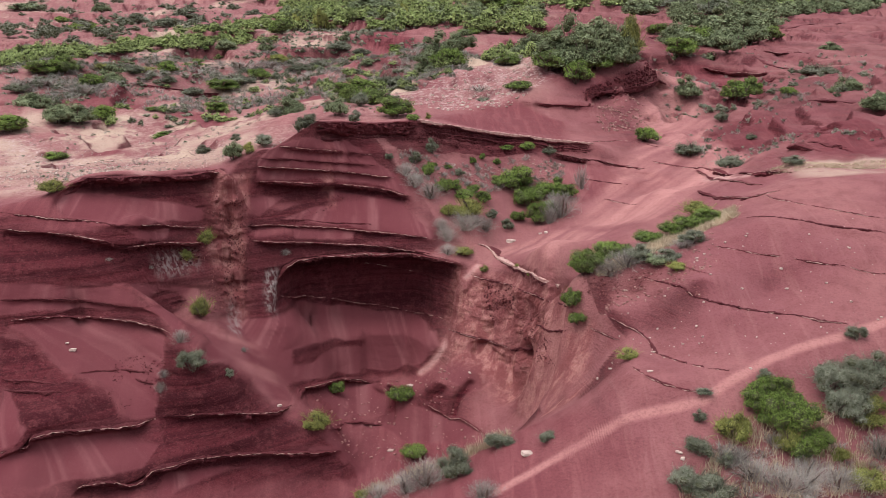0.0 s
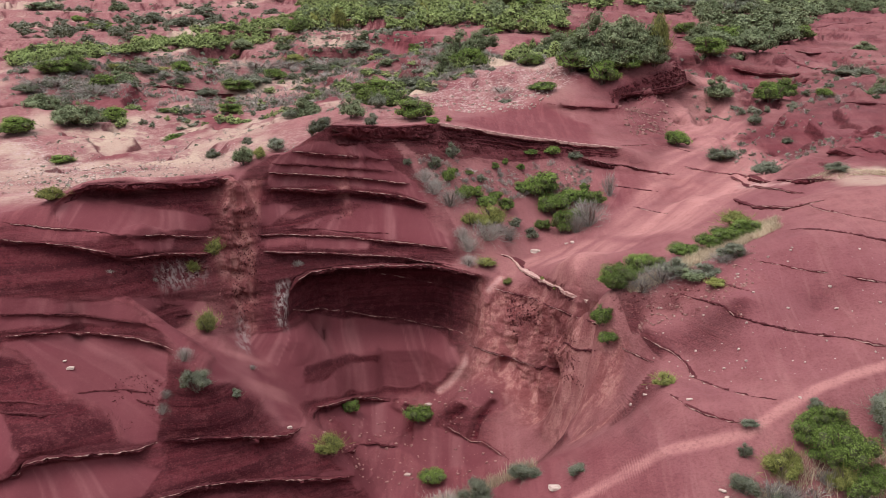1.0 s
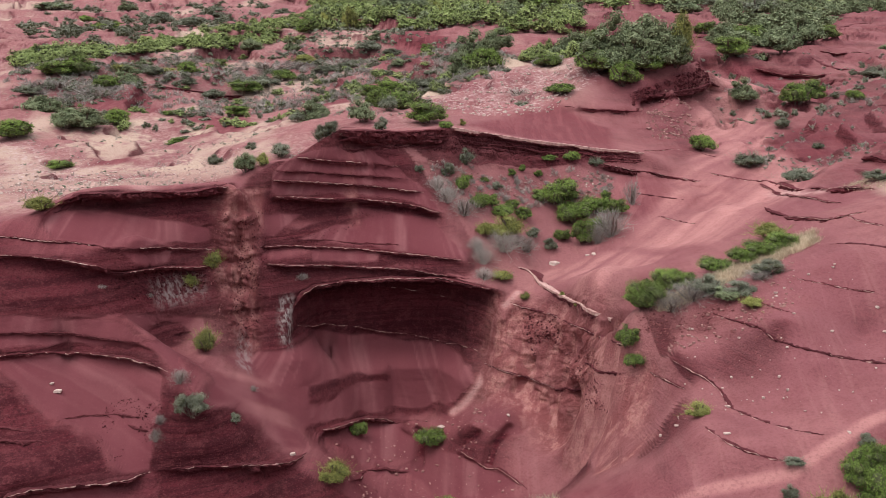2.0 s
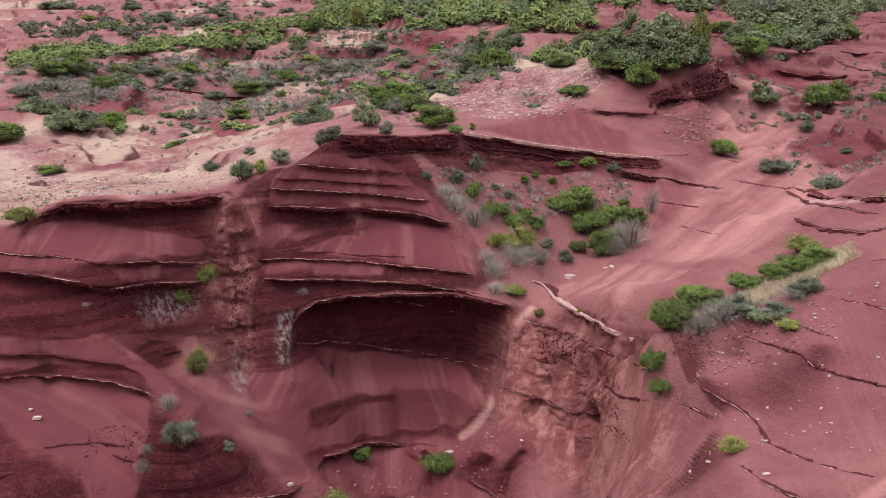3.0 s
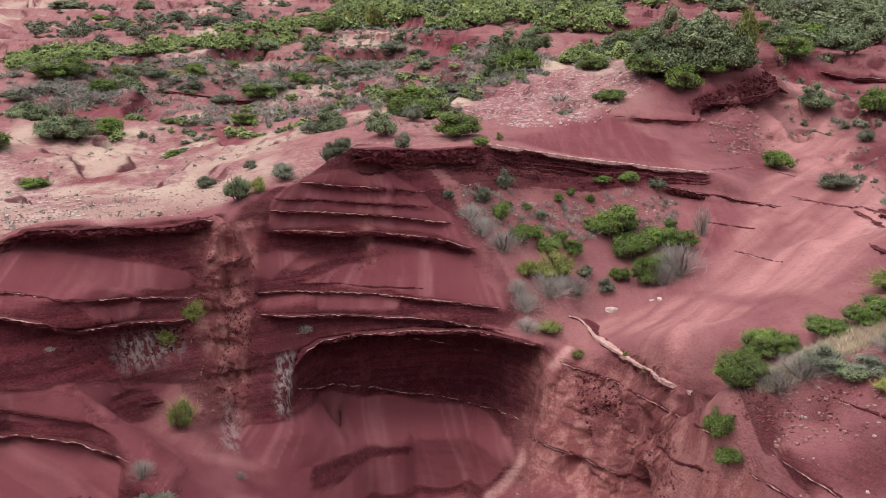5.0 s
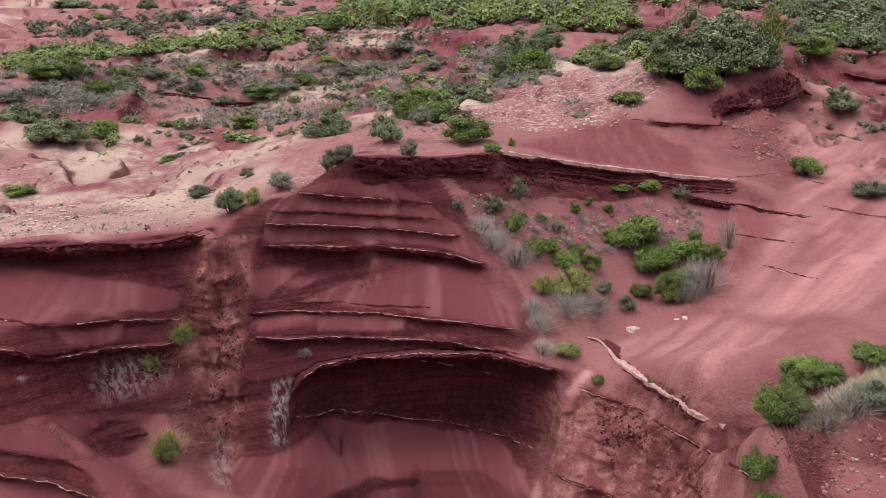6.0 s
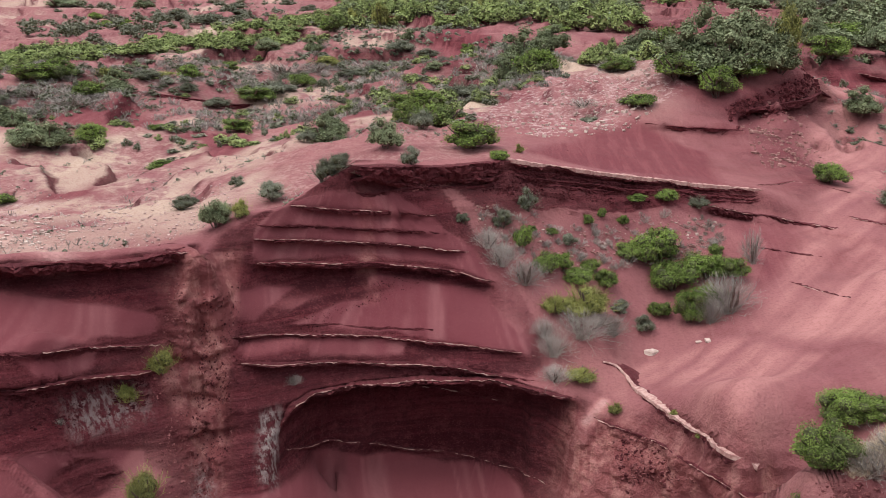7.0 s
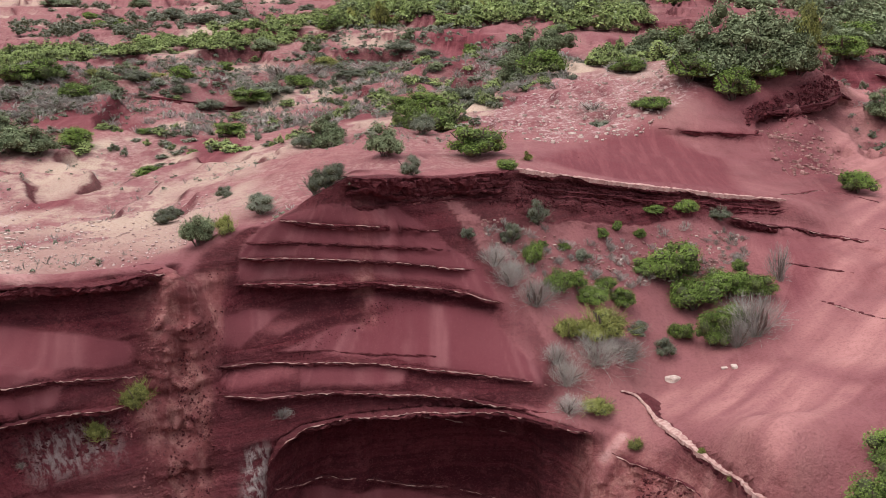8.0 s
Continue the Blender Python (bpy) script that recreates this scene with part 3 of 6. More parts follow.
bed(0.12, 0.14, 0.14, 0.00, [(-19.40, 41.88, 6.46), (-18.31, 42.22, 6.31), (-17.13, 42.34, 6.08)])  # shale 1
bed(0.12, 0.14, 0.14, 0.00, [(-19.27, 41.49, 6.14), (-17.94, 41.83, 6.01), (-16.75, 41.94, 5.84)])  # shale 2
bed(0.06, 0.06, 0.06, 0.20, [(-13.77, 49.03, 8.00), (-12.92, 49.60, 7.92)])  # track 1
bed(0.28, 0.20, 0.42, 0.60, [(-18.29, 38.91, 4.35), (-17.88, 39.51, 4.38), (-17.56, 39.89, 4.42), (-17.33, 39.83, 4.75), (-16.71, 40.26, 4.77), (-15.57, 41.08, 4.48), (-14.58, 41.78, 4.31), (-13.53, 42.47, 4.29), (-13.00, 42.81, 4.23)])  # low ledge
bed(0.26, 0.18, 0.36, 0.70, [(-12.64, 42.92, 4.32), (-11.68, 43.20, 4.31), (-10.47, 43.53, 4.24), (-9.37, 44.45, 3.89), (-8.26, 45.65, 3.43), (-7.46, 47.01, 3.20)])  # low ledge 2
bed(0.26, 0.18, 0.40, 0.55, [(-15.39, 39.22, 2.60), (-15.13, 39.38, 2.70), (-14.63, 39.68, 2.71), (-13.82, 40.49, 2.36), (-13.19, 40.87, 2.39), (-12.82, 40.94, 2.68), (-12.11, 41.50, 2.69), (-11.24, 42.06, 2.70), (-10.37, 42.68, 2.56), (-9.46, 43.22, 2.40), (-8.06, 44.11, 2.05), (-7.08, 44.64, 1.84), (-6.09, 45.22, 1.54), (-4.95, 45.99, 1.26)])  # bottom ledge
bed(0.26, 0.20, 0.30, 0.50, [(-7.40, 50.00, 2.92), (-6.87, 50.73, 2.93), (-6.24, 51.76, 2.77), (-5.46, 53.16, 2.41), (-4.56, 53.61, 2.21), (-3.62, 53.64, 1.97), (-3.08, 52.49, 1.94)])  # bowl arc
bed(0.20, 0.16, 0.25, 0.30, [(-5.56, 46.73, 2.00), (-5.35, 50.03, 0.98), (-4.36, 50.70, 0.86), (-3.15, 50.64, 0.66)])  # bowl arc 2
bed(0.09, 0.10, 0.10, 0.50, [(-1.01, 50.19, 2.12), (-0.27, 49.49, 1.99), (0.47, 48.98, 1.79), (0.90, 48.87, 1.84), (1.47, 48.37, 1.67), (2.15, 47.27, 1.53)])  # bowl seam
bed(0.10, 0.10, 0.16, 0.95, [(1.59, 54.81, 7.86), (2.49, 54.22, 7.78), (3.55, 53.06, 7.81), (4.26, 51.47, 7.88), (4.64, 50.29, 8.05), (5.44, 49.33, 7.97), (5.83, 47.02, 8.42), (6.11, 45.58, 8.71)])  # slab seam
bed(0.06, 0.06, 0.08, 0.85, [(0.31, 54.34, 4.84), (1.33, 52.94, 4.96), (2.21, 52.36, 4.86), (3.25, 51.24, 4.89), (3.67, 51.06, 4.75)])  # slab seam 2
bed(0.12, 0.12, 0.20, 0.00, [(3.57, 51.12, 4.67), (4.05, 50.62, 5.03), (4.33, 50.26, 5.01), (4.59, 49.85, 5.20)])  # crack 3
bed(0.12, 0.10, 0.20, 0.00, [(4.75, 49.87, 6.50), (5.04, 48.37, 6.89), (5.23, 47.67, 6.87), (5.64, 46.71, 7.20), (5.78, 45.48, 7.55)])  # crack 4
bed(0.08, 0.08, 0.10, 0.70, [(-8.92, 53.10, 7.16), (-7.48, 55.79, 6.31), (-6.27, 56.13, 6.15), (-5.07, 56.60, 5.76), (-3.58, 57.05, 5.46), (-2.05, 57.09, 5.15), (-0.78, 56.02, 5.24), (-0.04, 55.03, 5.25)])  # cave seam
bed(0.05, 0.05, 0.05, 0.40, [(-5.32, 56.85, 8.11), (-4.09, 57.26, 7.94), (-2.58, 57.33, 7.60), (-1.31, 57.17, 7.41)])  # cave seam up
bed(0.07, 0.06, 0.00, 0.96, [(6.80, 44.63, 7.95), (7.30, 43.66, 8.02), (7.80, 42.59, 8.02)])  # dome low
bed(0.09, 0.06, 0.00, 0.96, [(7.52, 38.20, 8.38), (7.66, 37.70, 8.39), (8.01, 37.04, 8.35), (8.57, 36.59, 8.24), (9.25, 36.23, 8.15), (9.84, 36.02, 8.07)])  # dome low white
bed(0.07, 0.05, 0.00, 0.96, [(7.38, 44.35, 8.71), (7.97, 43.26, 8.67), (8.56, 42.36, 8.54), (8.87, 41.39, 8.44), (8.90, 40.00, 8.33), (9.14, 39.26, 8.39), (9.71, 38.27, 8.49), (10.32, 37.57, 8.56), (11.01, 36.91, 8.65)])  # dome mid
bed(0.10, 0.10, 0.00, 0.30, [(9.48, 44.89, 10.23), (10.03, 43.85, 10.34), (10.53, 42.73, 10.44), (10.85, 41.79, 10.24), (11.38, 41.22, 10.23), (12.26, 40.90, 10.10), (13.39, 40.67, 9.94), (14.43, 40.24, 9.95), (15.37, 39.60, 9.90), (16.42, 39.32, 9.77)])  # dome ledge
bed(0.05, 0.05, 0.00, 0.60, [(12.53, 44.98, 11.69), (13.40, 44.44, 11.69), (14.30, 44.00, 11.58), (14.96, 43.70, 11.55)])  # dome up 1
bed(0.06, 0.06, 0.00, 0.30, [(15.45, 43.31, 11.54), (16.37, 42.73, 11.50), (17.40, 42.51, 11.41)])  # dome up 2
bed(0.06, 0.06, 0.00, 0.30, [(17.62, 42.45, 11.35), (18.19, 42.31, 11.23), (18.99, 42.12, 11.15)])  # dome up 3
bed(0.05, 0.05, 0.00, 0.60, [(10.83, 44.51, 10.96), (11.19, 43.58, 10.99), (11.69, 42.60, 11.00)])  # dome small
bed(0.16, 0.25, 0.30, 0.20, [(14.58, 47.77, 12.51), (15.17, 47.11, 12.72), (16.20, 46.20, 12.79), (17.25, 45.44, 12.70), (18.44, 45.15, 12.61), (19.37, 44.88, 12.51), (20.01, 44.74, 12.43)])  # dome band
bed(0.07, 0.07, 0.00, 0.96, [(16.50, 51.47, 12.99), (16.80, 49.73, 13.04), (17.39, 48.17, 13.09), (18.35, 47.09, 13.05), (19.44, 46.44, 12.93), (20.51, 46.01, 12.83)])  # dome top
bed(0.25, 0.30, 0.40, 0.94, [(16.93, 67.41, 11.93), (17.22, 64.83, 11.87), (17.38, 59.66, 12.41), (17.98, 56.21, 12.71)])  # valley edge
bed(0.10, 0.10, 0.14, 0.90, [(10.65, 71.57, 13.29), (13.14, 74.30, 12.95), (15.11, 73.72, 12.82), (15.62, 73.18, 12.72)])  # rim pale 2
bed(0.20, 0.20, 0.30, 0.40, [(14.40, 69.99, 12.14), (15.45, 69.39, 12.03), (17.09, 68.06, 11.95), (17.94, 65.55, 12.21)])  # valley ledge
bed(0.12, 0.26, 0.22, 1.00, [(2.04, 56.99, 9.09), (2.54, 57.09, 8.93), (2.89, 56.73, 8.71), (3.16, 55.49, 8.61), (3.73, 54.03, 8.65), (4.29, 52.01, 8.80), (4.77, 50.73, 8.91), (5.27, 49.83, 8.84), (5.84, 49.46, 8.61)])  # slab edge

bed(0.50, 0.50, 0.80, 0.30, [(33.09, 114.46, 17.08), (35.09, 114.75, 16.82), (36.41, 111.01, 16.62), (38.34, 107.72, 16.20), (38.05, 103.69, 16.42)])
bed(0.50, 0.50, 0.80, 0.50, [(35.97, 119.05, 18.16), (38.56, 119.89, 17.68), (42.09, 120.48, 17.21), (43.58, 115.65, 17.34)])
bed(0.30, 0.30, 0.40, 0.20, [(29.60, 82.69, 15.56), (31.00, 81.50, 15.43), (32.72, 79.06, 15.41)])
bed(0.50, 0.35, 0.90, 0.00, [(23.59, 68.35, 13.26), (23.97, 66.79, 13.68), (23.99, 64.23, 13.57)])
bed(0.50, 0.35, 0.90, 0.00, [(24.47, 65.07, 13.68), (25.79, 66.19, 13.79), (26.25, 65.43, 13.63)])
bed(0.30, 0.30, 0.40, 0.10, [(-23.16, 89.84, 13.86), (-21.50, 89.12, 13.73), (-18.19, 85.13, 13.82), (-17.38, 83.44, 13.52)])
bed(0.30, 0.25, 0.40, 0.20, [(-15.17, 88.48, 14.47), (-13.59, 89.47, 14.73), (-11.78, 94.89, 14.61), (-9.27, 90.92, 15.02)])
bed(0.40, 0.50, 0.70, 0.05, [(12.39, 84.71, 15.59), (13.81, 85.78, 15.88), (15.77, 87.49, 16.00), (17.55, 89.23, 16.12), (19.28, 91.69, 16.46), (20.16, 92.13, 15.93)])
bed(0.10, 0.10, 0.14, 0.10, [(8.82, 65.59, 11.64), (9.84, 65.62, 11.50), (11.21, 65.29, 11.34), (12.02, 65.10, 11.27)])
bed(0.06, 0.05, 0.08, 0.94, [(9.93, 63.05, 10.74), (10.75, 61.83, 10.74), (11.63, 60.06, 10.84)])
bed(0.12, 0.08, 0.10, 0.97, [(-12.91, 53.45, 14.08), (-12.42, 53.25, 13.95), (-11.86, 53.41, 13.87)])


def below(line, drop):
    return [(x, y, z - drop) for x, y, z in line]


for drop, out in ((0.32, 0.20), (0.60, 0.34), (0.90, 0.16)):
    bed(out, 0.22, 0.10, 0.0, below(BREAKS["buttress_rim"][3:7], drop))
for drop, out in ((0.30, 0.10), (0.55, 0.22), (0.85, 0.12)):
    bed(out, 0.20, 0.10, 0.0, below(BREAKS["buttress_rim"][6:11], drop))
bed(0.22, 0.20, 0.10, 0.0, below(BREAKS["left_rim"][2:], 0.34))

# ---- the cover of the slopes: what lies on them, by rings in elevation (x, z) between two depths, or in plan (x, y) ----
SCREE, SHALE, RUBBLE, COVER = [], [], [], []


def scree(apex, depths, ring):
    """Smooth mudstone wash that fans down from an apex (x, z)."""
    SCREE.append((apex, depths, ring))


def shale(depths, ring):
    """Bare dark beds."""
    SHALE.append((depths, ring))


def rubble(depths, ring):
    """Pinkish crumbled rock and dust."""
    RUBBLE.append((depths, ring))


def cover(kind, ring):
    """Straw, stones, pale dust or bare mounds, in plan."""
    COVER.append((kind, ring))

scree((-20.6, 9.4), (41.2, 47.0), [(-19.70, 8.20), (-17.95, 8.26), (-15.60, 7.89), (-13.19, 7.39), (-12.86, 6.47), (-13.13, 5.35), (-13.02, 4.35), (-13.85, 4.50), (-15.93, 5.90), (-17.76, 6.98), (-18.89, 7.77)])
scree((-18, 16), (43.0, 48.7), [(-20.35, 10.06), (-15.20, 9.24), (-13.90, 8.76), (-14.62, 8.32), (-17.96, 8.64), (-20.17, 8.75)])
scree((-14.2, 10.0), (44.3, 52.0), [(-15.01, 9.09), (-12.97, 8.37), (-12.20, 7.26), (-10.70, 6.61), (-9.17, 5.74), (-7.29, 3.30), (-7.59, 3.31), (-8.29, 3.66), (-10.29, 5.76), (-12.36, 7.67)])
scree((-6.5, 11.5), (48.9, 58.0), [(-10.58, 6.49), (-8.70, 6.47), (-2.77, 5.00), (-0.44, 4.74), (-0.13, 4.18), (-1.39, 3.05), (-2.70, 2.34), (-5.47, 2.63), (-7.29, 3.25), (-8.94, 5.02)])
scree((-5, 7), (48.8, 54.4), [(-6.74, 2.43), (-5.47, 2.17), (-3.57, 2.03), (-3.07, 1.71), (-3.17, 0.87), (-5.49, 1.25), (-6.22, 1.91)])
scree((-1, 7), (45.2, 52.5), [(-2.56, 1.26), (-1.01, 1.96), (0.47, 1.64), (1.60, 1.44), (0.46, 0.83), (-1.87, 0.35), (-4.58, 0.72), (-5.16, 1.57), (-4.04, 0.62)])
scree((-21, 9), (37.8, 42.7), [(-19.27, 6.14), (-17.42, 5.18), (-17.63, 4.68), (-18.38, 4.47)])
scree((-19, 8), (36.5, 43.0), [(-17.36, 4.37), (-14.59, 4.12), (-12.77, 3.36), (-13.06, 2.83), (-15.37, 2.92), (-16.78, 2.98), (-17.92, 3.42), (-18.34, 4.13)])
scree((-12, 6), (38.1, 46.2), [(-12.15, 2.26), (-9.46, 1.80), (-5.02, 0.15), (-3.88, -0.09), (-3.44, 2.09), (-12.34, 1.62)])
scree((-6.5, 19), (54.0, 60.0), [(-9.6, 14.8), (-8.0, 15.2), (-5.6, 14.9), (-4.2, 13.9), (-2.9, 12.75), (-1.9, 11.75), (-4.6, 12.45), (-6.5, 12.8), (-10.3, 13.2), (-10.2, 14.2)])
scree((-4.6, 16), (53.7, 59.6), [(-6.38, 12.19), (-2.63, 11.38), (-0.58, 9.82), (-0.58, 9.65), (-4.97, 10.34), (-8.90, 11.03), (-7.46, 11.39), (-6.53, 11.38)])
scree((-10, 16), (52.4, 57.6), [(-10.84, 12.45), (-8.90, 12.04), (-9.61, 11.62), (-9.98, 11.31), (-10.74, 11.57)])
scree((-6, 16), (53.2, 57.2), [(-8.19, 10.54), (-4.96, 10.12), (-5.18, 9.71), (-8.12, 10.11)])
scree((-15, 20), (46.9, 53.6), [(-18.92, 13.43), (-16.95, 13.19), (-14.60, 12.73), (-12.66, 12.10), (-12.62, 11.54), (-18.31, 12.56)])
scree((-14.5, 16), (47.2, 51.8), [(-15.43, 11.87), (-13.92, 11.39), (-13.93, 11.04), (-14.89, 11.26)])
scree((-15, 14), (44.3, 51.5), [(-17.67, 9.94), (-12.48, 8.36), (-12.37, 7.37), (-13.02, 7.93), (-13.87, 8.80), (-15.23, 9.24)])
scree((2, 8), (48.8, 53.8), [(2.03, 4.86), (3.48, 4.09), (3.17, 3.29), (1.95, 2.90), (0.48, 3.09), (0.18, 3.33), (1.42, 4.50)])
rubble((44.3, 51.8), [(5.11, 8.59), (5.84, 8.52), (5.88, 8.23), (5.70, 7.52), (4.88, 5.70), (4.59, 5.53), (4.59, 7.53)])
rubble((51.0, 55.1), [(1.34, 6.42), (2.46, 6.69), (2.23, 5.59), (1.55, 4.50), (0.63, 3.66), (0.65, 4.81)])
rubble((41.4, 48.6), [(5.86, 7.94), (6.94, 8.22), (6.54, 6.75), (5.46, 5.44), (4.59, 4.39), (4.91, 5.36)])
shale((50.0, 57.0), [(-8.0, 4.75), (-6.2, 4.55), (-4.3, 4.05), (-4.5, 3.7), (-6.0, 4.05), (-7.0, 3.8), (-7.9, 4.1)])
shale((43.9, 51.3), [(-20.84, 12.05), (-16.80, 11.22), (-13.92, 10.22), (-13.79, 9.11), (-16.30, 9.64), (-20.41, 10.28)])
shale((38.7, 45.0), [(-20.01, 7.97), (-19.08, 7.65), (-15.79, 5.67), (-14.13, 4.50), (-17.26, 4.92), (-19.28, 6.18)])
shale((41.8, 46.5), [(-12.85, 6.36), (-11.50, 5.92), (-10.16, 5.31), (-8.73, 3.87), (-12.65, 4.42)])
shale((40.6, 47.2), [(-12.73, 4.09), (-7.77, 3.19), (-5.22, 1.49), (-8.07, 2.14), (-11.49, 2.89), (-12.40, 3.11)])
shale((41.0, 47.0), [(-11.43, 2.40), (-5.07, 1.10), (-4.11, -0.08), (-6.04, 0.44), (-9.23, 1.73)])
# Cave wall below the lip: dark beds that also paint the overhang's shade.
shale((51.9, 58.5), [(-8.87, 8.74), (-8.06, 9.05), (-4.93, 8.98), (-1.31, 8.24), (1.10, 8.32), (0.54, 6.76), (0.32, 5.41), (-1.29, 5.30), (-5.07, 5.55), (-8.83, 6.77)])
shale((49.2, 56.1), [(1.59, 7.95), (3.55, 7.77), (4.56, 7.83), (4.25, 6.06), (3.28, 5.99), (2.67, 6.75), (1.33, 7.09)])
shale((53.6, 59.7), [(-10.63, 13.01), (-6.59, 12.43), (-1.87, 11.50), (-2.24, 11.30), (-6.62, 12.14), (-8.92, 12.14), (-10.51, 12.42)])
shale((53.4, 59.0), [(-9.55, 11.22), (-8.38, 11.60), (-5.62, 11.76), (-5.60, 11.56), (-7.45, 11.33), (-9.10, 10.96)])
shale((49.1, 54.4), [(-17.95, 14.00), (-12.40, 13.13), (-12.48, 12.29), (-14.64, 12.81), (-17.00, 13.27)])
rubble((49.6, 56.3), [(-12.04, 13.41), (-10.65, 13.51), (-10.58, 11.38), (-10.51, 9.00), (-10.57, 7.02), (-11.35, 7.61), (-12.28, 10.16), (-12.13, 11.74)])
rubble((43.5, 55.6), [(1.70, 7.72), (3.53, 7.72), (4.74, 7.91), (5.85, 8.43), (6.33, 8.65), (6.85, 7.98), (5.85, 6.50), (4.41, 4.48), (3.26, 4.22), (2.23, 4.35), (0.65, 4.26), (0.77, 6.02), (1.10, 7.32)])
scree((2.0, 7.0), (49.2, 53.3), [(-0.05, 3.16), (1.31, 3.89), (2.44, 4.30), (3.46, 4.28), (3.84, 3.46), (-0.06, 3.17)])
cover("straw", [(-29.0, 75.9), (-27.8, 81.2), (-28.1, 87.9), (-25.7, 90.0), (-21.9, 86.4), (-20.3, 81.9), (-24.7, 82.7), (-27.0, 76.1), (-30.2, 73.4)])
cover("straw", [(-22.1, 71.2), (-17.8, 69.9), (-13.2, 59.7), (-12.2, 55.6), (-15.1, 56.5), (-17.1, 57.0)])
cover("straw", [(-24.9, 111.9), (-19.9, 118.7), (-16.5, 112.9), (-19.6, 100.1)])
cover("straw", [(-26.4, 94.4), (-24.7, 95.8), (-23.7, 90.1), (-26.6, 93.1)])
cover("straw", [(-6.3, 99.4), (-2.3, 95.8), (-3.1, 88.3), (-4.4, 84.0)])
cover("straw", [(1.8, 107.8), (6.0, 114.7), (4.1, 97.2), (2.0, 100.4)])
cover("straw", [(-42.0, 146.6), (-37.5, 148.0), (-34.8, 140.2), (-36.8, 133.3)])
cover("straw", [(19.9, 57.3), (22.8, 61.0), (26.2, 59.6), (24.0, 54.3), (20.5, 53.0)])
cover("stones", [(-4.5, 80), (-3, 90), (2, 97), (8, 93), (10, 87), (7, 83), (2, 78)])
cover("stones", [(-33.2, 75.9), (-31.1, 75.8), (-28.1, 71.3), (-24.5, 70.0), (-21.3, 58.9), (-27.8, 62.9)])
cover("stones", [(-1.5, 80.3), (0.3, 87.2), (3.6, 85.3), (5.2, 81.4), (2.0, 77.5), (-1.0, 74.2)])
cover("white", [(-23.0, 51.9), (-21.5, 52.5), (-19.9, 56.6), (-15.5, 51.4), (-15.5, 51.6), (-20.9, 58.6), (-22.1, 54.1)])
cover("bare", [(-33.5, 95.6), (-31.1, 98.0), (-27.6, 95.0), (-29.7, 88.5), (-33.7, 90.0)])
cover("bare", [(-23.2, 90.0), (-19.1, 89.5), (-17.1, 82.0), (-19.7, 77.7), (-24.5, 87.2)])
cover("bare", [(-25.3, 72.4), (-24.8, 77.1), (-22.5, 71.0), (-24.9, 70.0)])
cover("bare", [(-17.4, 99.9), (-12.8, 103.7), (-9.5, 91.0), (-14.0, 89.0)])
cover("bare", [(-3.4, 95.0), (-1.3, 96.5), (0.3, 89.5), (-3.1, 88.1)])
cover("bare", [(-0.5, 69.5), (2.9, 77.8), (5.2, 80.7), (9.4, 78.2), (8.3, 68.9), (4.3, 67.0)])
cover("bare", [(-10.0, 136.1), (-6.5, 140.7), (-3.0, 126.8), (-5.8, 111.3), (-10.0, 110.5)])
cover("dust", [(12.7, 64.8), (14.3, 67.4), (16.0, 64.8), (14.3, 59.3), (11.8, 56.8), (11.1, 59.8)])
cover("dust", [(17.8, 80.5), (22.1, 83.2), (20.1, 77.1), (15.2, 68.0), (12.3, 64.8), (9.6, 61.0), (8.8, 60.3), (12.2, 68.4)])
cover("white", [(17.3, 65.3), (18.1, 64.8), (18.5, 60.2), (17.9, 61.6)])
cover("bare", [(18.0, 75.7), (23.6, 82.1), (26.5, 79.9), (25.0, 72.5), (22.3, 72.8), (18.6, 71.0)])
cover("bare", [(25.2, 73.3), (29.3, 73.5), (31.3, 71.7), (26.7, 60.7), (23.4, 62.7)])
cover("bare", [(25.8, 112.9), (31.1, 111.4), (30.4, 106.5), (21.7, 92.0)])
cover("dust", [(2.68, 57.30), (3.76, 55.54), (4.76, 50.67), (5.84, 49.49), (6.41, 49.93), (6.63, 50.87), (9.05, 54.18), (7.15, 59.13), (4.11, 59.17)])
cover("dust", [(10.81, 60.93), (14.03, 64.19), (15.22, 61.15), (14.63, 57.79), (11.29, 54.32), (10.57, 57.69)])
CAP_STREAK = [(-6.67, 58.55, 15.06), (-6.63, 58.07, 13.99), (-6.53, 57.50, 12.57), (-6.41, 57.01, 11.46)]
NOTCH = [(-11.90, 54.47, 13.74), (-11.40, 52.80, 12.58), (-11.32, 52.69, 11.21), (-11.02, 52.52, 10.33), (-10.68, 52.18, 9.02), (-10.51, 52.05, 8.12)]
RIB_STREAK = [(1.96, 55.32, 8.25), (1.35, 54.71, 7.76), (0.76, 54.73, 7.24), (0.54, 54.79, 6.08), (0.32, 54.45, 4.93), (0.07, 53.43, 4.09), (-0.74, 53.13, 3.06), (-1.21, 53.02, 2.77)]
CRACK_1 = [(2.49, 52.68, 5.46), (2.26, 52.46, 5.06), (2.00, 52.46, 4.61), (1.77, 52.31, 4.18)]
CRACK_2 = [(4.34, 50.22, 5.24), (4.42, 50.03, 4.77), (4.44, 49.76, 4.44), (4.48, 49.49, 4.15)]
BOWL_CRACK_1 = [(-0.86, 50.25, 2.32), (-0.48, 50.18, 2.60), (-0.12, 50.18, 2.82)]
BOWL_CRACK_2 = [(0.47, 49.09, 1.90), (0.65, 49.51, 2.39), (0.83, 49.74, 2.68), (1.51, 50.10, 3.10)]
BOWL_CRACK_3 = [(-2.92, 52.47, 1.95), (-2.83, 51.69, 1.43), (-2.91, 50.83, 0.80)]
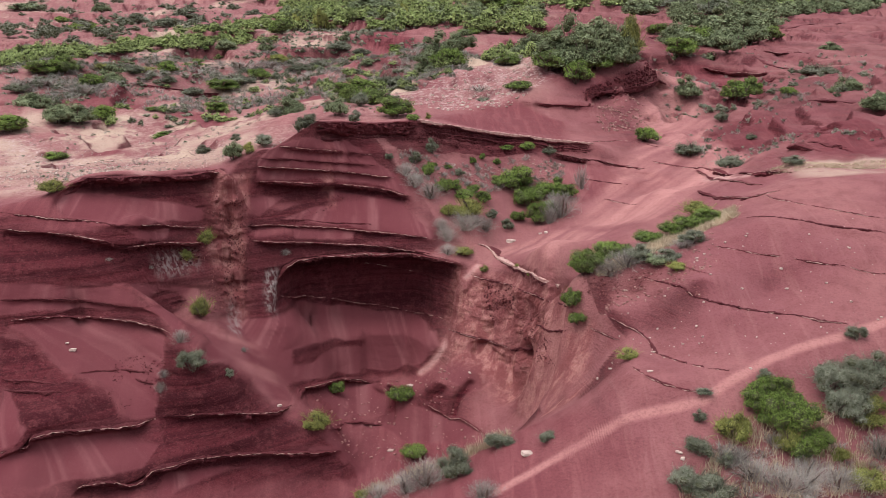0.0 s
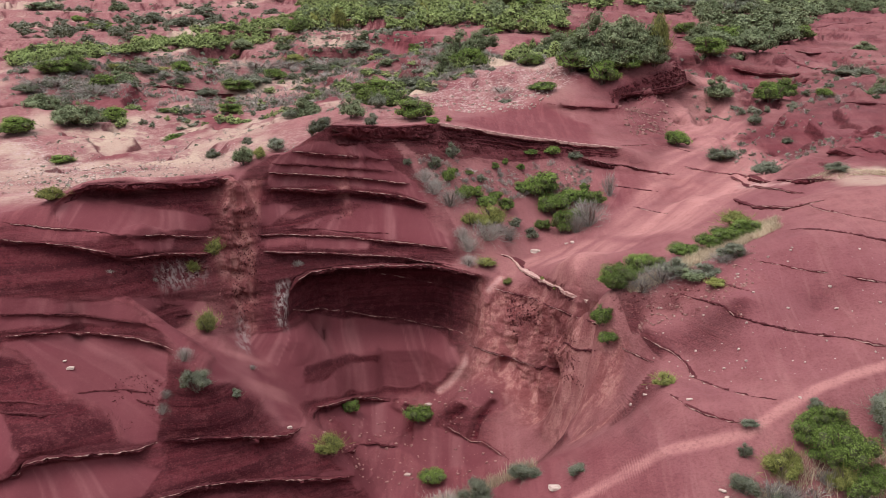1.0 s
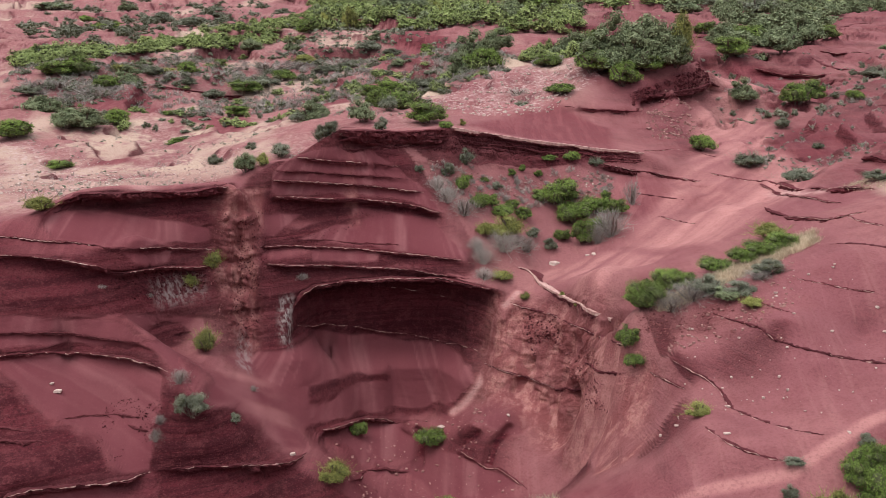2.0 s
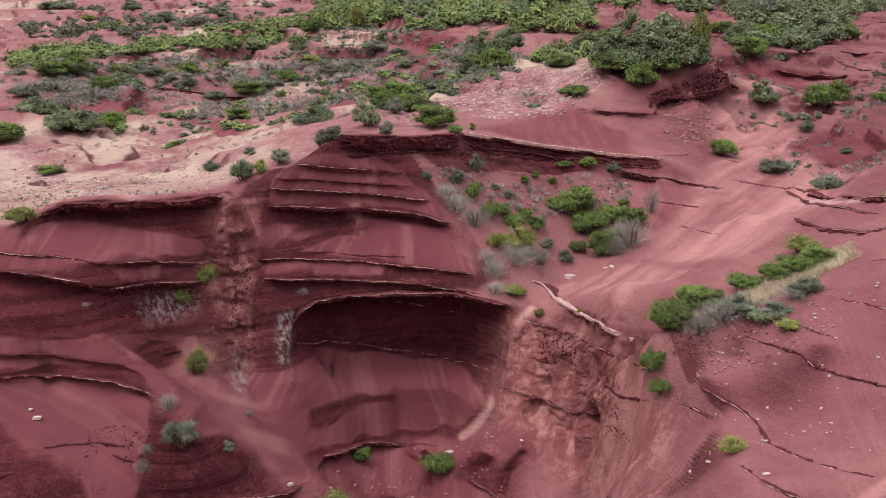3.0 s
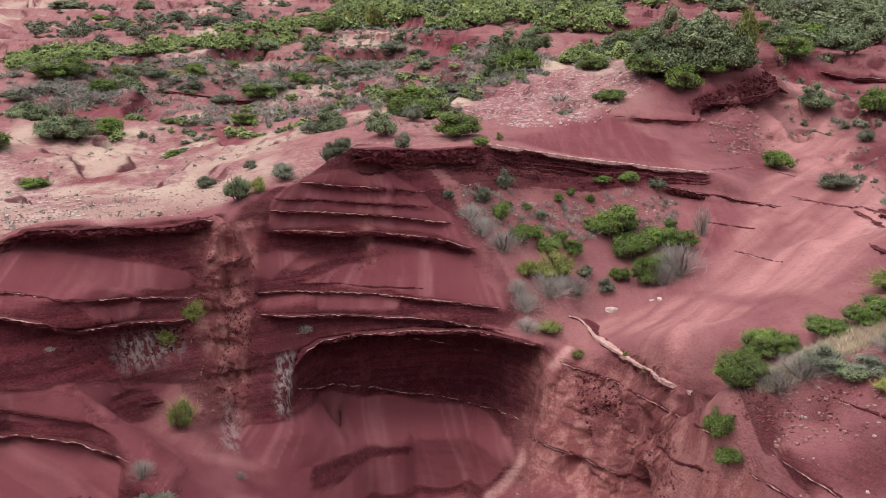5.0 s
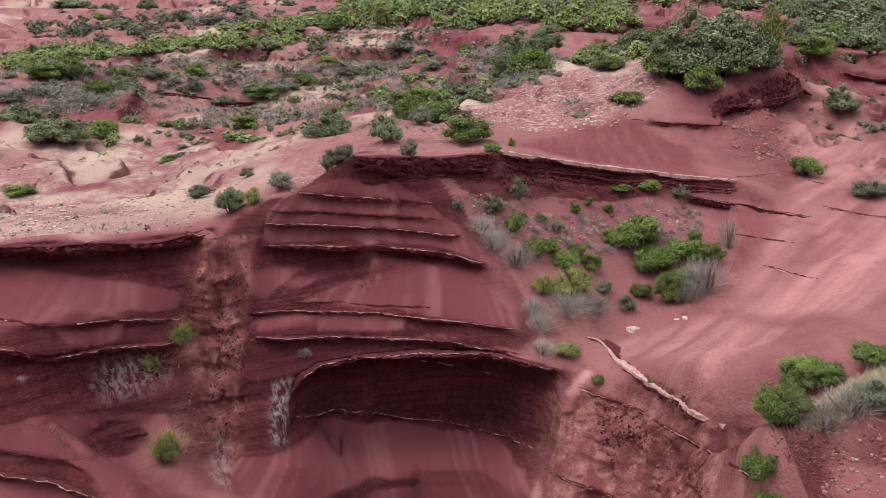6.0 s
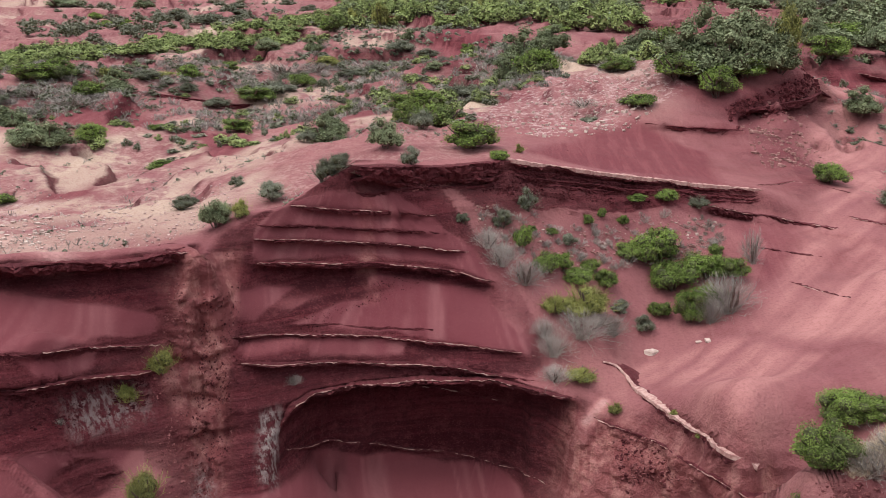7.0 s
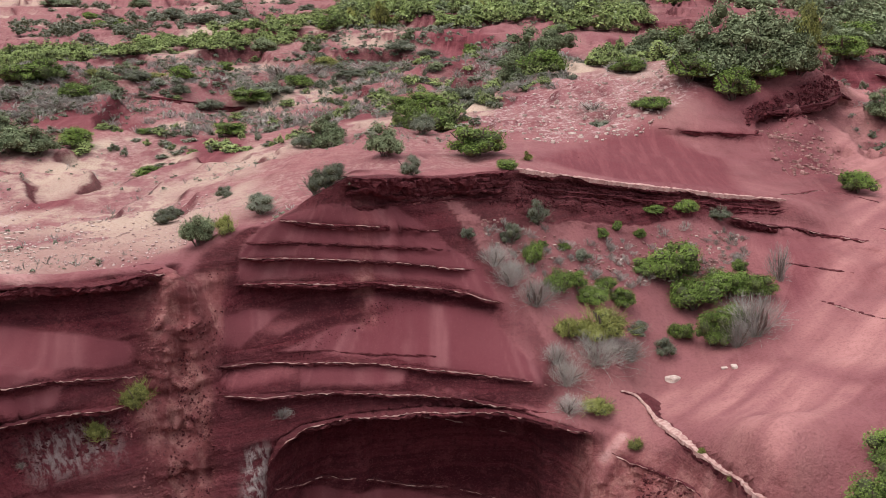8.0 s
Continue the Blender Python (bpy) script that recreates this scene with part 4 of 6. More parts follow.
GULLY_SIDE = [(-4.95, 45.99, 1.26), (-4.43, 46.19, 0.45), (-3.81, 45.18, -0.15)]


def bed_line(line, gap):
    """A bed's edge from left to right: places and the way out of the face."""
    p = along(line, gap)
    if np.ptp(p[:, 0]) > 0.6 * np.ptp(p[:, 1]):
        p = p[np.argsort(p[:, 0])]
    t = np.gradient(p[:, :2], axis=0)
    nrm = np.stack([t[:, 1], -t[:, 0]], 1)
    nrm = -nrm if nrm[:, 1].mean() > 0 else nrm
    for _ in range(4):
        nrm = np.pad(nrm, ((1, 1), (0, 0)), mode="edge")
        nrm = (nrm[:-2] + nrm[1:-1] + nrm[2:]) / 3
    return p, nrm / (np.linalg.norm(nrm, axis=1)[:, None] + 1e-9)


def sculpt(x, y, z, steep, ux, uy):
    """Cuts the faces back below the beds and lays the soft and hard layers in relief."""
    ox, oy = x.copy(), y.copy()
    wob = fbm(x * 1.3, y * 0.3, 0 * x, 4, 31)
    for out, thick, under, white, line, *reach in BEDS:
        p, nrm = bed_line(line, 0.5)
        if np.ptp(p[:, 0]) < 0.6 * np.ptp(p[:, 1]):
            continue
        at = (x > p[0, 0] - 0.4) & (x < p[-1, 0] + 0.4) & (y > p[:, 1].min() - 3) & (y < p[:, 1].max() + 3)
        if not at.any():
            continue
        xx, yy, zz, w = x[at], y[at], z[at], wob[at]
        yl, zl, nx, ny = (np.interp(xx, p[:, 0], v) for v in (p[:, 1], p[:, 2], nrm[:, 0], nrm[:, 1]))
        size = max(1.0, out / 0.4)
        fade = 1.5 if reach else 0.6
        near = step(xx, p[0, 0] - 0.35, p[0, 0] + fade) * (1 - step(xx, p[-1, 0] - fade, p[-1, 0] + 0.35)) * (1 - step(np.abs(yy - yl), 1.1 * size, 2.2 * size))
        h = zz - zl + 0.5 * thick
        cut = (1 - step(h, -0.22, 0.10)) * step(h, -(reach[0] if reach else 2.4 * under + 0.35), -(0.78 * reach[0] if reach else 0.12))
        push = -near * cut * under * (1 + 0.7 * w)
        ox[at] += push * nx
        oy[at] += push * ny
    bed = z + 0.03 * x - 0.02 * y + 0.5 * fbm(x * 0.25, y * 0.25, z * 0, 3, 5)
    layer = value_noise(bed * 1.6, x * 0.08, y * 0.08, 9) * 0.6 + value_noise(bed * 4.2, x * 0.15, y * 0.15, 12) * 0.4
    loose = 1 - near_line(x, y, [(6.1, 47.5), (6.5, 45.5), (6.6, 43.5), (5.6, 41.5)], 3.0)
    relief_out = steep * 0.34 * (layer - 0.5) * step(y, 33, 36) * loose
    ox, oy = ox - relief_out * ux, oy - relief_out * uy
    return ox, oy, z


def grid_land():
    s = np.r_[-np.geomspace(2.6, 0.66, 26), np.linspace(-0.64, 0.64, 540), np.geomspace(0.66, 2.6, 26)]
    yf = np.r_[np.linspace(-200, 28, 24)[:-1], np.linspace(28, 76, 760), np.linspace(76.3, 140, 170), np.geomspace(141, 2600, 90)]
    wide = np.maximum(14 + 0.62 * yf, 26)
    x, y = s[:, None] * wide[None, :], np.repeat(yf[None, :], len(s), 0)
    z = height(x, y)
    wash_wall = np.maximum(near_line(x, y, [(6.1, 49), (6.2, 46.5), (6.7, 45), (6.9, 43), (6.3, 41)], 2.6), 0.12 * step(y, 34, 36) * (1 - step(y, 66, 70)))
    for _ in range(12):
        blur = z.copy()
        blur[1:-1] = 0.25 * (z[:-2] + 2 * z[1:-1] + z[2:])
        z = z + wash_wall * (blur - z)
    dz, dy = np.diff(z, axis=1), np.diff(y, axis=1)
    dist = np.maximum(0.5 * (y[:, 1:] + y[:, :-1]) - 12, 0)
    weight = np.where(dist < 16, 0.01, np.where(dist < 66, 1 / np.maximum(dist, 20), 40 / np.maximum(dist, 20) ** 2))
    arc = np.cumsum(np.hypot(0.38 * dy, dz) * weight, axis=1)
    arc = np.concatenate([np.zeros((len(s), 1)), arc], 1)
    arc /= arc[:, -1:]
    pad = np.pad(arc, ((3, 3), (0, 0)), mode="edge")
    arc = np.mean([pad[k:k + len(s)] for k in range(7)], axis=0)
    rows = np.linspace(0, 1, 1460)
    yr = np.stack([np.interp(rows, arc[i], yf) for i in range(len(s))])
    zr = np.stack([np.interp(yr[i], yf, z[i]) for i in range(len(s))])
    xr = s[:, None] * np.maximum(14 + 0.62 * yr, 26)
    return xr, yr, zr


def build_ground():
    x, y, z = grid_land()
    (xu, xv), (yu, yv), (zu, zv) = (np.gradient(a) for a in (x, y, z))
    det = xu * yv - xv * yu + 1e-9
    gx, gy = (zu * yv - zv * yu) / det, (zv * xu - zu * xv) / det
    # Also darkens the colour by slope, as painted shade on steep rock.
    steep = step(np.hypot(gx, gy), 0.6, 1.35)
    far = step(y, 60, 130)
    behind = np.maximum(step(y, 62, 72), step(y, 57, 63) * step(x, 13, 17))
    behind = np.maximum(behind, step(y, 56, 62) * (1 - step(x, -16, -12)))
    mound = 0.25 - np.abs(fbm(x * 0.17 + 0.5 * fbm(x * 0.1, y * 0.1, 0 * x, 2, 61), y * 0.13, 0 * x, 4, 57)) * 2
    gullied = np.maximum(step(y, 58, 63) * step(x, 15, 19), step(y, 74, 80) * step(x, 15, 20)) * (1 - 0.5 * step(y, 110, 140))
    spurs = 0.20 - np.abs(fbm(x * 0.30 + 0.6 * fbm(x * 0.2, y * 0.2, 0 * x, 2, 67), y * 0.17, 0 * x, 3, 69)) * 2
    z = z + gullied * 1.1 * spurs
    rim_strip = 1 - np.maximum(near_line(x, y, BREAKS["buttress_rim"], 4.5), near_line(x, y, BREAKS["buttress_back"], 3.0))
    for out, thick, under, white, line, *_ in BEDS:
        if line[0][1] > 56:
            rim_strip = rim_strip * (1 - near_line(x, y, line, 4.0))
    rim_strip = rim_strip * (1 - near_line(x, y, [(1, 71), (6, 75), (11, 79)], 7.0))
    behind = behind * rim_strip
    z = z + behind * (1.2 + 0.8 * far) * mound
    tread = 0.85 + 0.9 * far
    lay = (z + 0.5 * fbm(x * 0.12, y * 0.12, 0 * x, 3, 91) + 0.02 * x) / tread
    part_way = lay - np.floor(lay)
    patchy = behind * step(fbm(x * 0.09, y * 0.07, 0 * x, 2, 93), -0.14, 0.02)
    z = z + patchy * tread * (0.3 * part_way + 0.7 * step(part_way, 0.70, 0.92) - part_way)
    z = z + (0.5 + 1.6 * far) * 0.35 * fbm(x * 0.22, y * 0.22, 0 * x, 4, 3) + behind * 0.32 * np.abs(fbm(x * 0.8, y * 0.5, 0 * x, 4, 19)) + (1 - 0.6 * steep) * 0.10 * fbm(x * 0.9, y * 0.9, 0 * x, 4, 17) * step(y, 30, 36)
    rim = np.array(BREAKS["buttress_rim"])
    near_rim = near_line(x, y, rim[1:9], 4.5)
    top = np.interp(x, rim[1:9, 0], rim[1:9, 2]) - 0.02
    z = np.where(near_rim > 0, z - step(near_rim, 0.0, 0.5) * np.maximum(z - top, 0), z)
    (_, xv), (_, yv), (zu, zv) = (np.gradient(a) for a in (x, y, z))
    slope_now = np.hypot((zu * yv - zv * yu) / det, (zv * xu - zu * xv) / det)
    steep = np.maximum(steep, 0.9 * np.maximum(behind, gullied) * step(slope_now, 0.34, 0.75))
    rills = fbm(x * 1.1 + 0.6 * fbm(x * 0.3, y * 0.3, 0 * x, 2, 41), y * 0.16, z * 0.16, 4, 43)
    z = z + (1 - steep) * step(np.hypot(gx, gy), 0.12, 0.4) * 0.16 * rills * step(y, 30, 36)
    px, py, pz = x, y, z
    grade = np.hypot(gx, gy) + 0.05
    ux, uy = gx / grade, gy / grade
    sway = 0.5 * fbm(px * 0.8, py * 0.8, pz * 0.8, 3, 101)
    wx, wz = px + sway, pz + 0.6 * sway
    wash, streaks = np.zeros(px.shape), np.zeros(px.shape)
    for apex, (near, back_to), ring in SCREE:
        here = in_ring(wx, wz, ring, 0.08) * step(py, near - 0.8, near) * (1 - step(py, back_to, back_to + 0.8))
        at = here > 0.01
        ax, az = px[at] - apex[0], apex[1] - pz[at]
        angle = np.arctan2(ax, az)
        lines = fbm(angle * 13 + 0.8 * fbm(ax * 0.5, az * 0.5, 0 * ax, 2, 119), np.hypot(ax, az) * 0.16, 0 * ax, 3, 111) + 0.6 * fbm(angle * 40, az * 0.15, 0 * ax, 2, 113)
        streaks[at] = np.clip(0.42 + 1.5 * lines, 0, 1)
        wash = np.maximum(wash, here)
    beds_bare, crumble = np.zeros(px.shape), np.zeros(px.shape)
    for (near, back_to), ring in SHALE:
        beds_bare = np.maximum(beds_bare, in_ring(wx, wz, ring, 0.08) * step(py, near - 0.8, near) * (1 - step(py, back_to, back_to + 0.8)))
    wash = wash * (1 - 0.8 * beds_bare)
    for (near, back_to), ring in RUBBLE:
        crumble = np.maximum(crumble, in_ring(wx, wz, ring, 0.2) * step(py, near - 0.8, near) * (1 - step(py, back_to, back_to + 0.8)))
    drift = fbm(px * 0.3, py * 0.2, 0 * px, 3, 115)
    plan_x, plan_y = px + 1.6 * drift, py + 3.0 * drift
    laid = {kind: np.zeros(px.shape) for kind in ("straw", "stones", "white", "bare", "dust")}
    for kind, ring in COVER:
        laid[kind] = np.maximum(laid[kind], in_ring(plan_x, plan_y, ring, 0.7))
    x, y, z = sculpt(x, y, z, steep * (1 - 0.85 * wash), ux, uy)
    fissure = np.maximum.reduce([near_edge(px, py, pz, line, 0.38) for line in (NOTCH, CRACK_1, CRACK_2, BOWL_CRACK_1, BOWL_CRACK_2, BOWL_CRACK_3)])
    x, y, z = x + 0.30 * fissure * ux, y + 0.30 * fissure * uy, z - 0.12 * fissure
    slab = np.array([(2.6, 58.2), (3.7, 54.6), (4.65, 51.2), (5.7, 48.5), (6.15, 47.0), (7.4, 47.7), (9, 48.6), (12, 50.6), (14, 53), (12, 60), (8, 62), (4, 60)])
    on_slab = within(px, py, slab)
    rough = np.maximum(1.3 * near_line(px, py, BREAKS["cleft"], 1.3), 0.9 * near_line(px, py, [(1.9, 54.2), (3.4, 52), (5.2, 49.2)], 1.5))
    rough = np.maximum(rough, 0.3 * near_line(px, py, [(8.6, 45.2), (10.6, 44.2), (12, 43.6)], 1.0))
    rim = np.maximum(near_line(px, py, BREAKS["buttress_rim_foot"], 0.9), near_line(px, py, BREAKS["left_rim_foot"], 0.5))
    rough_all = np.maximum(rough, 0.8 * rim)
    rough_all = rough_all * np.where(on_slab, 0.0, 1.0)
    crag = fbm(px * 1.5, py * 1.5, pz * 1.5, 5, 23)
    block = np.abs(fbm(px * 2.6, py * 2.6, pz * 2.6, 3, 29))
    dyke = near_line(px, py, BREAKS["cleft"], 1.15) * np.where(on_slab, 0, 1)
    rugged = (0.12 + 0.55 * rough_all) * np.maximum(steep, 0.5 * rough_all) * (crag - 0.8 * block)
    rugged = rugged + dyke * (0.9 * np.abs(fbm(px * 1.9, py * 0.6, pz * 0.45, 4, 37)) - 0.16 + 0.5 * np.abs(fbm(px * 3.4, py * 2.0, pz * 2.2, 3, 39)))
    x, y = x + rugged * ux, y + rugged * uy
    z = z + 0.12 * rough_all * crag
    nc, nr = x.shape
    co = np.stack([x, y, z], -1).reshape(-1, 3)
    a = (np.arange(nc - 1)[:, None] * nr + np.arange(nr - 1)[None, :]).ravel()
    faces = np.stack([a, a + nr, a + nr + 1, a + 1], 1)
    me = bpy.data.meshes.new("ground")
    me.vertices.add(len(co)), me.loops.add(faces.size), me.polygons.add(len(faces))
    me.vertices.foreach_set("co", co.ravel())
    me.loops.foreach_set("vertex_index", faces.ravel())
    me.polygons.foreach_set("loop_start", np.arange(0, faces.size, 4))
    me.update(calc_edges=True)
    me.polygons.foreach_set("use_smooth", np.ones(len(faces), bool))
    trail = near_line(px, py, BREAKS["trail"], 0.30)
    track = near_line(px, py, [(-12.0, 49.3), (-10.1, 48.7), (-7.9, 46.6)], 1.9)
    fan_streak = fbm((px - 0.8 * py) * 1.6, (px + py) * 0.08, 0 * px, 4, 47)
    valley = near_line(px, py, [(10.5, 58), (14, 61), (16, 63.3), (19.4, 69), (17.9, 74), (18, 82), (24, 100)], 3.4)
    chute = near_line(px, py, [(6.1, 47.0), (6.2, 45.6), (5.6, 46.4), (4.9, 47.4)], 1.2) * np.clip(0.5 + 2 * crag, 0, 1)
    streak = near_edge(px, py, pz, RIB_STREAK, 0.34)
    dust = np.clip(np.maximum.reduce([trail * 0.75, track * np.clip(0.16 + 1.0 * fan_streak, 0, 0.4), valley * np.clip(0.6 + 1.6 * fan_streak, 0.2, 1.0), chute * 0.85, streak * 0.9]), 0, 1)
    rim_y = np.interp(px, [-21, -18, -12, -10.5, -7, -1.6], [48, 51, 54, 56, 59.4, 63.4])
    back = step(py - rim_y, 0.8, 4.5) * (1 - step(px + 0.1 * (py - 60), -5, 3))
    hill = 0.6 * step(py, 78, 90) * (1 - 0.9 * step(px + 0.12 * (86 - py), 5, 11)) * (1 - 0.5 * step(py, 112, 125)) + 0.55 * near_line(px, py, [(20, 58.5), (24, 57.8), (30, 57)], 1.6)
    gravel = (1 - 0.9 * laid["bare"]) * np.clip(np.maximum(0.75 * back, 1.2 * hill), 0, 1) * (1 - 0.6 * step(mound, -0.02, 0.14)) * (1 - steep)
    straw = np.clip(np.maximum(back, hill), 0, 1) * 0.6 * step(fbm(px * 0.13, py * 0.09, 0 * px, 4, 131), 0.02, 0.16) * (1 - steep)
    scree = np.array([(-4.2, 60.4), (-3.1, 60.0), (-1.8, 59.6), (-0.6, 58.2), (0.3, 56.6), (2.6, 55.4), (4.2, 58), (8, 61), (10, 66), (6, 66.9), (3.4, 65.5), (0.8, 63.6), (-1.8, 61.2)])
    inside = within(px, py, scree)
    wash_bank = within(px, py, np.array([(4.4, 47.6), (6.2, 47.2), (7.1, 45), (8.0, 42.5), (6.4, 41), (4.5, 43.5)]))
    steep = steep * np.where(inside | wash_bank, 0.25, 1.0) * np.where(on_slab, 0.15, 1.0)
    dust = np.maximum(dust, 0.18 * inside)
    seep = np.maximum(near_line(px, py, [(-9.3, 53.1), (-9.15, 52.4), (-9.1, 51.9)], 0.6) * step(pz, 5.9, 6.8) * (1 - step(pz, 8.3, 8.9)),
                      0.6 * near_line(px, py, [(-13.8, 49.4), (-12.9, 50.2)], 1.1) * step(pz, 8.9, 9.5) * (1 - step(pz, 10.0, 10.6)))
    seep = seep * np.clip(0.9 + 3.0 * fbm(px * 1.4, py * 1.4, pz * 0.5, 4, 81), 0, 1)
    seep = np.maximum(seep, 0.4 * near_line(px, py, [(-11.0, 50.9), (-10.7, 49.6)], 0.5))
    ochre = near_line(px, py, [(1.6, 53.4), (3.2, 51.6), (5.0, 49.0), (6.1, 46.6)], 2.3) * (1 - step(pz, 8.2, 9.0))
    rough = np.maximum(0.5 * np.clip(rough, 0, 1.3), ochre)
    steep = steep * (1 - 0.7 * ochre)
    shale = 0.6 * (1 - step(px, -6.5, -4)) * (1 - step(py, 46.5, 48.5)) * step(py, 30, 36)
    shale = np.maximum(shale, 0.55 * step(px, 6, 12) * step(py, 70, 78) * (1 - 0.6 * valley))
    shale = np.maximum(shale, 0.5 * step(px, 9, 14) * step(py, 57, 62) * (1 - 0.6 * valley))
    shale = np.maximum(shale * np.clip(0.6 + 2.2 * fbm(px * 0.35, py * 0.35, pz * 0.6, 4, 71), 0, 1.2), 0)
    rim_line = np.interp(px, [-22, -18, -12, -10.5, -7.2, -6, -4.8, -3, -1], [48.2, 50.4, 53.4, 55.3, 58, 58.8, 60.2, 60, 57.6])
    face = (1 - step(py - rim_line, -0.5, 0.1)) * (1 - step(px + 0.35 * (py - 50), -0.2, 2.2)) * step(py, 31, 36)
    face = face * np.clip(0.85 + 0.9 * fbm(px * 0.5, py * 0.5, pz * 1.4, 4, 73), 0, 1) * (1 - 0.6 * track)
    face = np.maximum(face, 0.7 * near_line(px, py, [(9.3, 65), (11.5, 66.6), (13.4, 65.2)], 3.2))
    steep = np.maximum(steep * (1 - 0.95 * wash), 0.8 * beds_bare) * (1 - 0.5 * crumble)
    # fissure adds painted shade in the cracks, on top of their carving.
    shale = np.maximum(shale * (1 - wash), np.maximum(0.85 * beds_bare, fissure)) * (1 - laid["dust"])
    rough = np.maximum(rough, crumble)
    rough = np.maximum(rough, 0.8 * near_edge(px, py, pz, CAP_STREAK, 0.5) * np.clip(0.6 + 2 * crag, 0, 1))
    laid["white"] = np.maximum(laid["white"], 0.55 * near_edge(px, py, pz, RIB_STREAK, 0.20))
    dust = np.maximum(dust, 0.8 * np.maximum(laid["dust"] * np.clip(0.55 + 1.8 * fan_streak, 0.1, 1), laid["white"]))
    straw = np.maximum(straw * (1 - laid["bare"]), 0.85 * laid["straw"]) * (0.55 + 0.45 * step(py, 58, 66))
    face = np.maximum(face, laid["bare"])
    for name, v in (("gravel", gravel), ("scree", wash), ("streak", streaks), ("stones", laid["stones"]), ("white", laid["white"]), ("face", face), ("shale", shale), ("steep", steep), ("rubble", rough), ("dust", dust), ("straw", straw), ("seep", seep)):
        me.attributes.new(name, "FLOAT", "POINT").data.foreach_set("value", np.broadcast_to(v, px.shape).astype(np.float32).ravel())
    me.materials.append(GROUND)
    ob = new("ground", me)
    return tagged(ob, "eroded dark red mudstone badland with cliffs and gullies", "ground", kind="structure")


ground = build_ground()
GROUND_TREE = BVHTree.FromObject(ground, bpy.context.evaluated_depsgraph_get())


def rock_bed(out, thick, white, line, seed):
    """A hard bed that juts from the face as a broken shelf, with a worn pale edge."""
    p, nrm = bed_line(line, 0.11 if line[0][1] < 80 else 0.3)
    r = np.random.default_rng(seed)
    shift = np.zeros((len(p), 3))
    for i, q in enumerate(p):
        hit = GROUND_TREE.find_nearest(Vector(q), 0.9)[0]
        if hit is not None:
            shift[i] = np.array(hit) - q
    wide = np.pad(shift, ((3, 3), (0, 0)), mode="edge")
    p = p + np.mean([wide[k:k + len(p)] for k in range(7)], axis=0)
    s = np.arange(len(p)) * 0.11
    n1, n2, n3 = (fbm(s * f, 0 * s + seed, 0 * s, 3, 90 + k) * 2 for k, f in enumerate((0.7, 2.6, 7.0)))
    taper = min(1.0, 0.25 * s[-1])
    ends = np.minimum(step(s, 0, taper), 1 - step(s, s[-1] - taper, s[-1]))
    jut = out * ends * np.clip(0.95 + 0.7 * n1 + 0.4 * n2 + 0.3 * n3, 0.25, 1.7)
    deep = thick * (0.12 + 0.88 * ends) * np.clip(0.85 + 0.25 * n2 + 0.35 * np.roll(n1, 9), 0.4, 1.4)
    lift = 0.02 * n2 + 0.02 * n3 + 0.01 * r.normal(size=len(s)) + (0.07 if white > 0.97 else 0.0)
    edge = 0.012 + 0.020 * np.clip(n2 + 0.5, 0, 1) + (0.13 * np.clip(0.6 + 1.5 * n1, 0.1, 1) if white > 0.97 else 0)
    back = -0.32 * np.clip(0.55 + 2.0 * n1, 0.1, 1.0) if white > 0.97 else 0.45 * jut
    flake = [jut * np.clip(1 + 0.5 * np.roll(n1, 5 * q) + 0.5 * np.roll(n3, 7 * q), 0.4, 1.4) for q in range(4)]
    outline = [(-0.7 + 0 * s, -0.06 + 0 * s), (back, 0.02 + lift), (jut, lift), (jut + 0.005, lift - edge), (0.80 * flake[0], lift - edge - 0.22 * deep), (0.97 * flake[1], lift - edge - 0.26 * deep),
               (0.90 * flake[1], lift - edge - 0.55 * deep), (0.66 * flake[2], lift - edge - 0.6 * deep), (0.60 * flake[3], lift - edge - deep), (0.1 * jut, lift - edge - 1.05 * deep), (-0.9 + 0 * s, lift - edge - 1.1 * deep - 0.1)]
    rings, m = [], len(outline)
    for k, (a, dz) in enumerate(outline):
        chip = r.normal(size=(len(s), 3)) * (0.012 + 0.05 * thick if 3 < k < m - 1 else 0.010 if 0 < k < 4 else 0)
        rings.append(np.stack([p[:, 0] + a * nrm[:, 0], p[:, 1] + a * nrm[:, 1], p[:, 2] + dz], 1) + chip)
    co = np.stack(rings, 1).reshape(-1, 3)
    faces, worn = [], []
    pale_at = white * np.clip(1.1 + 1.6 * n1 + 1.2 * n2 + (1 if white > 0.95 else 0), 0, 1.5) > 0.36
    for i in range(len(s) - 1):
        for k in range(m - 1):
            faces.append((i * m + k, i * m + k + 1, (i + 1) * m + k + 1, (i + 1) * m + k))
            worn.append(1 if pale_at[i] and (k == 2 or (k == 1 and white > 0.97)) else 0)
    me = bpy.data.meshes.new("rock_bed")
    me.from_pydata(co.tolist(), [], faces)
    me.materials.append(GROUND)
    me.materials.append(PALE_EDGE)
    me.polygons.foreach_set("material_index", worn)
    # Whole beds take the steep-face colour, with its painted shade.
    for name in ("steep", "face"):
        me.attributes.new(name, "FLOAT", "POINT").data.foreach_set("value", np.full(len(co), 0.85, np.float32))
    return tagged(new("rock_bed", me), "jutting bed of dark red mudstone with a pale worn edge" if white > 0.25 else "jutting broken bed of dark red mudstone", "rock ledge", kind="structure")


for k, (out, thick, under, white, line, *reach) in enumerate(BEDS):
    rock_bed(out, thick, white, line, k)


# ---- plants ----
rng = np.random.default_rng(7)


def on_ground(x, y):
    hit = GROUND_TREE.ray_cast(Vector((x, y, 300)), Vector((0, 0, -1)))
    return hit[0].z if hit[0] else 0.0


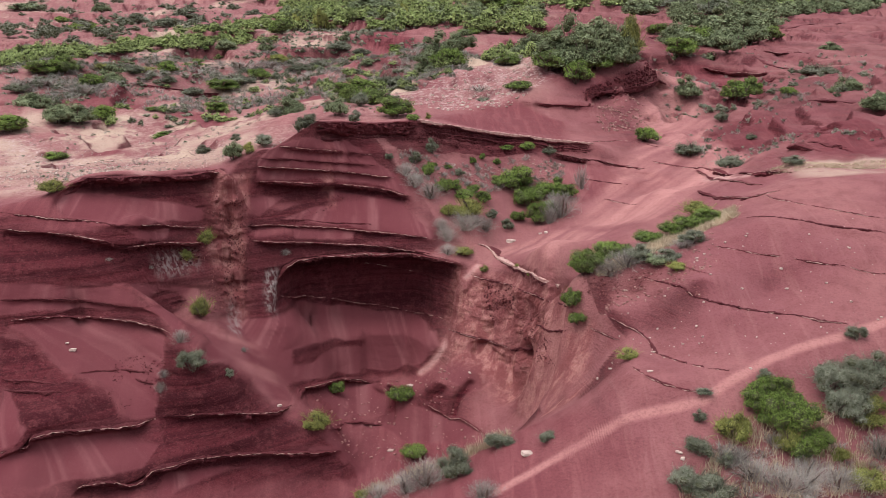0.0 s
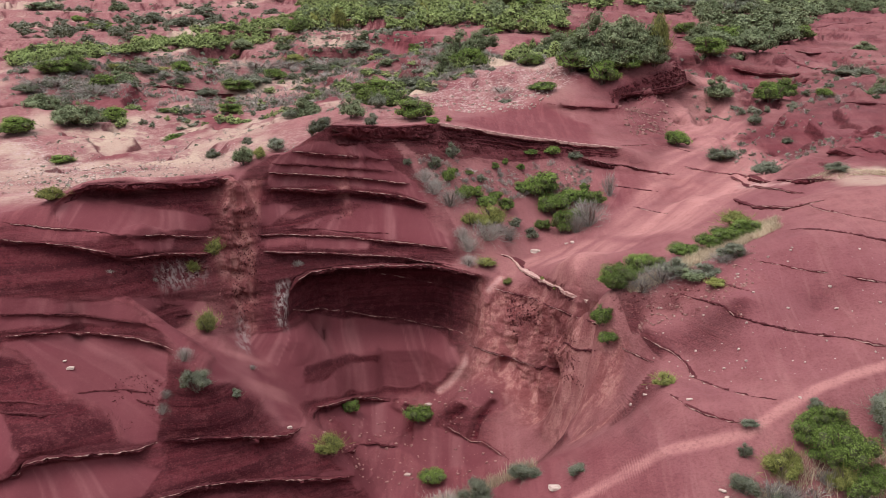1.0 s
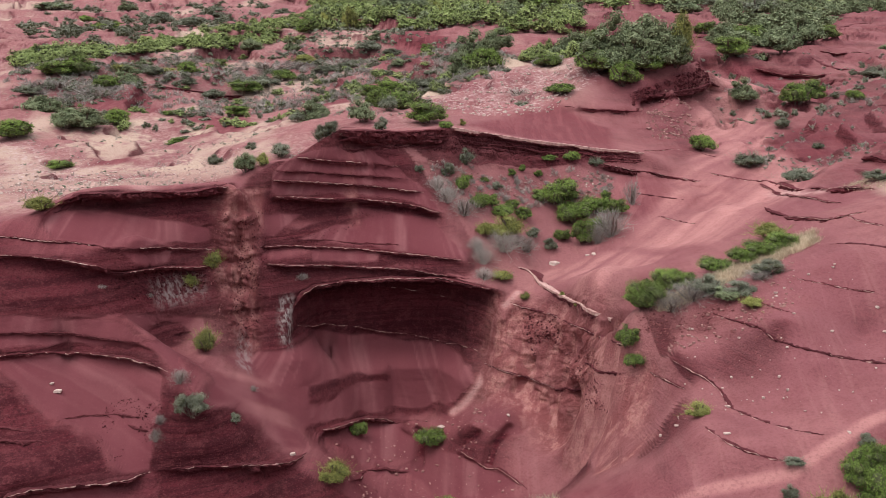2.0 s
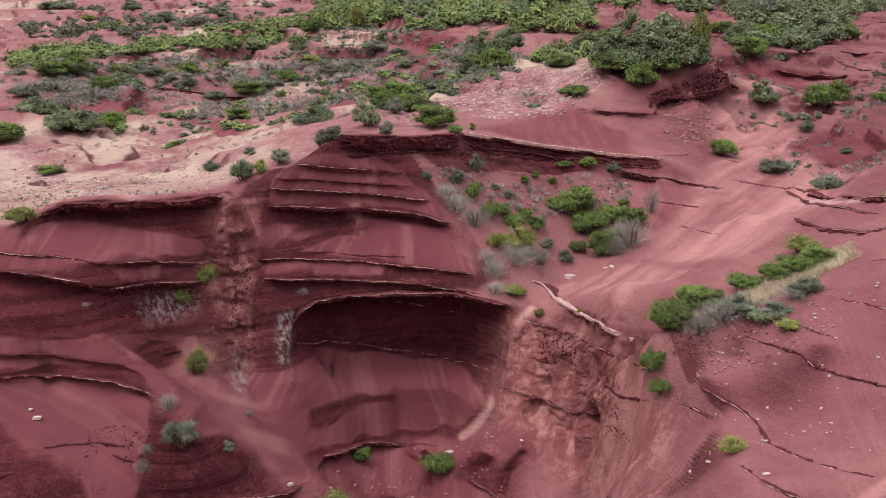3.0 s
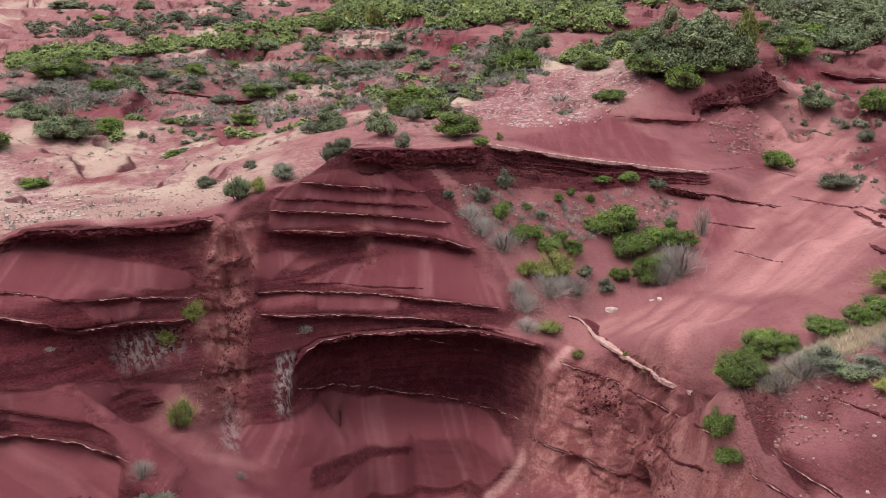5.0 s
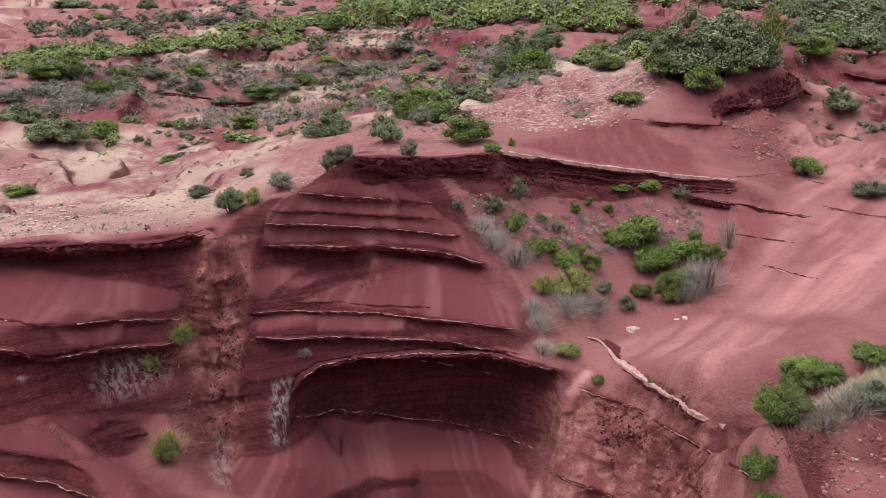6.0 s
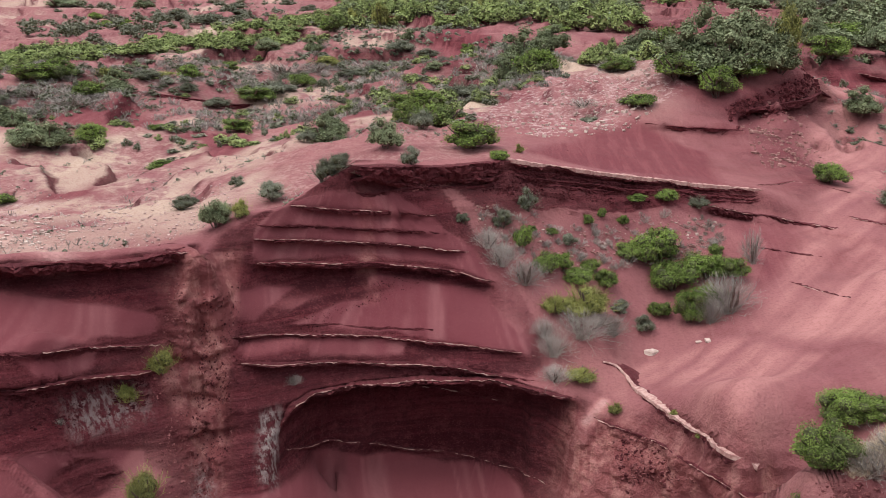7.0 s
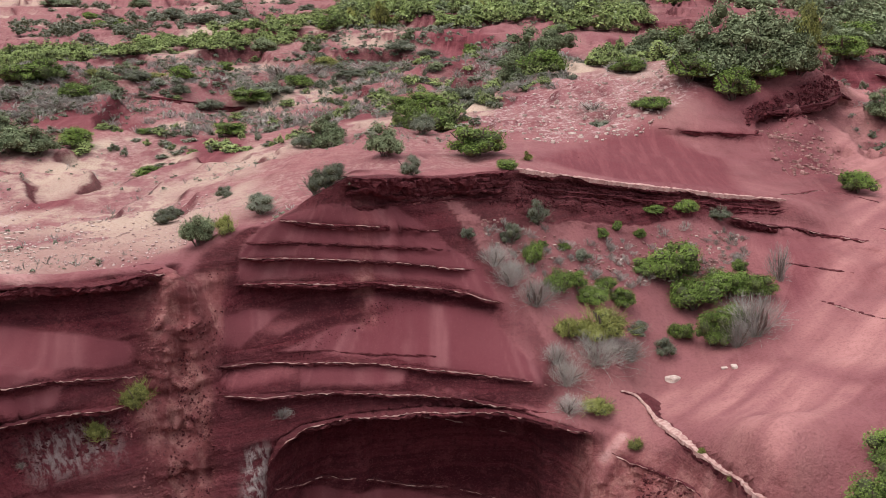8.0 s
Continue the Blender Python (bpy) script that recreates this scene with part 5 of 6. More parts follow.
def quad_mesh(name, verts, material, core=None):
    """A mesh from quads, four corners each; core: dark quads that paint the shade inside a crown."""
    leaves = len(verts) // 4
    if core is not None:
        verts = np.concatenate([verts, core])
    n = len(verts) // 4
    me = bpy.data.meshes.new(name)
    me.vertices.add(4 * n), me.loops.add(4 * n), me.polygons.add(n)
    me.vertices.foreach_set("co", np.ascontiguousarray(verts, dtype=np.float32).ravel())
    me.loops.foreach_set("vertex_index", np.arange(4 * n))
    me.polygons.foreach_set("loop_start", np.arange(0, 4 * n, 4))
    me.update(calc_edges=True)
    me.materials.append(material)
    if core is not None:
        me.materials.append(INNER_SHADE)
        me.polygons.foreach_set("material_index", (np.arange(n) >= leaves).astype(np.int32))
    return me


def unit(v):
    return v / (np.linalg.norm(v, axis=-1, keepdims=True) + 1e-9)


def leaf_quads(at, facing, size, slim, r):
    """Rhombic leaves at places, turned to face roughly outward."""
    n = len(at)
    nrm = unit(facing + 0.62 * r.normal(size=(n, 3)))
    along_leaf = unit(np.cross(nrm, r.normal(size=(n, 3))))
    side = np.cross(nrm, along_leaf)
    length = size * r.uniform(0.6, 1.3, (n, 1))
    a, b = along_leaf * length * 0.5, side * length * 0.5 * slim
    return np.stack([at - a, at + b + 0.1 * nrm * length, at + a, at - b + 0.1 * nrm * length], 1).reshape(-1, 3)


def lobes_of(r, n, flat):
    """Clumps set over a dome."""
    d = unit(r.normal(size=(n, 3)))
    d[:, 2] = np.abs(d[:, 2]) * r.choice((1.0, 1.0, 0.5), n)
    c = d * r.uniform(0.14, 0.36, (n, 1))
    c[:, 2] = c[:, 2] * 1.35 * flat + 0.16
    return c, r.uniform(0.10, 0.17, n)


def crown_quads(seed, leaves, size, slim=0.55, lobes=16, flat=1.0):
    """A crown one metre wide and high, of overlapping clumps with gaps between them."""
    r = np.random.default_rng(seed)
    c, rad = lobes_of(r, lobes, flat)
    k = r.integers(0, lobes, leaves * 2)
    d = unit(r.normal(size=(leaves * 2, 3)))
    d[:, 2] = np.where(d[:, 2] < -0.3, -d[:, 2], d[:, 2])
    ripple = 1 + 0.25 * np.sin(7 * d[:, :1] + seed + k[:, None]) * np.cos(6 * d[:, 1:2])
    at = c[k] + d * rad[k][:, None] * ripple * (r.uniform(0.70, 1.10, (leaves * 2, 1)) + 0.4 * (r.random((leaves * 2, 1)) < 0.08))
    inner = (np.linalg.norm(at[:, None] - c[None], axis=2) < 0.72 * rad[None]).any(1)
    at, d = at[~inner][:leaves], d[~inner][:leaves]
    at[:, 2] = np.maximum(at[:, 2], 0.02)
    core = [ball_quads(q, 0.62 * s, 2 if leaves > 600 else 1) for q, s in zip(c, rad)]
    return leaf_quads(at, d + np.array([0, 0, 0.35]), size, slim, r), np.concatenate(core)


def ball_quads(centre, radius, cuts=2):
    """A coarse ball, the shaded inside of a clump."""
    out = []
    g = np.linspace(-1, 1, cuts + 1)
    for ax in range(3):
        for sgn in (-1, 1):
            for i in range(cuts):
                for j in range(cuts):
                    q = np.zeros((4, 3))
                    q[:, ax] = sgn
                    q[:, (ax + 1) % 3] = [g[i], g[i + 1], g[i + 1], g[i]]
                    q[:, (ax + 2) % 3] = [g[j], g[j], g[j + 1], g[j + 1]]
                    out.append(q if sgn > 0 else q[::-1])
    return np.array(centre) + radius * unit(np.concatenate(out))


def twig_quads(seed, count, thick, spread=0.45, rise=0.9, joints=3):
    """Bare twigs that rise and splay from one foot, each a chain of slim quads that forks."""
    r = np.random.default_rng(seed)
    foot = r.normal(size=(count, 3)) * (0.06, 0.06, 0.0)
    ang, tilt = r.uniform(0, 2 * np.pi, count), r.uniform(0.1, 1.15, count)
    d = np.stack([np.sin(tilt) * np.cos(ang), np.sin(tilt) * np.sin(ang), np.cos(tilt)], 1)
    out, at, w = [], foot, np.full((count, 1), thick)
    for j in range(joints):
        ln = r.uniform(0.5, 1.0, (len(at), 1)) * (rise if j == 0 else 0.6 * rise) / joints * 1.4
        d = unit(d + 0.35 * r.normal(size=d.shape) + (0, 0, 0.10))
        end = at + d * ln
        side = unit(np.cross(d, r.normal(size=d.shape))) * w
        out.append(np.stack([at - side, at + side, end + 0.6 * side, end - 0.6 * side], 1).reshape(-1, 3))
        at, d, w = np.repeat(end, 2, 0), np.repeat(d, 2, 0), np.repeat(w * 0.7, 2, 0)
    v = np.concatenate(out)
    return v * (spread / 0.45, spread / 0.45, 1)


def trunk_mesh(seed, count=5):
    """Tapered limbs that fork from one foot into the crown."""
    r = np.random.default_rng(seed + 500)
    verts, faces = [(0, 0, -0.15)], []
    ring = np.array([(1, 0, 0), (0, 1, 0), (-1, 0, 0), (0, -1, 0)])
    for _ in range(count):
        b = np.r_[r.normal(size=2) * 0.16, r.uniform(0.35, 0.6)]
        mid = b * 0.45 + r.normal(size=3) * 0.04
        n = len(verts)
        verts += [tuple(p) for p in mid + ring * 0.03] + [tuple(p) for p in b + ring * 0.01]
        for k in range(4):
            q = (k + 1) % 4
            faces += [(0, n + k, n + q), (n + k, n + 4 + k, n + 4 + q, n + q)]
    me = bpy.data.meshes.new("trunk")
    me.from_pydata(verts, [], faces)
    me.materials.append(BARK)
    return me


SHRUBS = {
    "mastic": ("mastic_shrub", "shrub", 0.55), "dark_oak": ("holm_oak_shrub", "shrub", 0.6), "grey_green": ("rosemary_shrub", "shrub", 0.3),
    "dry": ("dry_brush", "shrub", 0.0), "broom": ("broom_shrub", "shrub", 0.28),
}


def shrub_model(kind, fine, variant):
    """One shrub, a metre wide and high: stems and crown. fine: 2 beside the camera's way, 1 further off, 0 far."""
    name, category, slim = SHRUBS[kind]
    seed = 10 * variant + 100 * fine + 1000 * list(SHRUBS).index(kind)
    root = new(name)
    root.empty_display_size = 0.2
    leaves, size = ((2600, 0.056), (4600, 0.040), (7000, 0.030))[fine]
    core = None
    if kind == "dry":
        v = twig_quads(seed, (50, 90, 130)[fine], (0.014, 0.008, 0.005)[fine], joints=4 if fine == 2 else 3)
    elif kind == "broom":
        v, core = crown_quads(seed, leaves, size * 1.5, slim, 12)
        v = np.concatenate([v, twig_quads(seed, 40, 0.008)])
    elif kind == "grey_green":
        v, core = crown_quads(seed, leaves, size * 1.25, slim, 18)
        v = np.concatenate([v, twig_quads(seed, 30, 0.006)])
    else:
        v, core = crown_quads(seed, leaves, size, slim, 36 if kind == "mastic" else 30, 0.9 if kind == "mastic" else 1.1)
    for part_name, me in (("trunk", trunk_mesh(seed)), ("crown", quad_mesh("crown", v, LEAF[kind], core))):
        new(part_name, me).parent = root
    return root


LABELS = {
    "mastic": ("dense mid-green evergreen shrub on the red soil", "low rounded green shrub at the foot of taller bushes", "broad bright green bush on the hillside"),
    "dark_oak": ("dark green holm oak bush on the red ground", "small dark evergreen bush among the rocks", "large dark evergreen oak on the wooded slope"),
    "grey_green": ("grey-green rosemary bush on bare red ground", "small silvery grey-green shrub on the slope", "wide grey-green shrub on the hillside"),
    "dry": ("leafless grey brushwood on the red slope", "small dry grey twiggy plant on bare rock", "wide patch of dry grey brush"),
    "broom": ("yellow-green broom bush on the red mudstone", "small yellowing tuft of broom", "tall yellow-green bush on the hillside"),
}
SHRUB_PLACES = []


def shrubs(kind, *places):
    """Where shrubs of a kind stand: x, y, width, height."""
    SHRUB_PLACES.append((kind, places))


shrubs("mastic", (6.0, 45.7, 1.1, 1.1), (6.6, 46.3, 0.8, 0.8))
shrubs("mastic", (11.8, 35.4, 1.35, 1.17), (12.4, 34.6, 1.62, 1.69), (13.0, 33.9, 1.35, 1.17), (13.7, 34.3, 1.08, 0.91), (12.6, 36.0, 1.22, 1.04), (13.0, 34.8, 1.62, 1.56), (13.1, 35.6, 1.08, 1.04), (11.9, 35.9, 0.81, 0.91))
shrubs("broom", (10.5, 34.3, 1.22, 1.04), (10.9, 34.6, 0.68, 0.78), (15.9, 35.3, 1.22, 0.78), (16.2, 35.8, 1.08, 0.91), (15.0, 33.2, 1.35, 0.91), (14.4, 34.0, 0.81, 0.65), (12.4, 34.0, 0.94, 1.04))
shrubs("grey_green", (9.2, 33.8, 1.08, 0.78), (8.5, 32.6, 1.35, 1.04), (9.3, 32.3, 1.62, 0.91), (14.7, 36.4, 1.49, 1.43), (15.5, 36.5, 1.62, 1.43), (16.1, 36.3, 1.62, 1.43), (14.9, 35.7, 1.22, 1.17), (15.5, 35.5, 1.35, 1.17), (16.6, 37.0, 1.49, 1.17), (9.5, 35.0, 0.54, 0.52), (12.3, 36.6, 0.68, 0.52), (10.1, 33.4, 0.68, 0.65), (9.9, 36.0, 0.68, 0.26))
shrubs("dry", (10.9, 32.9, 1.49, 0.91), (11.9, 32.5, 1.76, 1.04), (12.9, 33.0, 1.49, 1.04), (13.9, 32.9, 1.49, 0.91), (10.6, 33.5, 0.94, 0.65), (16.0, 34.3, 1.35, 1.04))
shrubs("mastic", (6.3, 45.1, 0.9, 0.7), (6.8, 46.4, 1.6, 1.4), (-1.4, 47.5, 1.3, 1.0), (11.3, 49.1, 1.3, 1.0), (10.3, 49.3, 1.7, 1.0), (12.2, 49.4, 1.6, 1.0), (9.0, 49.8, 1.5, 1.0), (13.3, 50.0, 1.5, 0.9), (8.4, 50.1, 1.7, 1.2), (-2.2, 51.5, 1.5, 1.2), (-5.8, 51.8, 0.9, 1.0))
shrubs("mastic", (-26.8, 69.7, 1.5, 0.7), (15.1, 74.7, 1.7, 1.5), (-32.7, 76.6, 2.7, 1.6), (-7.1, 80.3, 2.3, 2.0), (-5.6, 80.8, 2.3, 1.8), (-22.5, 81.7, 1.8, 0.8), (6.1, 83.0, 2.1, 1.0), (11.2, 85.4, 2.4, 2.2))
shrubs("mastic", (-28.7, 86.1, 2.1, 1.5), (29.3, 86.5, 1.4, 1.0), (8.9, 86.8, 2.9, 2.0), (13.3, 87.7, 3.0, 1.7), (-7.1, 89.0, 2.5, 1.8), (25.5, 89.1, 2.3, 2.1), (-19.9, 89.6, 2.3, 1.1), (26.9, 89.8, 2.4, 2.1), (-25.6, 90.5, 1.6, 0.6), (-8.8, 91.5, 2.1, 1.5), (5.9, 93.1, 2.3, 1.3), (-33.2, 97.0, 2.5, 1.5), (-39.0, 100.5, 3.6, 1.9), (-37.5, 101.1, 3.0, 2.1), (-16.6, 106.0, 1.8, 1.2), (-29.0, 107.8, 2.1, 1.5), (-20.4, 114.0, 2.6, 1.6), (40.5, 127.5, 2.7, 1.9), (-21.6, 139.0, 3.1, 2.4), (-52.0, 153.8, 2.2, 1.5), (-57.1, 161.2, 2.5, 1.5), (-57.5, 170.3, 3.0, 1.6), (-65.2, 177.4, 2.5, 1.7))
shrubs("dark_oak", (9.9, 45.5, 1.1, 0.7), (32.8, 77.0, 2.3, 1.6), (-12.2, 80.2, 2.5, 1.8), (-31.0, 81.9, 2.5, 1.7), (-29.6, 82.3, 2.7, 1.8), (33.7, 86.2, 2.1, 1.6), (35.1, 87.4, 1.6, 1.2), (-35.1, 87.7, 3.2, 1.9), (12.1, 87.8, 4.0, 3.3), (9.7, 88.0, 4.0, 3.1), (14.3, 88.5, 3.5, 3.1), (15.7, 88.9, 2.5, 2.1), (13.5, 89.1, 4.0, 4.0), (11.1, 89.2, 3.5, 3.8), (15.3, 89.4, 2.5, 3.0), (21.7, 90.8, 2.3, 1.9), (-32.3, 100.1, 2.6, 2.1), (0.6, 101.7, 3.4, 2.8), (-1.6, 103.3, 2.9, 2.1), (-32.8, 105.8, 2.1, 1.2))
shrubs("dark_oak", (-23.1, 107.2, 3.7, 1.5), (-0.5, 107.2, 3.6, 2.9), (9.2, 107.7, 4.2, 2.9), (10.8, 110.2, 3.7, 3.8), (-8.2, 110.9, 1.4, 1.0), (1.9, 112.9, 3.2, 2.5), (26.4, 114.2, 3.9, 2.6), (-5.4, 116.1, 1.4, 1.2), (32.0, 116.2, 4.0, 3.0), (-29.7, 121.7, 2.8, 1.4), (27.2, 122.4, 3.5, 2.8), (46.1, 122.6, 2.6, 1.3), (36.5, 124.3, 5.1, 3.3), (31.2, 125.1, 4.3, 2.9), (-22.1, 128.2, 2.3, 1.7), (-27.4, 130.4, 2.7, 1.8), (27.3, 131.0, 2.7, 1.9), (-12.4, 131.2, 1.6, 1.2), (3.3, 133.2, 2.7, 1.3), (40.0, 154.1, 6.2, 2.7), (49.0, 161.5, 5.7, 3.3), (15.8, 175.2, 4.9, 2.9), (35.2, 186.9, 6.4, 3.2), (-12.7, 187.7, 9.5, 4.2))
shrubs("dark_oak", (-64.9, 197.5, 3.5, 1.9), (10.8, 206.3, 10.4, 4.6), (-83.0, 206.8, 7.5, 1.7))
shrubs("grey_green", (4.1, 36.9, 0.8, 0.4), (0.5, 37.6, 1.4, 1.3), (2.3, 38.4, 1.2, 0.7), (16.5, 38.6, 0.8, 0.7), (-11.5, 43.9, 1.2, 1.1), (-10.1, 45.2, 0.5, 0.5), (10.4, 45.5, 1.2, 0.6), (9.3, 46.2, 1.4, 0.9), (11.7, 46.3, 1.3, 0.7))
shrubs("grey_green", (20.3, 58.1, 1.4, 0.6), (-14.3, 60.2, 0.9, 0.6), (18.8, 66.0, 1.8, 1.1), (17.4, 71.2, 1.9, 1.2), (22.7, 74.4, 0.8, 0.6), (22.5, 82.1, 1.1, 1.1), (3.2, 82.4, 1.1, 0.7), (-38.8, 93.0, 2.3, 1.1), (-3.4, 97.1, 2.2, 1.2), (-5.1, 98.9, 2.8, 1.4), (-36.8, 102.1, 2.4, 0.8), (-25.5, 103.7, 2.4, 1.1), (-28.0, 104.6, 1.8, 1.0), (-31.6, 104.6, 2.4, 1.0), (38.8, 105.7, 3.8, 1.5), (-22.0, 109.6, 3.8, 1.5), (-13.8, 116.8, 2.6, 0.9), (-16.5, 118.0, 2.7, 0.9), (-9.8, 124.7, 2.8, 1.1))
shrubs("grey_green", (-12.8, 126.6, 3.6, 1.4), (-56.8, 149.8, 3.6, 1.3), (-43.4, 160.9, 4.7, 1.7), (-51.0, 172.0, 5.0, 2.0), (-46.8, 189.5, 6.5, 2.2), (49.2, 189.8, 6.6, 3.3), (-35.1, 193.3, 3.3, 1.5), (49.3, 217.8, 6.2, 3.0))
shrubs("dry", (1.5, 34.8, 1.1, 0.8), (-0.6, 38.0, 1.7, 1.2), (-1.5, 38.2, 1.4, 1.0), (-2.7, 38.8, 1.0, 0.7), (-12.9, 43.5, 0.48, 0.6), (-12.8, 43.9, 0.42, 0.48), (-12.2, 44.8, 0.66, 0.72), (7.8, 45.9, 1.3, 0.8), (11.3, 46.1, 1.1, 0.5), (8.7, 46.2, 1.6, 0.9), (-16.2, 47.6, 0.36, 0.18), (-10.0, 48.3, 0.36, 0.3), (-14.5, 48.8, 0.24, 0.24), (-8.6, 53.7, 0.5, 0.4))
shrubs("dry", (3.2, 86.7, 1.9, 0.6), (-33.6, 94.3, 3.4, 1.0), (-38.9, 95.9, 2.9, 0.8), (-36.9, 96.2, 3.5, 0.9), (-23.5, 120.6, 4.1, 1.4), (-20.3, 121.2, 3.4, 1.1), (-15.2, 123.8, 4.2, 1.1), (-11.4, 145.5, 3.3, 0.8))
shrubs("broom", (-3.5, 39.5, 0.7, 0.5), (7.6, 39.5, 0.8, 0.6), (10.6, 44.3, 1.0, 0.5), (-6.2, 46.2, 1.3, 1.1), (-12.1, 48.9, 1.0, 1.3), (-19.3, 49.5, 1.3, 0.8), (-13.2, 50.7, 0.7, 0.7), (-12.3, 51.5, 0.9, 1.0), (13.3, 52.0, 1.8, 0.9), (16.2, 89.6, 2.3, 4.1), (-34.0, 102.8, 1.8, 1.0), (-31.3, 107.5, 2.5, 0.9), (20.9, 115.0, 2.6, 2.0), (-20.0, 124.0, 3.5, 1.1), (-16.8, 142.8, 1.9, 3.7), (-20.4, 147.5, 2.2, 3.0))
shrubs("broom", (-7.1, 170.5, 2.3, 2.9), (58.2, 192.2, 4.5, 1.8))
shrubs("dark_oak", (-11.6, 55.8, 1.1, 1.3), (-12.2, 82.5, 1.8, 1.6), (-7.0, 66.7, 1.4, 1.4))
shrubs("broom", (-10.8, 55.9, 0.7, 0.8), (-1.0, 68.5, 0.4, 0.5), (1.4, 58.6, 1.8, 1.4), (0.4, 58.4, 0.9, 0.9), (1.1, 56.2, 1.1, 0.6), (2.3, 54.8, 0.5, 0.5), (4.0, 53.0, 0.3, 0.3), (4.5, 51.3, 0.2, 0.2))
shrubs("grey_green", (-15.3, 64.2, 0.9, 0.7), (-10.7, 60.2, 1.2, 0.9), (-13.2, 64.4, 0.7, 0.6), (-7.7, 58.2, 1.1, 0.9), (-8.2, 58.0, 0.9, 0.9), (-13.1, 79.1, 1.2, 0.9), (-5.2, 60.1, 0.8, 0.8), (-6.4, 78.2, 1.3, 1.4), (-0.7, 62.1, 0.9, 1.0), (7.1, 67.5, 1.0, 0.7), (-1.7, 61.0, 0.8, 0.8), (-3.2, 59.9, 0.5, 0.5), (3.0, 60.5, 0.8, 0.6), (3.9, 60.1, 0.8, 0.7), (1.0, 62.2, 0.7, 0.6))
shrubs("mastic", (-3.2, 69.2, 2.3, 1.7), (-1.9, 62.8, 0.8, 0.6), (-7.0, 87.2, 3.0, 1.9), (-0.9, 60.6, 0.8, 1.2), (0.0, 60.1, 1.2, 1.1), (1.3, 60.6, 1.2, 0.9), (2.5, 61.4, 1.0, 0.9), (1.9, 61.6, 0.8, 0.8), (0.7, 60.8, 0.8, 0.8), (3.7, 63.6, 1.3, 1.0), (4.8, 64.0, 1.9, 1.9), (5.5, 63.0, 2.0, 1.7), (6.7, 63.3, 1.8, 1.5), (7.7, 63.2, 1.6, 1.3), (5.7, 60.6, 1.3, 1.6), (4.6, 61.0, 0.9, 0.9), (6.6, 61.5, 1.4, 1.2), (7.4, 64.6, 0.7, 0.6), (3.5, 65.1, 0.5, 0.6), (2.5, 64.6, 0.4, 0.6))
shrubs("mastic", (1.9, 63.9, 0.6, 0.5), (5.6, 67.0, 1.0, 0.8), (4.2, 66.4, 1.0, 0.4), (0.3, 62.0, 0.5, 0.4), (-0.5, 61.5, 0.4, 0.4))
shrubs("dry", (7.2, 60.6, 1.7, 1.8), (6.5, 60.2, 1.0, 1.2), (-2.3, 59.7, 1.0, 0.9), (-1.7, 59.4, 1.1, 1.0), (-0.8, 59.1, 1.3, 1.1), (1.3, 57.7, 1.9, 1.3), (0.2, 57.0, 1.1, 1.1), (2.6, 59.2, 1.1, 0.9), (0.3, 55.7, 1.0, 0.7), (8.9, 64.3, 0.7, 1.7), (2.0, 58.9, 1.0, 0.7), (-0.1, 57.5, 0.8, 0.9))

models = {}
for listed, places in SHRUB_PLACES:
    for x, y, wide, tall in places:
        kind = "mastic" if listed == "dark_oak" and y > 100 and int(10 * x) % 3 == 0 else listed
        fine = 2 if y < 64 else 1 if y < 132 else 0
        variant = int(rng.integers(0, 3))
        key = (kind, fine, variant)
        m = Matrix.Translation((x, y, on_ground(x, y) - 0.05)) @ Matrix.Rotation(rng.uniform(0, 6.28), 4, "Z")
        scale = (1.28 * wide, 1.28 * wide, 1.30 * tall)
        if key in models:
            ob = copy_thing(models[key], m)
        else:
            ob = models[key] = shrub_model(*key)
            ob.matrix_basis = m
        ob.scale = scale
        tagged(ob, LABELS[kind][1 if wide < 1.0 else 2 if wide > 2.6 else 0], SHRUBS[kind][1], "scattered shrubs")


def belt_places(near, far, count, r):
    """Places spread over the strip between two lines."""
    a, b = np.array(near, float), np.array(far, float)
    s, t = r.uniform(0, len(a) - 1.001, count), r.uniform(0, 1, count) ** 1.3
    i, f = s.astype(int), (s % 1)[:, None]
    p = (a[i] * (1 - f) + a[i + 1] * f) * (1 - t[:, None]) + (b[i] * (1 - f) + b[i + 1] * f) * t[:, None]
    return p


def belt(name, label, kind, near, far, count, wide, tall, leaves, size):
    """Scrub too thick to count, as one mesh."""
    r = np.random.default_rng(count + len(name))
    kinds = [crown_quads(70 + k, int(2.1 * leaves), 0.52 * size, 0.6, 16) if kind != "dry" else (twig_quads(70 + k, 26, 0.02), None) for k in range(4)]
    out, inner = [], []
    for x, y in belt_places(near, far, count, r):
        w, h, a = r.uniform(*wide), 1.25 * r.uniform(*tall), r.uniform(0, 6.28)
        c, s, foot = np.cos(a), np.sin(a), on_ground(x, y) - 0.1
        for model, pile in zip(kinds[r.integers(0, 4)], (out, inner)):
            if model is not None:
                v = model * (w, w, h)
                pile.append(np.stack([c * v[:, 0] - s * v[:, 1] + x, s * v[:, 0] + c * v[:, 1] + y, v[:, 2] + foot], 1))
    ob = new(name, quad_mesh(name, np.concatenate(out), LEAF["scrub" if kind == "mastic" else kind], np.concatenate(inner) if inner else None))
    return tagged(ob, label, "scrub", kind="stuff")


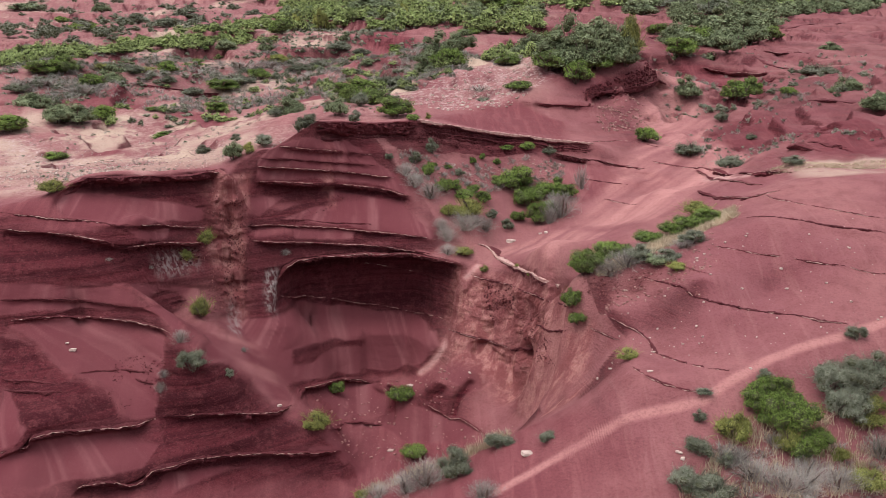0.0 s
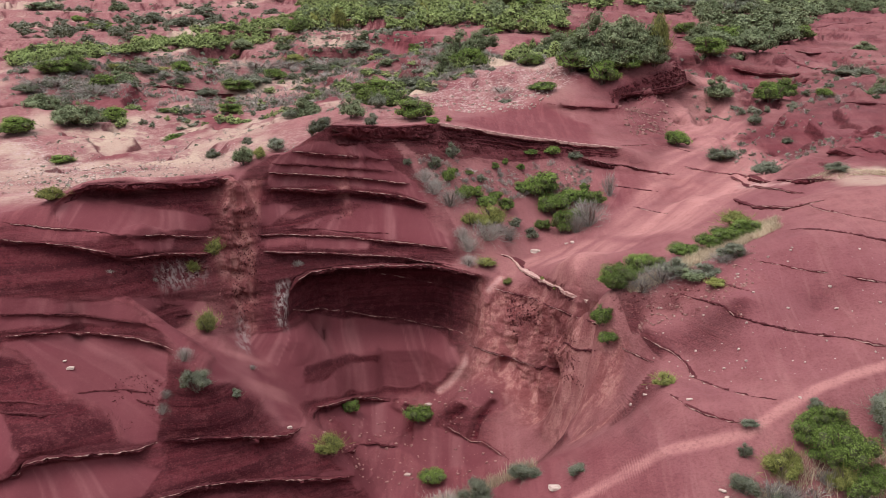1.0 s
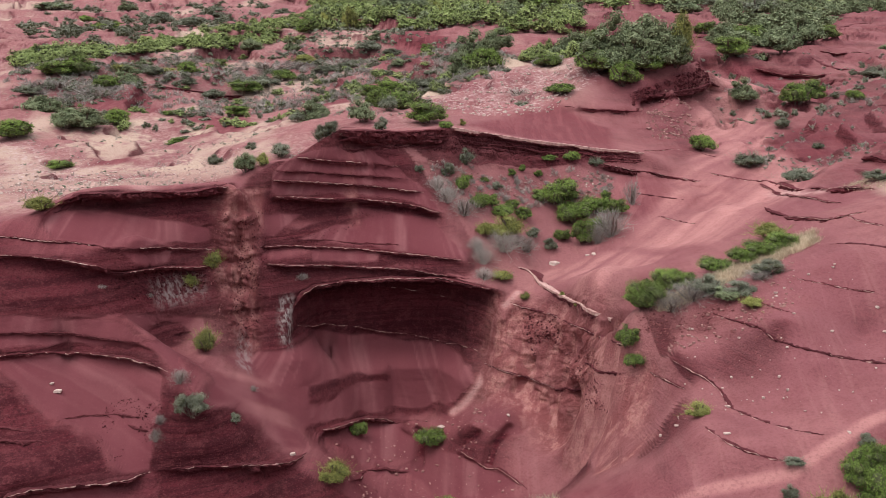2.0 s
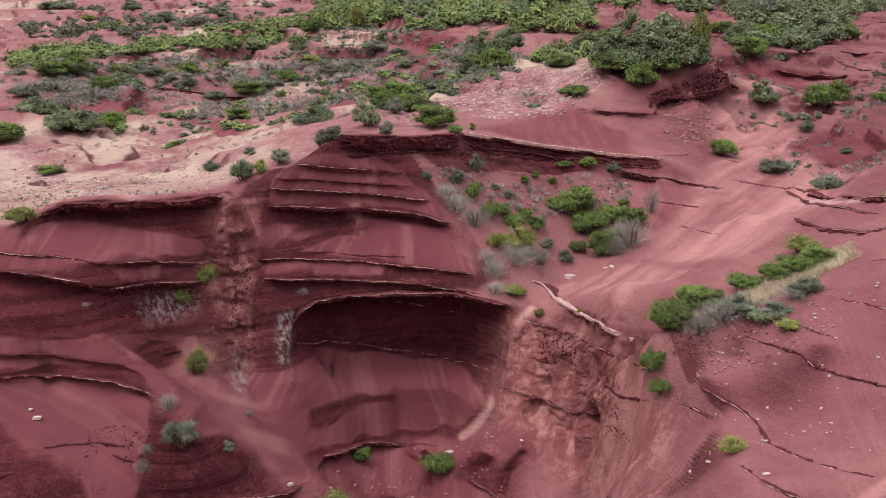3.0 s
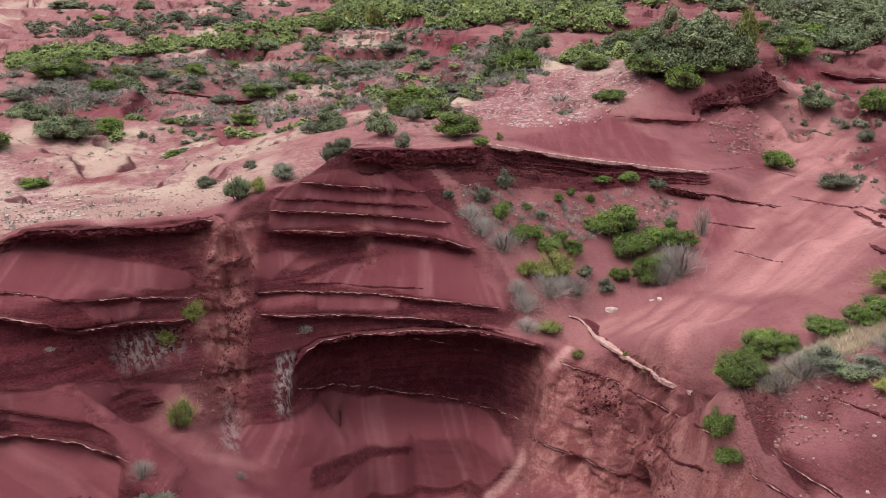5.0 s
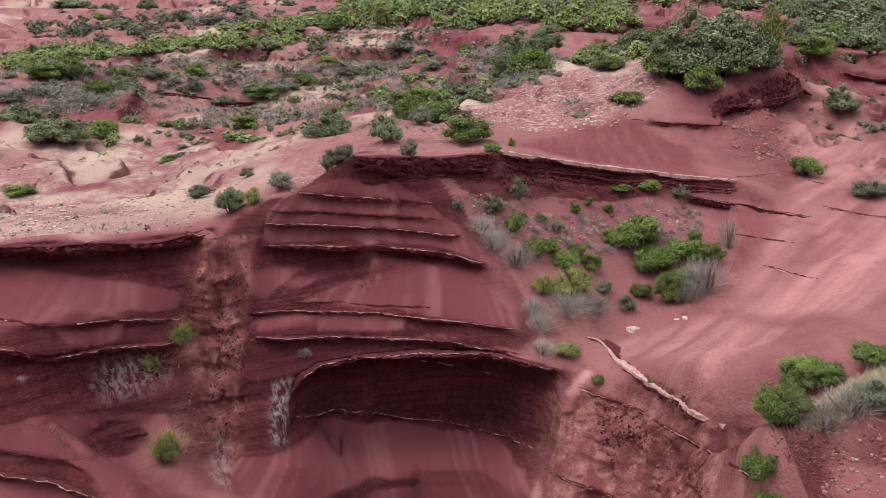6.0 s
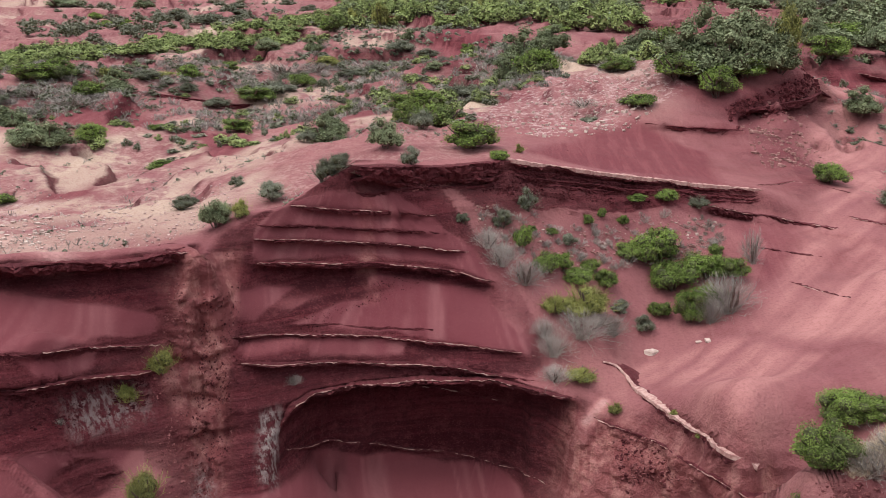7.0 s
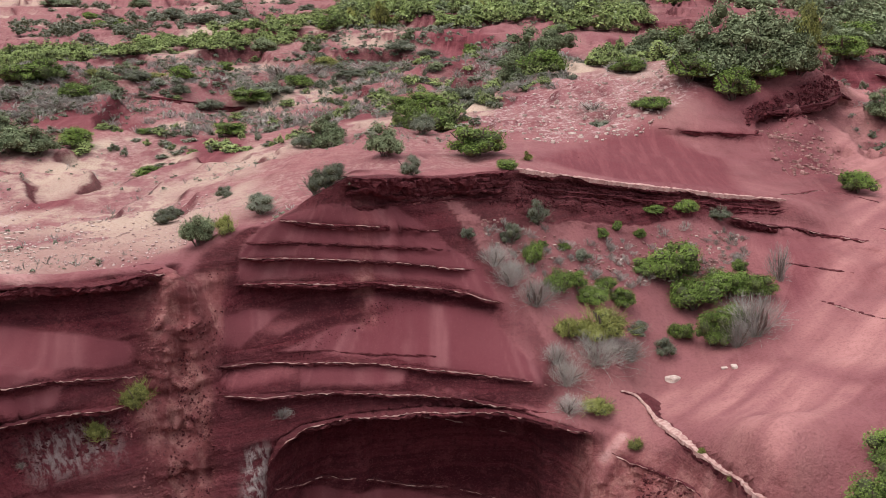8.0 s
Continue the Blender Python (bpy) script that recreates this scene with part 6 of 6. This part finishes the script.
GREEN_1 = ([(-48, 111), (-41, 109), (-38, 119), (-34, 126), (-28, 132), (-21, 138)], [(-51, 118), (-46, 123), (-42, 130), (-38, 142), (-32, 151), (-28, 182)])
GREEN_2 = ([(-22, 144), (-14, 143), (-6, 139), (1, 138), (13, 138)], [(-34, 220), (-23, 228), (-10, 225), (2, 234), (21, 232)])
GREEN_3 = ([(4, 104), (7, 100), (10, 91), (13, 91), (16, 93)], [(5, 114), (9, 114), (13, 112), (17, 112), (21, 112)])
DARK_1 = ([(26, 115), (31, 118), (38, 127), (67, 198), (88, 208)], [(52, 237), (63, 245), (72, 244), (82, 244), (100, 236)])
GREY_1 = ([(-38, 88), (-33, 94), (-28, 105), (-21, 116), (-11, 109)], [(-46, 108), (-37, 106), (-32, 122), (-24, 129), (-13, 128)])
GREY_2 = ([(-14, 96), (-9, 99), (-3, 93), (1, 93)], [(-18, 123), (-11, 119), (-4, 114), (1, 112)])
FAR_LEFT = ([(-63, 146), (-47, 134), (-39, 147), (-33, 159)], [(-92, 217), (-76, 220), (-58, 222), (-41, 224)])
RIGHT = ([(19, 84), (27, 86), (33, 83)], [(25, 111), (34, 110), (48, 112)])
PLATEAU = ([(-34, 86), (-24, 84), (-14, 82), (-4, 78)], [(-38, 112), (-26, 114), (-14, 112), (-2, 98)])
HERBS = ([(-2.1, 59.6), (0.5, 60.3), (4.2, 63.6), (7.9, 65.1)], [(-2.8, 61), (0.6, 62.6), (4.3, 65.9), (8.2, 67.4)])
BANK = ([(8.4, 32.0), (12.1, 31.6), (15.4, 32.0)], [(10.6, 34.4), (12.9, 35.0), (16.3, 35.2)])
SKYLINE = ([(40, 225), (80, 228), (120, 225), (170, 215)], [(40, 300), (90, 310), (150, 300), (220, 280)])
SKY_2 = ([(-50, 222), (-10, 226), (30, 228), (80, 226)], [(-60, 300), (-10, 315), (40, 315), (100, 300)])
belt("green_scrub", "thick green mastic scrub across the hillside", "mastic", *GREEN_1, 280, (1.6, 3.2), (0.9, 1.7), 240, 0.17)
belt("green_scrub", "thick green scrub on the upper slope", "mastic", *GREEN_2, 520, (2.0, 4.2), (1.3, 2.4), 200, 0.18)
belt("green_scrub", "green scrub round the foot of the oaks", "mastic", *GREEN_3, 100, (1.2, 2.8), (0.9, 1.7), 300, 0.15)
belt("green_scrub", "green scrub on the skyline", "mastic", *SKY_2, 420, (4, 8), (1.8, 3.4), 110, 0.2)
belt("dark_woodland", "dark evergreen wood on the far slope", "dark_oak", *DARK_1, 210, (2.4, 4.6), (1.5, 3.0), 200, 0.18)
belt("dark_woodland", "dark evergreen bushes among the green scrub", "dark_oak", *GREEN_2, 40, (2.4, 5.0), (1.6, 3.0), 200, 0.18)
belt("dark_woodland", "dark evergreen wood along the skyline", "dark_oak", *SKYLINE, 330, (4, 9), (2.5, 4.5), 120, 0.2)
belt("grey_heath", "low grey-green heath on the stony slope", "grey_green", *GREY_1, 200, (0.6, 1.8), (0.4, 0.9), 160, 0.18)
belt("grey_heath", "low grey-green heath between the mounds", "grey_green", *GREY_2, 90, (0.6, 1.8), (0.4, 1.0), 160, 0.18)
belt("grey_heath", "scattered grey-green bushes on the far hillside", "grey_green", *FAR_LEFT, 120, (1.2, 3.6), (0.8, 2.0), 160, 0.18)
belt("grey_heath", "sparse grey-green bushes on the red hill", "grey_green", *RIGHT, 44, (0.5, 1.6), (0.4, 1.0), 200, 0.17)
belt("dry_herbs", "dry brush and herbs along the valley floor", "dry", *RIGHT, 50, (0.4, 1.4), (0.3, 0.6), 0, 0)
belt("grey_heath", "small grey-green plants between the red mounds", "grey_green", *PLATEAU, 150, (0.4, 1.5), (0.3, 0.8), 140, 0.18)
belt("green_scrub", "small green bushes between the red mounds", "mastic", *PLATEAU, 60, (0.5, 1.8), (0.4, 1.0), 160, 0.18)
belt("green_scrub", "green bushes along the foot of the wooded slope", "mastic", *GREY_2, 60, (0.8, 2.4), (0.5, 1.3), 180, 0.17)
belt("dry_heath", "dry grey brush on the straw-covered hill", "dry", *GREY_2, 130, (0.5, 1.6), (0.3, 0.7), 0, 0)
belt("dry_heath", "dry grey brush on the stony slope", "dry", *GREY_1, 160, (0.7, 2.0), (0.4, 0.8), 0, 0)
belt("dry_herbs", "small dry grey plants on the red scree", "dry", *HERBS, 130, (0.25, 0.8), (0.2, 0.5), 0, 0)
belt("dry_herbs", "dry grey brush between the shrubs on the bank", "dry", *BANK, 24, (0.5, 1.3), (0.3, 0.7), 0, 0)


def tufts(name, label, kind, near, far, count, wide):
    """Small herbs and seedlings in patches, as one mesh."""
    r = np.random.default_rng(count + 29)
    models = [twig_quads(300 + k, 9, 0.028, joints=2) if kind == "dry" else crown_quads(300 + k, 22, 0.30, 0.5, 4)[0] for k in range(5)]
    places = belt_places(near, far, 3 * count, r)
    patchy = fbm(places[:, 0] * 0.25, places[:, 1] * 0.2, 0 * places[:, 0], 3, 140)
    out = []
    for x, y in places[patchy > 0.0][:count]:
        w, a = wide[0] + (wide[1] - wide[0]) * r.random() ** 2, r.uniform(0, 6.28)
        v, c, s = models[r.integers(0, 5)] * (w, w, 0.8 * w), np.cos(a), np.sin(a)
        out.append(np.stack([c * v[:, 0] - s * v[:, 1] + x, s * v[:, 0] + c * v[:, 1] + y, v[:, 2] + on_ground(x, y) - 0.02], 1))
    ob = new(name, quad_mesh(name, np.concatenate(out), LEAF[kind]))
    return tagged(ob, label, "herbs", kind="stuff")


NEAR_PLATEAU = ([(-22, 53), (-16, 55), (-11, 58), (-7, 62)], [(-36, 86), (-24, 86), (-12, 84), (-3, 82)])
UPPER_SLOPE = ([(-40, 88), (-26, 90), (-12, 90), (0, 93), (7, 93)], [(-50, 122), (-28, 124), (-12, 124), (0, 116), (8, 104)])
FAR_SLOPE = ([(-48, 112), (-28, 118), (-10, 118), (2, 116)], [(-80, 215), (-44, 215), (-14, 150), (4, 140)])
EAST_HILLS = ([(17, 70), (24, 68), (32, 66)], [(22, 118), (36, 118), (56, 118)])
tufts("herbs", "tiny dry grey herbs over the stony plateau", "dry", *NEAR_PLATEAU, 260, (0.15, 0.6))
tufts("herbs", "tiny green herbs over the stony plateau", "grey_green", *NEAR_PLATEAU, 240, (0.12, 0.5))
tufts("herbs", "dry grey herbs thick on the red hillside", "dry", *UPPER_SLOPE, 3000, (0.3, 1.0))
tufts("herbs", "grey-green herbs thick on the red hillside", "grey_green", *UPPER_SLOPE, 2200, (0.2, 0.9))
tufts("herbs", "grey-green herbs on the far hillside", "grey_green", *FAR_SLOPE, 1500, (0.4, 1.5))
tufts("herbs", "sparse grey-green herbs on the red hills", "grey_green", *EAST_HILLS, 500, (0.2, 0.8))
tufts("herbs", "sparse dry herbs on the red hills", "dry", *EAST_HILLS, 500, (0.2, 0.8))


# ---- stones, slabs and grass ----
def rock_corners(r, squash=0.6):
    """A worn block: a cube with cut, shifted corners."""
    v = np.array([(sx, sy, sz) for sx in (-1, 1) for sy in (-1, 1) for sz in (-1, 1)], float) * 0.5
    v = v * r.uniform(0.65, 1.0, (8, 1)) + r.normal(size=(8, 3)) * 0.07
    v[:, 2] = (v[:, 2] + 0.35) * squash
    return v


CUBE = [(0, 1, 3, 2), (4, 6, 7, 5), (0, 4, 5, 1), (2, 3, 7, 6), (0, 2, 6, 4), (1, 5, 7, 3)]


def rock_mesh(name, seed, material, squash=0.6):
    """A single stone with chipped edges."""
    r = np.random.default_rng(seed)
    bm = bmesh.new()
    vs = [bm.verts.new(p) for p in rock_corners(r, squash)]
    for f in CUBE:
        bm.faces.new([vs[k] for k in f])
    bmesh.ops.bevel(bm, geom=bm.edges[:], offset=0.09, segments=1, affect="EDGES")
    for v in bm.verts:
        v.co += Vector(r.normal(size=3) * 0.025)
    me = bpy.data.meshes.new(name)
    bm.to_mesh(me)
    bm.free()
    me.materials.append(material)
    return me


WHITE_STONES = [(-17.0, 44.2, 0.35), (-17.3, 44.4, 0.22), (3.3, 36.6, 0.5), (1.4, 50.6, 0.25), (-8.0, 46.3, 0.3), (-1.8, 52.4, 0.4), (4.1, 59.0, 0.6), (8.5, 33.9, 0.3),
                (8.6, 33.7, 0.25), (-2.7, 48.4, 0.35), (6.6, 40.7, 0.22), (7.0, 39.9, 0.25), (6.1, 58.8, 0.35), (5.8, 58.9, 0.25), (11.9, 37.1, 0.2), (8.1, 37.4, 0.25)]
rocks = [rock_mesh("stone", k, PALE_STONE) for k in range(4)]
for k, (x, y, size) in enumerate(WHITE_STONES):
    ob = new("stone", rocks[k % 4])
    ob.matrix_world = Matrix.Translation((x, y, on_ground(x, y) - 0.03)) @ Matrix.Rotation(k * 1.7, 4, "Z") @ Matrix.Diagonal((1.0 * size, 0.7 * size, 0.6 * size, 1))
    tagged(ob, "large pale grey limestone boulder on the red slab" if size > 0.5 else "small whitish stone on the red slope", "stone", "pale stones")


def scatter_stones(name, label, material, near, far, count, size):
    """Gravel and stones too many to count, as one mesh of small blocks."""
    r = np.random.default_rng(count)
    kinds = [rock_corners(r) for _ in range(6)]
    quads = []
    for x, y in belt_places(near, far, count, r):
        s, a = size[0] + (size[1] - size[0]) * r.random() ** 3, r.uniform(0, 6.28)
        v = kinds[r.integers(0, 6)] * s * r.uniform(0.7, 1.3, 3)
        v = np.stack([np.cos(a) * v[:, 0] - np.sin(a) * v[:, 1] + x, np.sin(a) * v[:, 0] + np.cos(a) * v[:, 1] + y, v[:, 2] + on_ground(x, y)], 1)
        quads += [v[list(f)] for f in CUBE]
    ob = new(name, quad_mesh(name, np.concatenate(quads), material))
    return tagged(ob, label, "stones", kind="stuff")


scatter_stones("pebbles", "pinkish stones strewn over the plateau", PALE_PINK, [(-24, 53), (-16, 54), (-11, 57)], [(-36, 80), (-26, 72), (-14, 66)], 2600, (0.02, 0.12))
scatter_stones("pebbles", "whitish stones strewn over the red slope", PALE_STONE, [(-25, 55), (-21, 55), (-17.5, 56)], [(-28, 66), (-23, 66), (-18, 65)], 700, (0.03, 0.2))
scatter_stones("pebbles", "pale rubble on the stony hilltop", PALE_STONE, [(-4, 74), (2, 76), (7, 82)], [(-4, 92), (3, 92), (9, 92)], 900, (0.04, 0.26))
scatter_stones("pebbles", "reddish stones on the scree", RED_STONE, [(-2.4, 59.6), (0.5, 60.3), (4.2, 63.6), (7.9, 65.1)], [(-2.8, 61), (0.6, 62.6), (4.3, 65.9), (8.2, 67.4)], 900, (0.02, 0.14))
scatter_stones("pebbles", "small whitish stones on the basin scree", PALE_STONE, [(-2.4, 59.6), (0.5, 60.3), (4.2, 63.6), (7.9, 65.1)], [(-2.8, 61), (0.6, 62.6), (4.3, 65.9), (8.2, 67.4)], 240, (0.03, 0.16))
scatter_stones("pebbles", "small pale stones scattered over the red dome", PALE_STONE, [(7, 40), (12, 38), (18, 39.5)], [(8, 45), (13, 46), (20, 47)], 160, (0.02, 0.12))
scatter_stones("pebbles", "reddish stones below the crumbling bank", RED_STONE, [(7.4, 44.4), (9, 43.4), (12, 43)], [(8, 46.4), (10, 46), (13, 47)], 360, (0.02, 0.14))
scatter_stones("pebbles", "small stones on the floor of the gully", RED_STONE, [(-7, 45.8), (-3, 47.2), (2, 47.5)], [(-6.5, 52), (-2, 53.5), (2, 52)], 420, (0.02, 0.14))
scatter_stones("pebbles", "stones below the red bluff", RED_STONE, [(12, 76), (16, 78)], [(12, 84), (18, 90)], 420, (0.05, 0.28))


def crumbled(label, material, ring, count, size, start=30.0, squash=0.7):
    """Broken rock that clings to a steep face, inside a ring of (x, z), as one mesh of small blocks."""
    r = np.random.default_rng(count + 11)
    ring = np.array(ring, float)
    kinds = [rock_corners(r, 1.0) for _ in range(8)]
    p = r.uniform(ring.min(0), ring.max(0), (6 * count, 2))
    p = p[within(p[:, 0], p[:, 1], ring)]
    thin = fbm(p[:, 0] * 1.3, 0 * p[:, 0], p[:, 1] * 1.3, 3, 63)
    quads = []
    for x, z in p[thin > -0.07][:count]:
        hit = GROUND_TREE.ray_cast(Vector((x, start, z)), Vector((0, 1, 0)))[0]
        if hit is None:
            continue
        s = size[0] + (size[1] - size[0]) * r.random() ** 4
        turn = Matrix.Rotation(r.uniform(0, 6.28), 3, "Z") @ Matrix.Rotation(r.normal() * 0.45, 3, "X") @ Matrix.Rotation(r.normal() * 0.45, 3, "Y")
        v = kinds[r.integers(0, 8)] * s * r.uniform((0.7, 0.7, 0.5 * squash), (1.6, 1.2, 1.3 * squash)) @ np.array(turn)
        v = v - v.mean(0) + np.array(hit) + (0, 0.12 * s, 0)
        quads += [v[list(f)] for f in CUBE]
    ob = new("rubble", quad_mesh("rubble", np.concatenate(quads), material))
    return tagged(ob, label, "rubble", kind="stuff")


crumbled("crumbly pinkish broken rock in the cleft", CRUMBLED, [(-12.4, 13.2), (-11.0, 13.4), (-10.5, 11), (-10.4, 8), (-10.9, 6.6), (-12.0, 7.0), (-12.6, 9)], 2200, (0.015, 0.08), 30, 1.2)
crumbled("dark broken rock in the cleft", DARK_STONE, [(-11.4, 13.6), (-10.6, 13.4), (-10.2, 11), (-10.2, 8), (-10.9, 6.6), (-11.5, 8.4)], 700, (0.015, 0.08), 30, 1.2)
crumbled("dark crumbly rock under the basin rim", DARK_STONE, [(-3.6, 15.7), (1.2, 15.0), (4, 14.3), (7.5, 13.7), (7.5, 13.1), (4, 13.2), (1.2, 13.8), (-2.8, 14.6)], 2000, (0.03, 0.16), 30, 0.4)
crumbled("crumbling layered cap rock", CRUMBLED, [(-6.8, 15.9), (-4.8, 15.7), (-2.6, 15.6), (-2.6, 15.0), (-4.6, 14.9), (-6.2, 15.0)], 900, (0.03, 0.17), 30, 0.5)
crumbled("broken layers below the slab edge", CRUMBLED, [(2.0, 8.0), (3.6, 7.7), (5.2, 7.2), (5.6, 5.6), (4.2, 4.8), (2.6, 5.6)], 1100, (0.02, 0.14), 46)
crumbled("dark broken layers below the slab edge", DARK_STONE, [(2.2, 7.6), (3.2, 7.4), (4.4, 6.6), (3.4, 5.4), (2.4, 6.0)], 260, (0.02, 0.14), 46)
crumbled("dark flaking shale under the shelf", DARK_STONE, [(-16, 10.9), (-14.4, 10.7), (-12.6, 10.4), (-12.6, 9.3), (-14, 9.5), (-16, 10.0)], 1300, (0.02, 0.12), 30, 0.5)
crumbled("dark flaking shale across the buttress", DARK_STONE, [(-9.4, 10.8), (-7.6, 11.6), (-5.6, 12.0), (-4.2, 11.9), (-5.0, 11.5), (-7.0, 11.1), (-8.6, 10.5)], 900, (0.012, 0.06), 30, 0.5)
crumbled("dark flaking beds on the spur", DARK_STONE, [(-15.2, 6.4), (-12.5, 6.8), (-10.8, 5.6), (-11.5, 4.6), (-15, 4.9)], 900, (0.015, 0.09), 30, 0.5)
crumbled("broken rock of the red bluff", DARK_STONE, [(11.6, 16.0), (14, 16.7), (19, 17.8), (19, 16.2), (14, 15.2), (11.6, 14.9)], 1200, (0.05, 0.3), 60)
crumbled("crumbling layers on the dome's cut bank", CRUMBLED, [(6.4, 9.9), (8.6, 10.3), (11, 11.0), (11, 10.3), (8.6, 9.5), (6.6, 8.8)], 700, (0.02, 0.13))


def grass(name, label, near, far, count, tall):
    """Dry grass in tufts, as one mesh."""
    r = np.random.default_rng(count + 3)
    out = []
    for x, y in belt_places(near, far, count, r):
        z, n = on_ground(x, y), 16
        foot = np.stack([x + r.normal(size=n) * 0.12, y + r.normal(size=n) * 0.12, np.full(n, z - 0.02)], 1)
        tip = foot + np.stack([r.normal(size=n) * 0.12, r.normal(size=n) * 0.12, r.uniform(*tall, n)], 1)
        a = r.uniform(0, 6.28, n)
        side = np.stack([np.cos(a), np.sin(a), 0 * a], 1) * 0.011
        out.append(np.stack([foot - side, foot + side, tip + 0.3 * side, tip - 0.3 * side], 1).reshape(-1, 3))
    ob = new(name, quad_mesh(name, np.concatenate(out), STRAW))
    return tagged(ob, label, "grass", kind="stuff")


grass("dry_grass", "straw-coloured grass along the dome crest", [(7.2, 45.8), (9.4, 46.4), (12.0, 47.4), (14.5, 49.2)], [(8.0, 48), (10.2, 48.8), (12.8, 50), (15, 51)], 1000, (0.08, 0.28))
grass("dry_grass", "dry grass between the bushes on the bank", [(8.4, 32.2), (12.1, 32.2), (16, 33)], [(10.6, 34.6), (12.9, 35.2), (16.3, 36)], 220, (0.2, 0.5))
grass("dry_grass", "dry grass at the brow of the bank", [(-3.4, 39.6), (0.8, 39), (2.8, 38.8)], [(-3.0, 40.4), (1, 40), (3, 39.8)], 120, (0.2, 0.5))
grass("dry_grass", "pale dry grass behind the dome", [(19, 57), (24, 56.5), (29, 56)], [(19.5, 60), (24, 60), (29, 59)], 420, (0.06, 0.16))
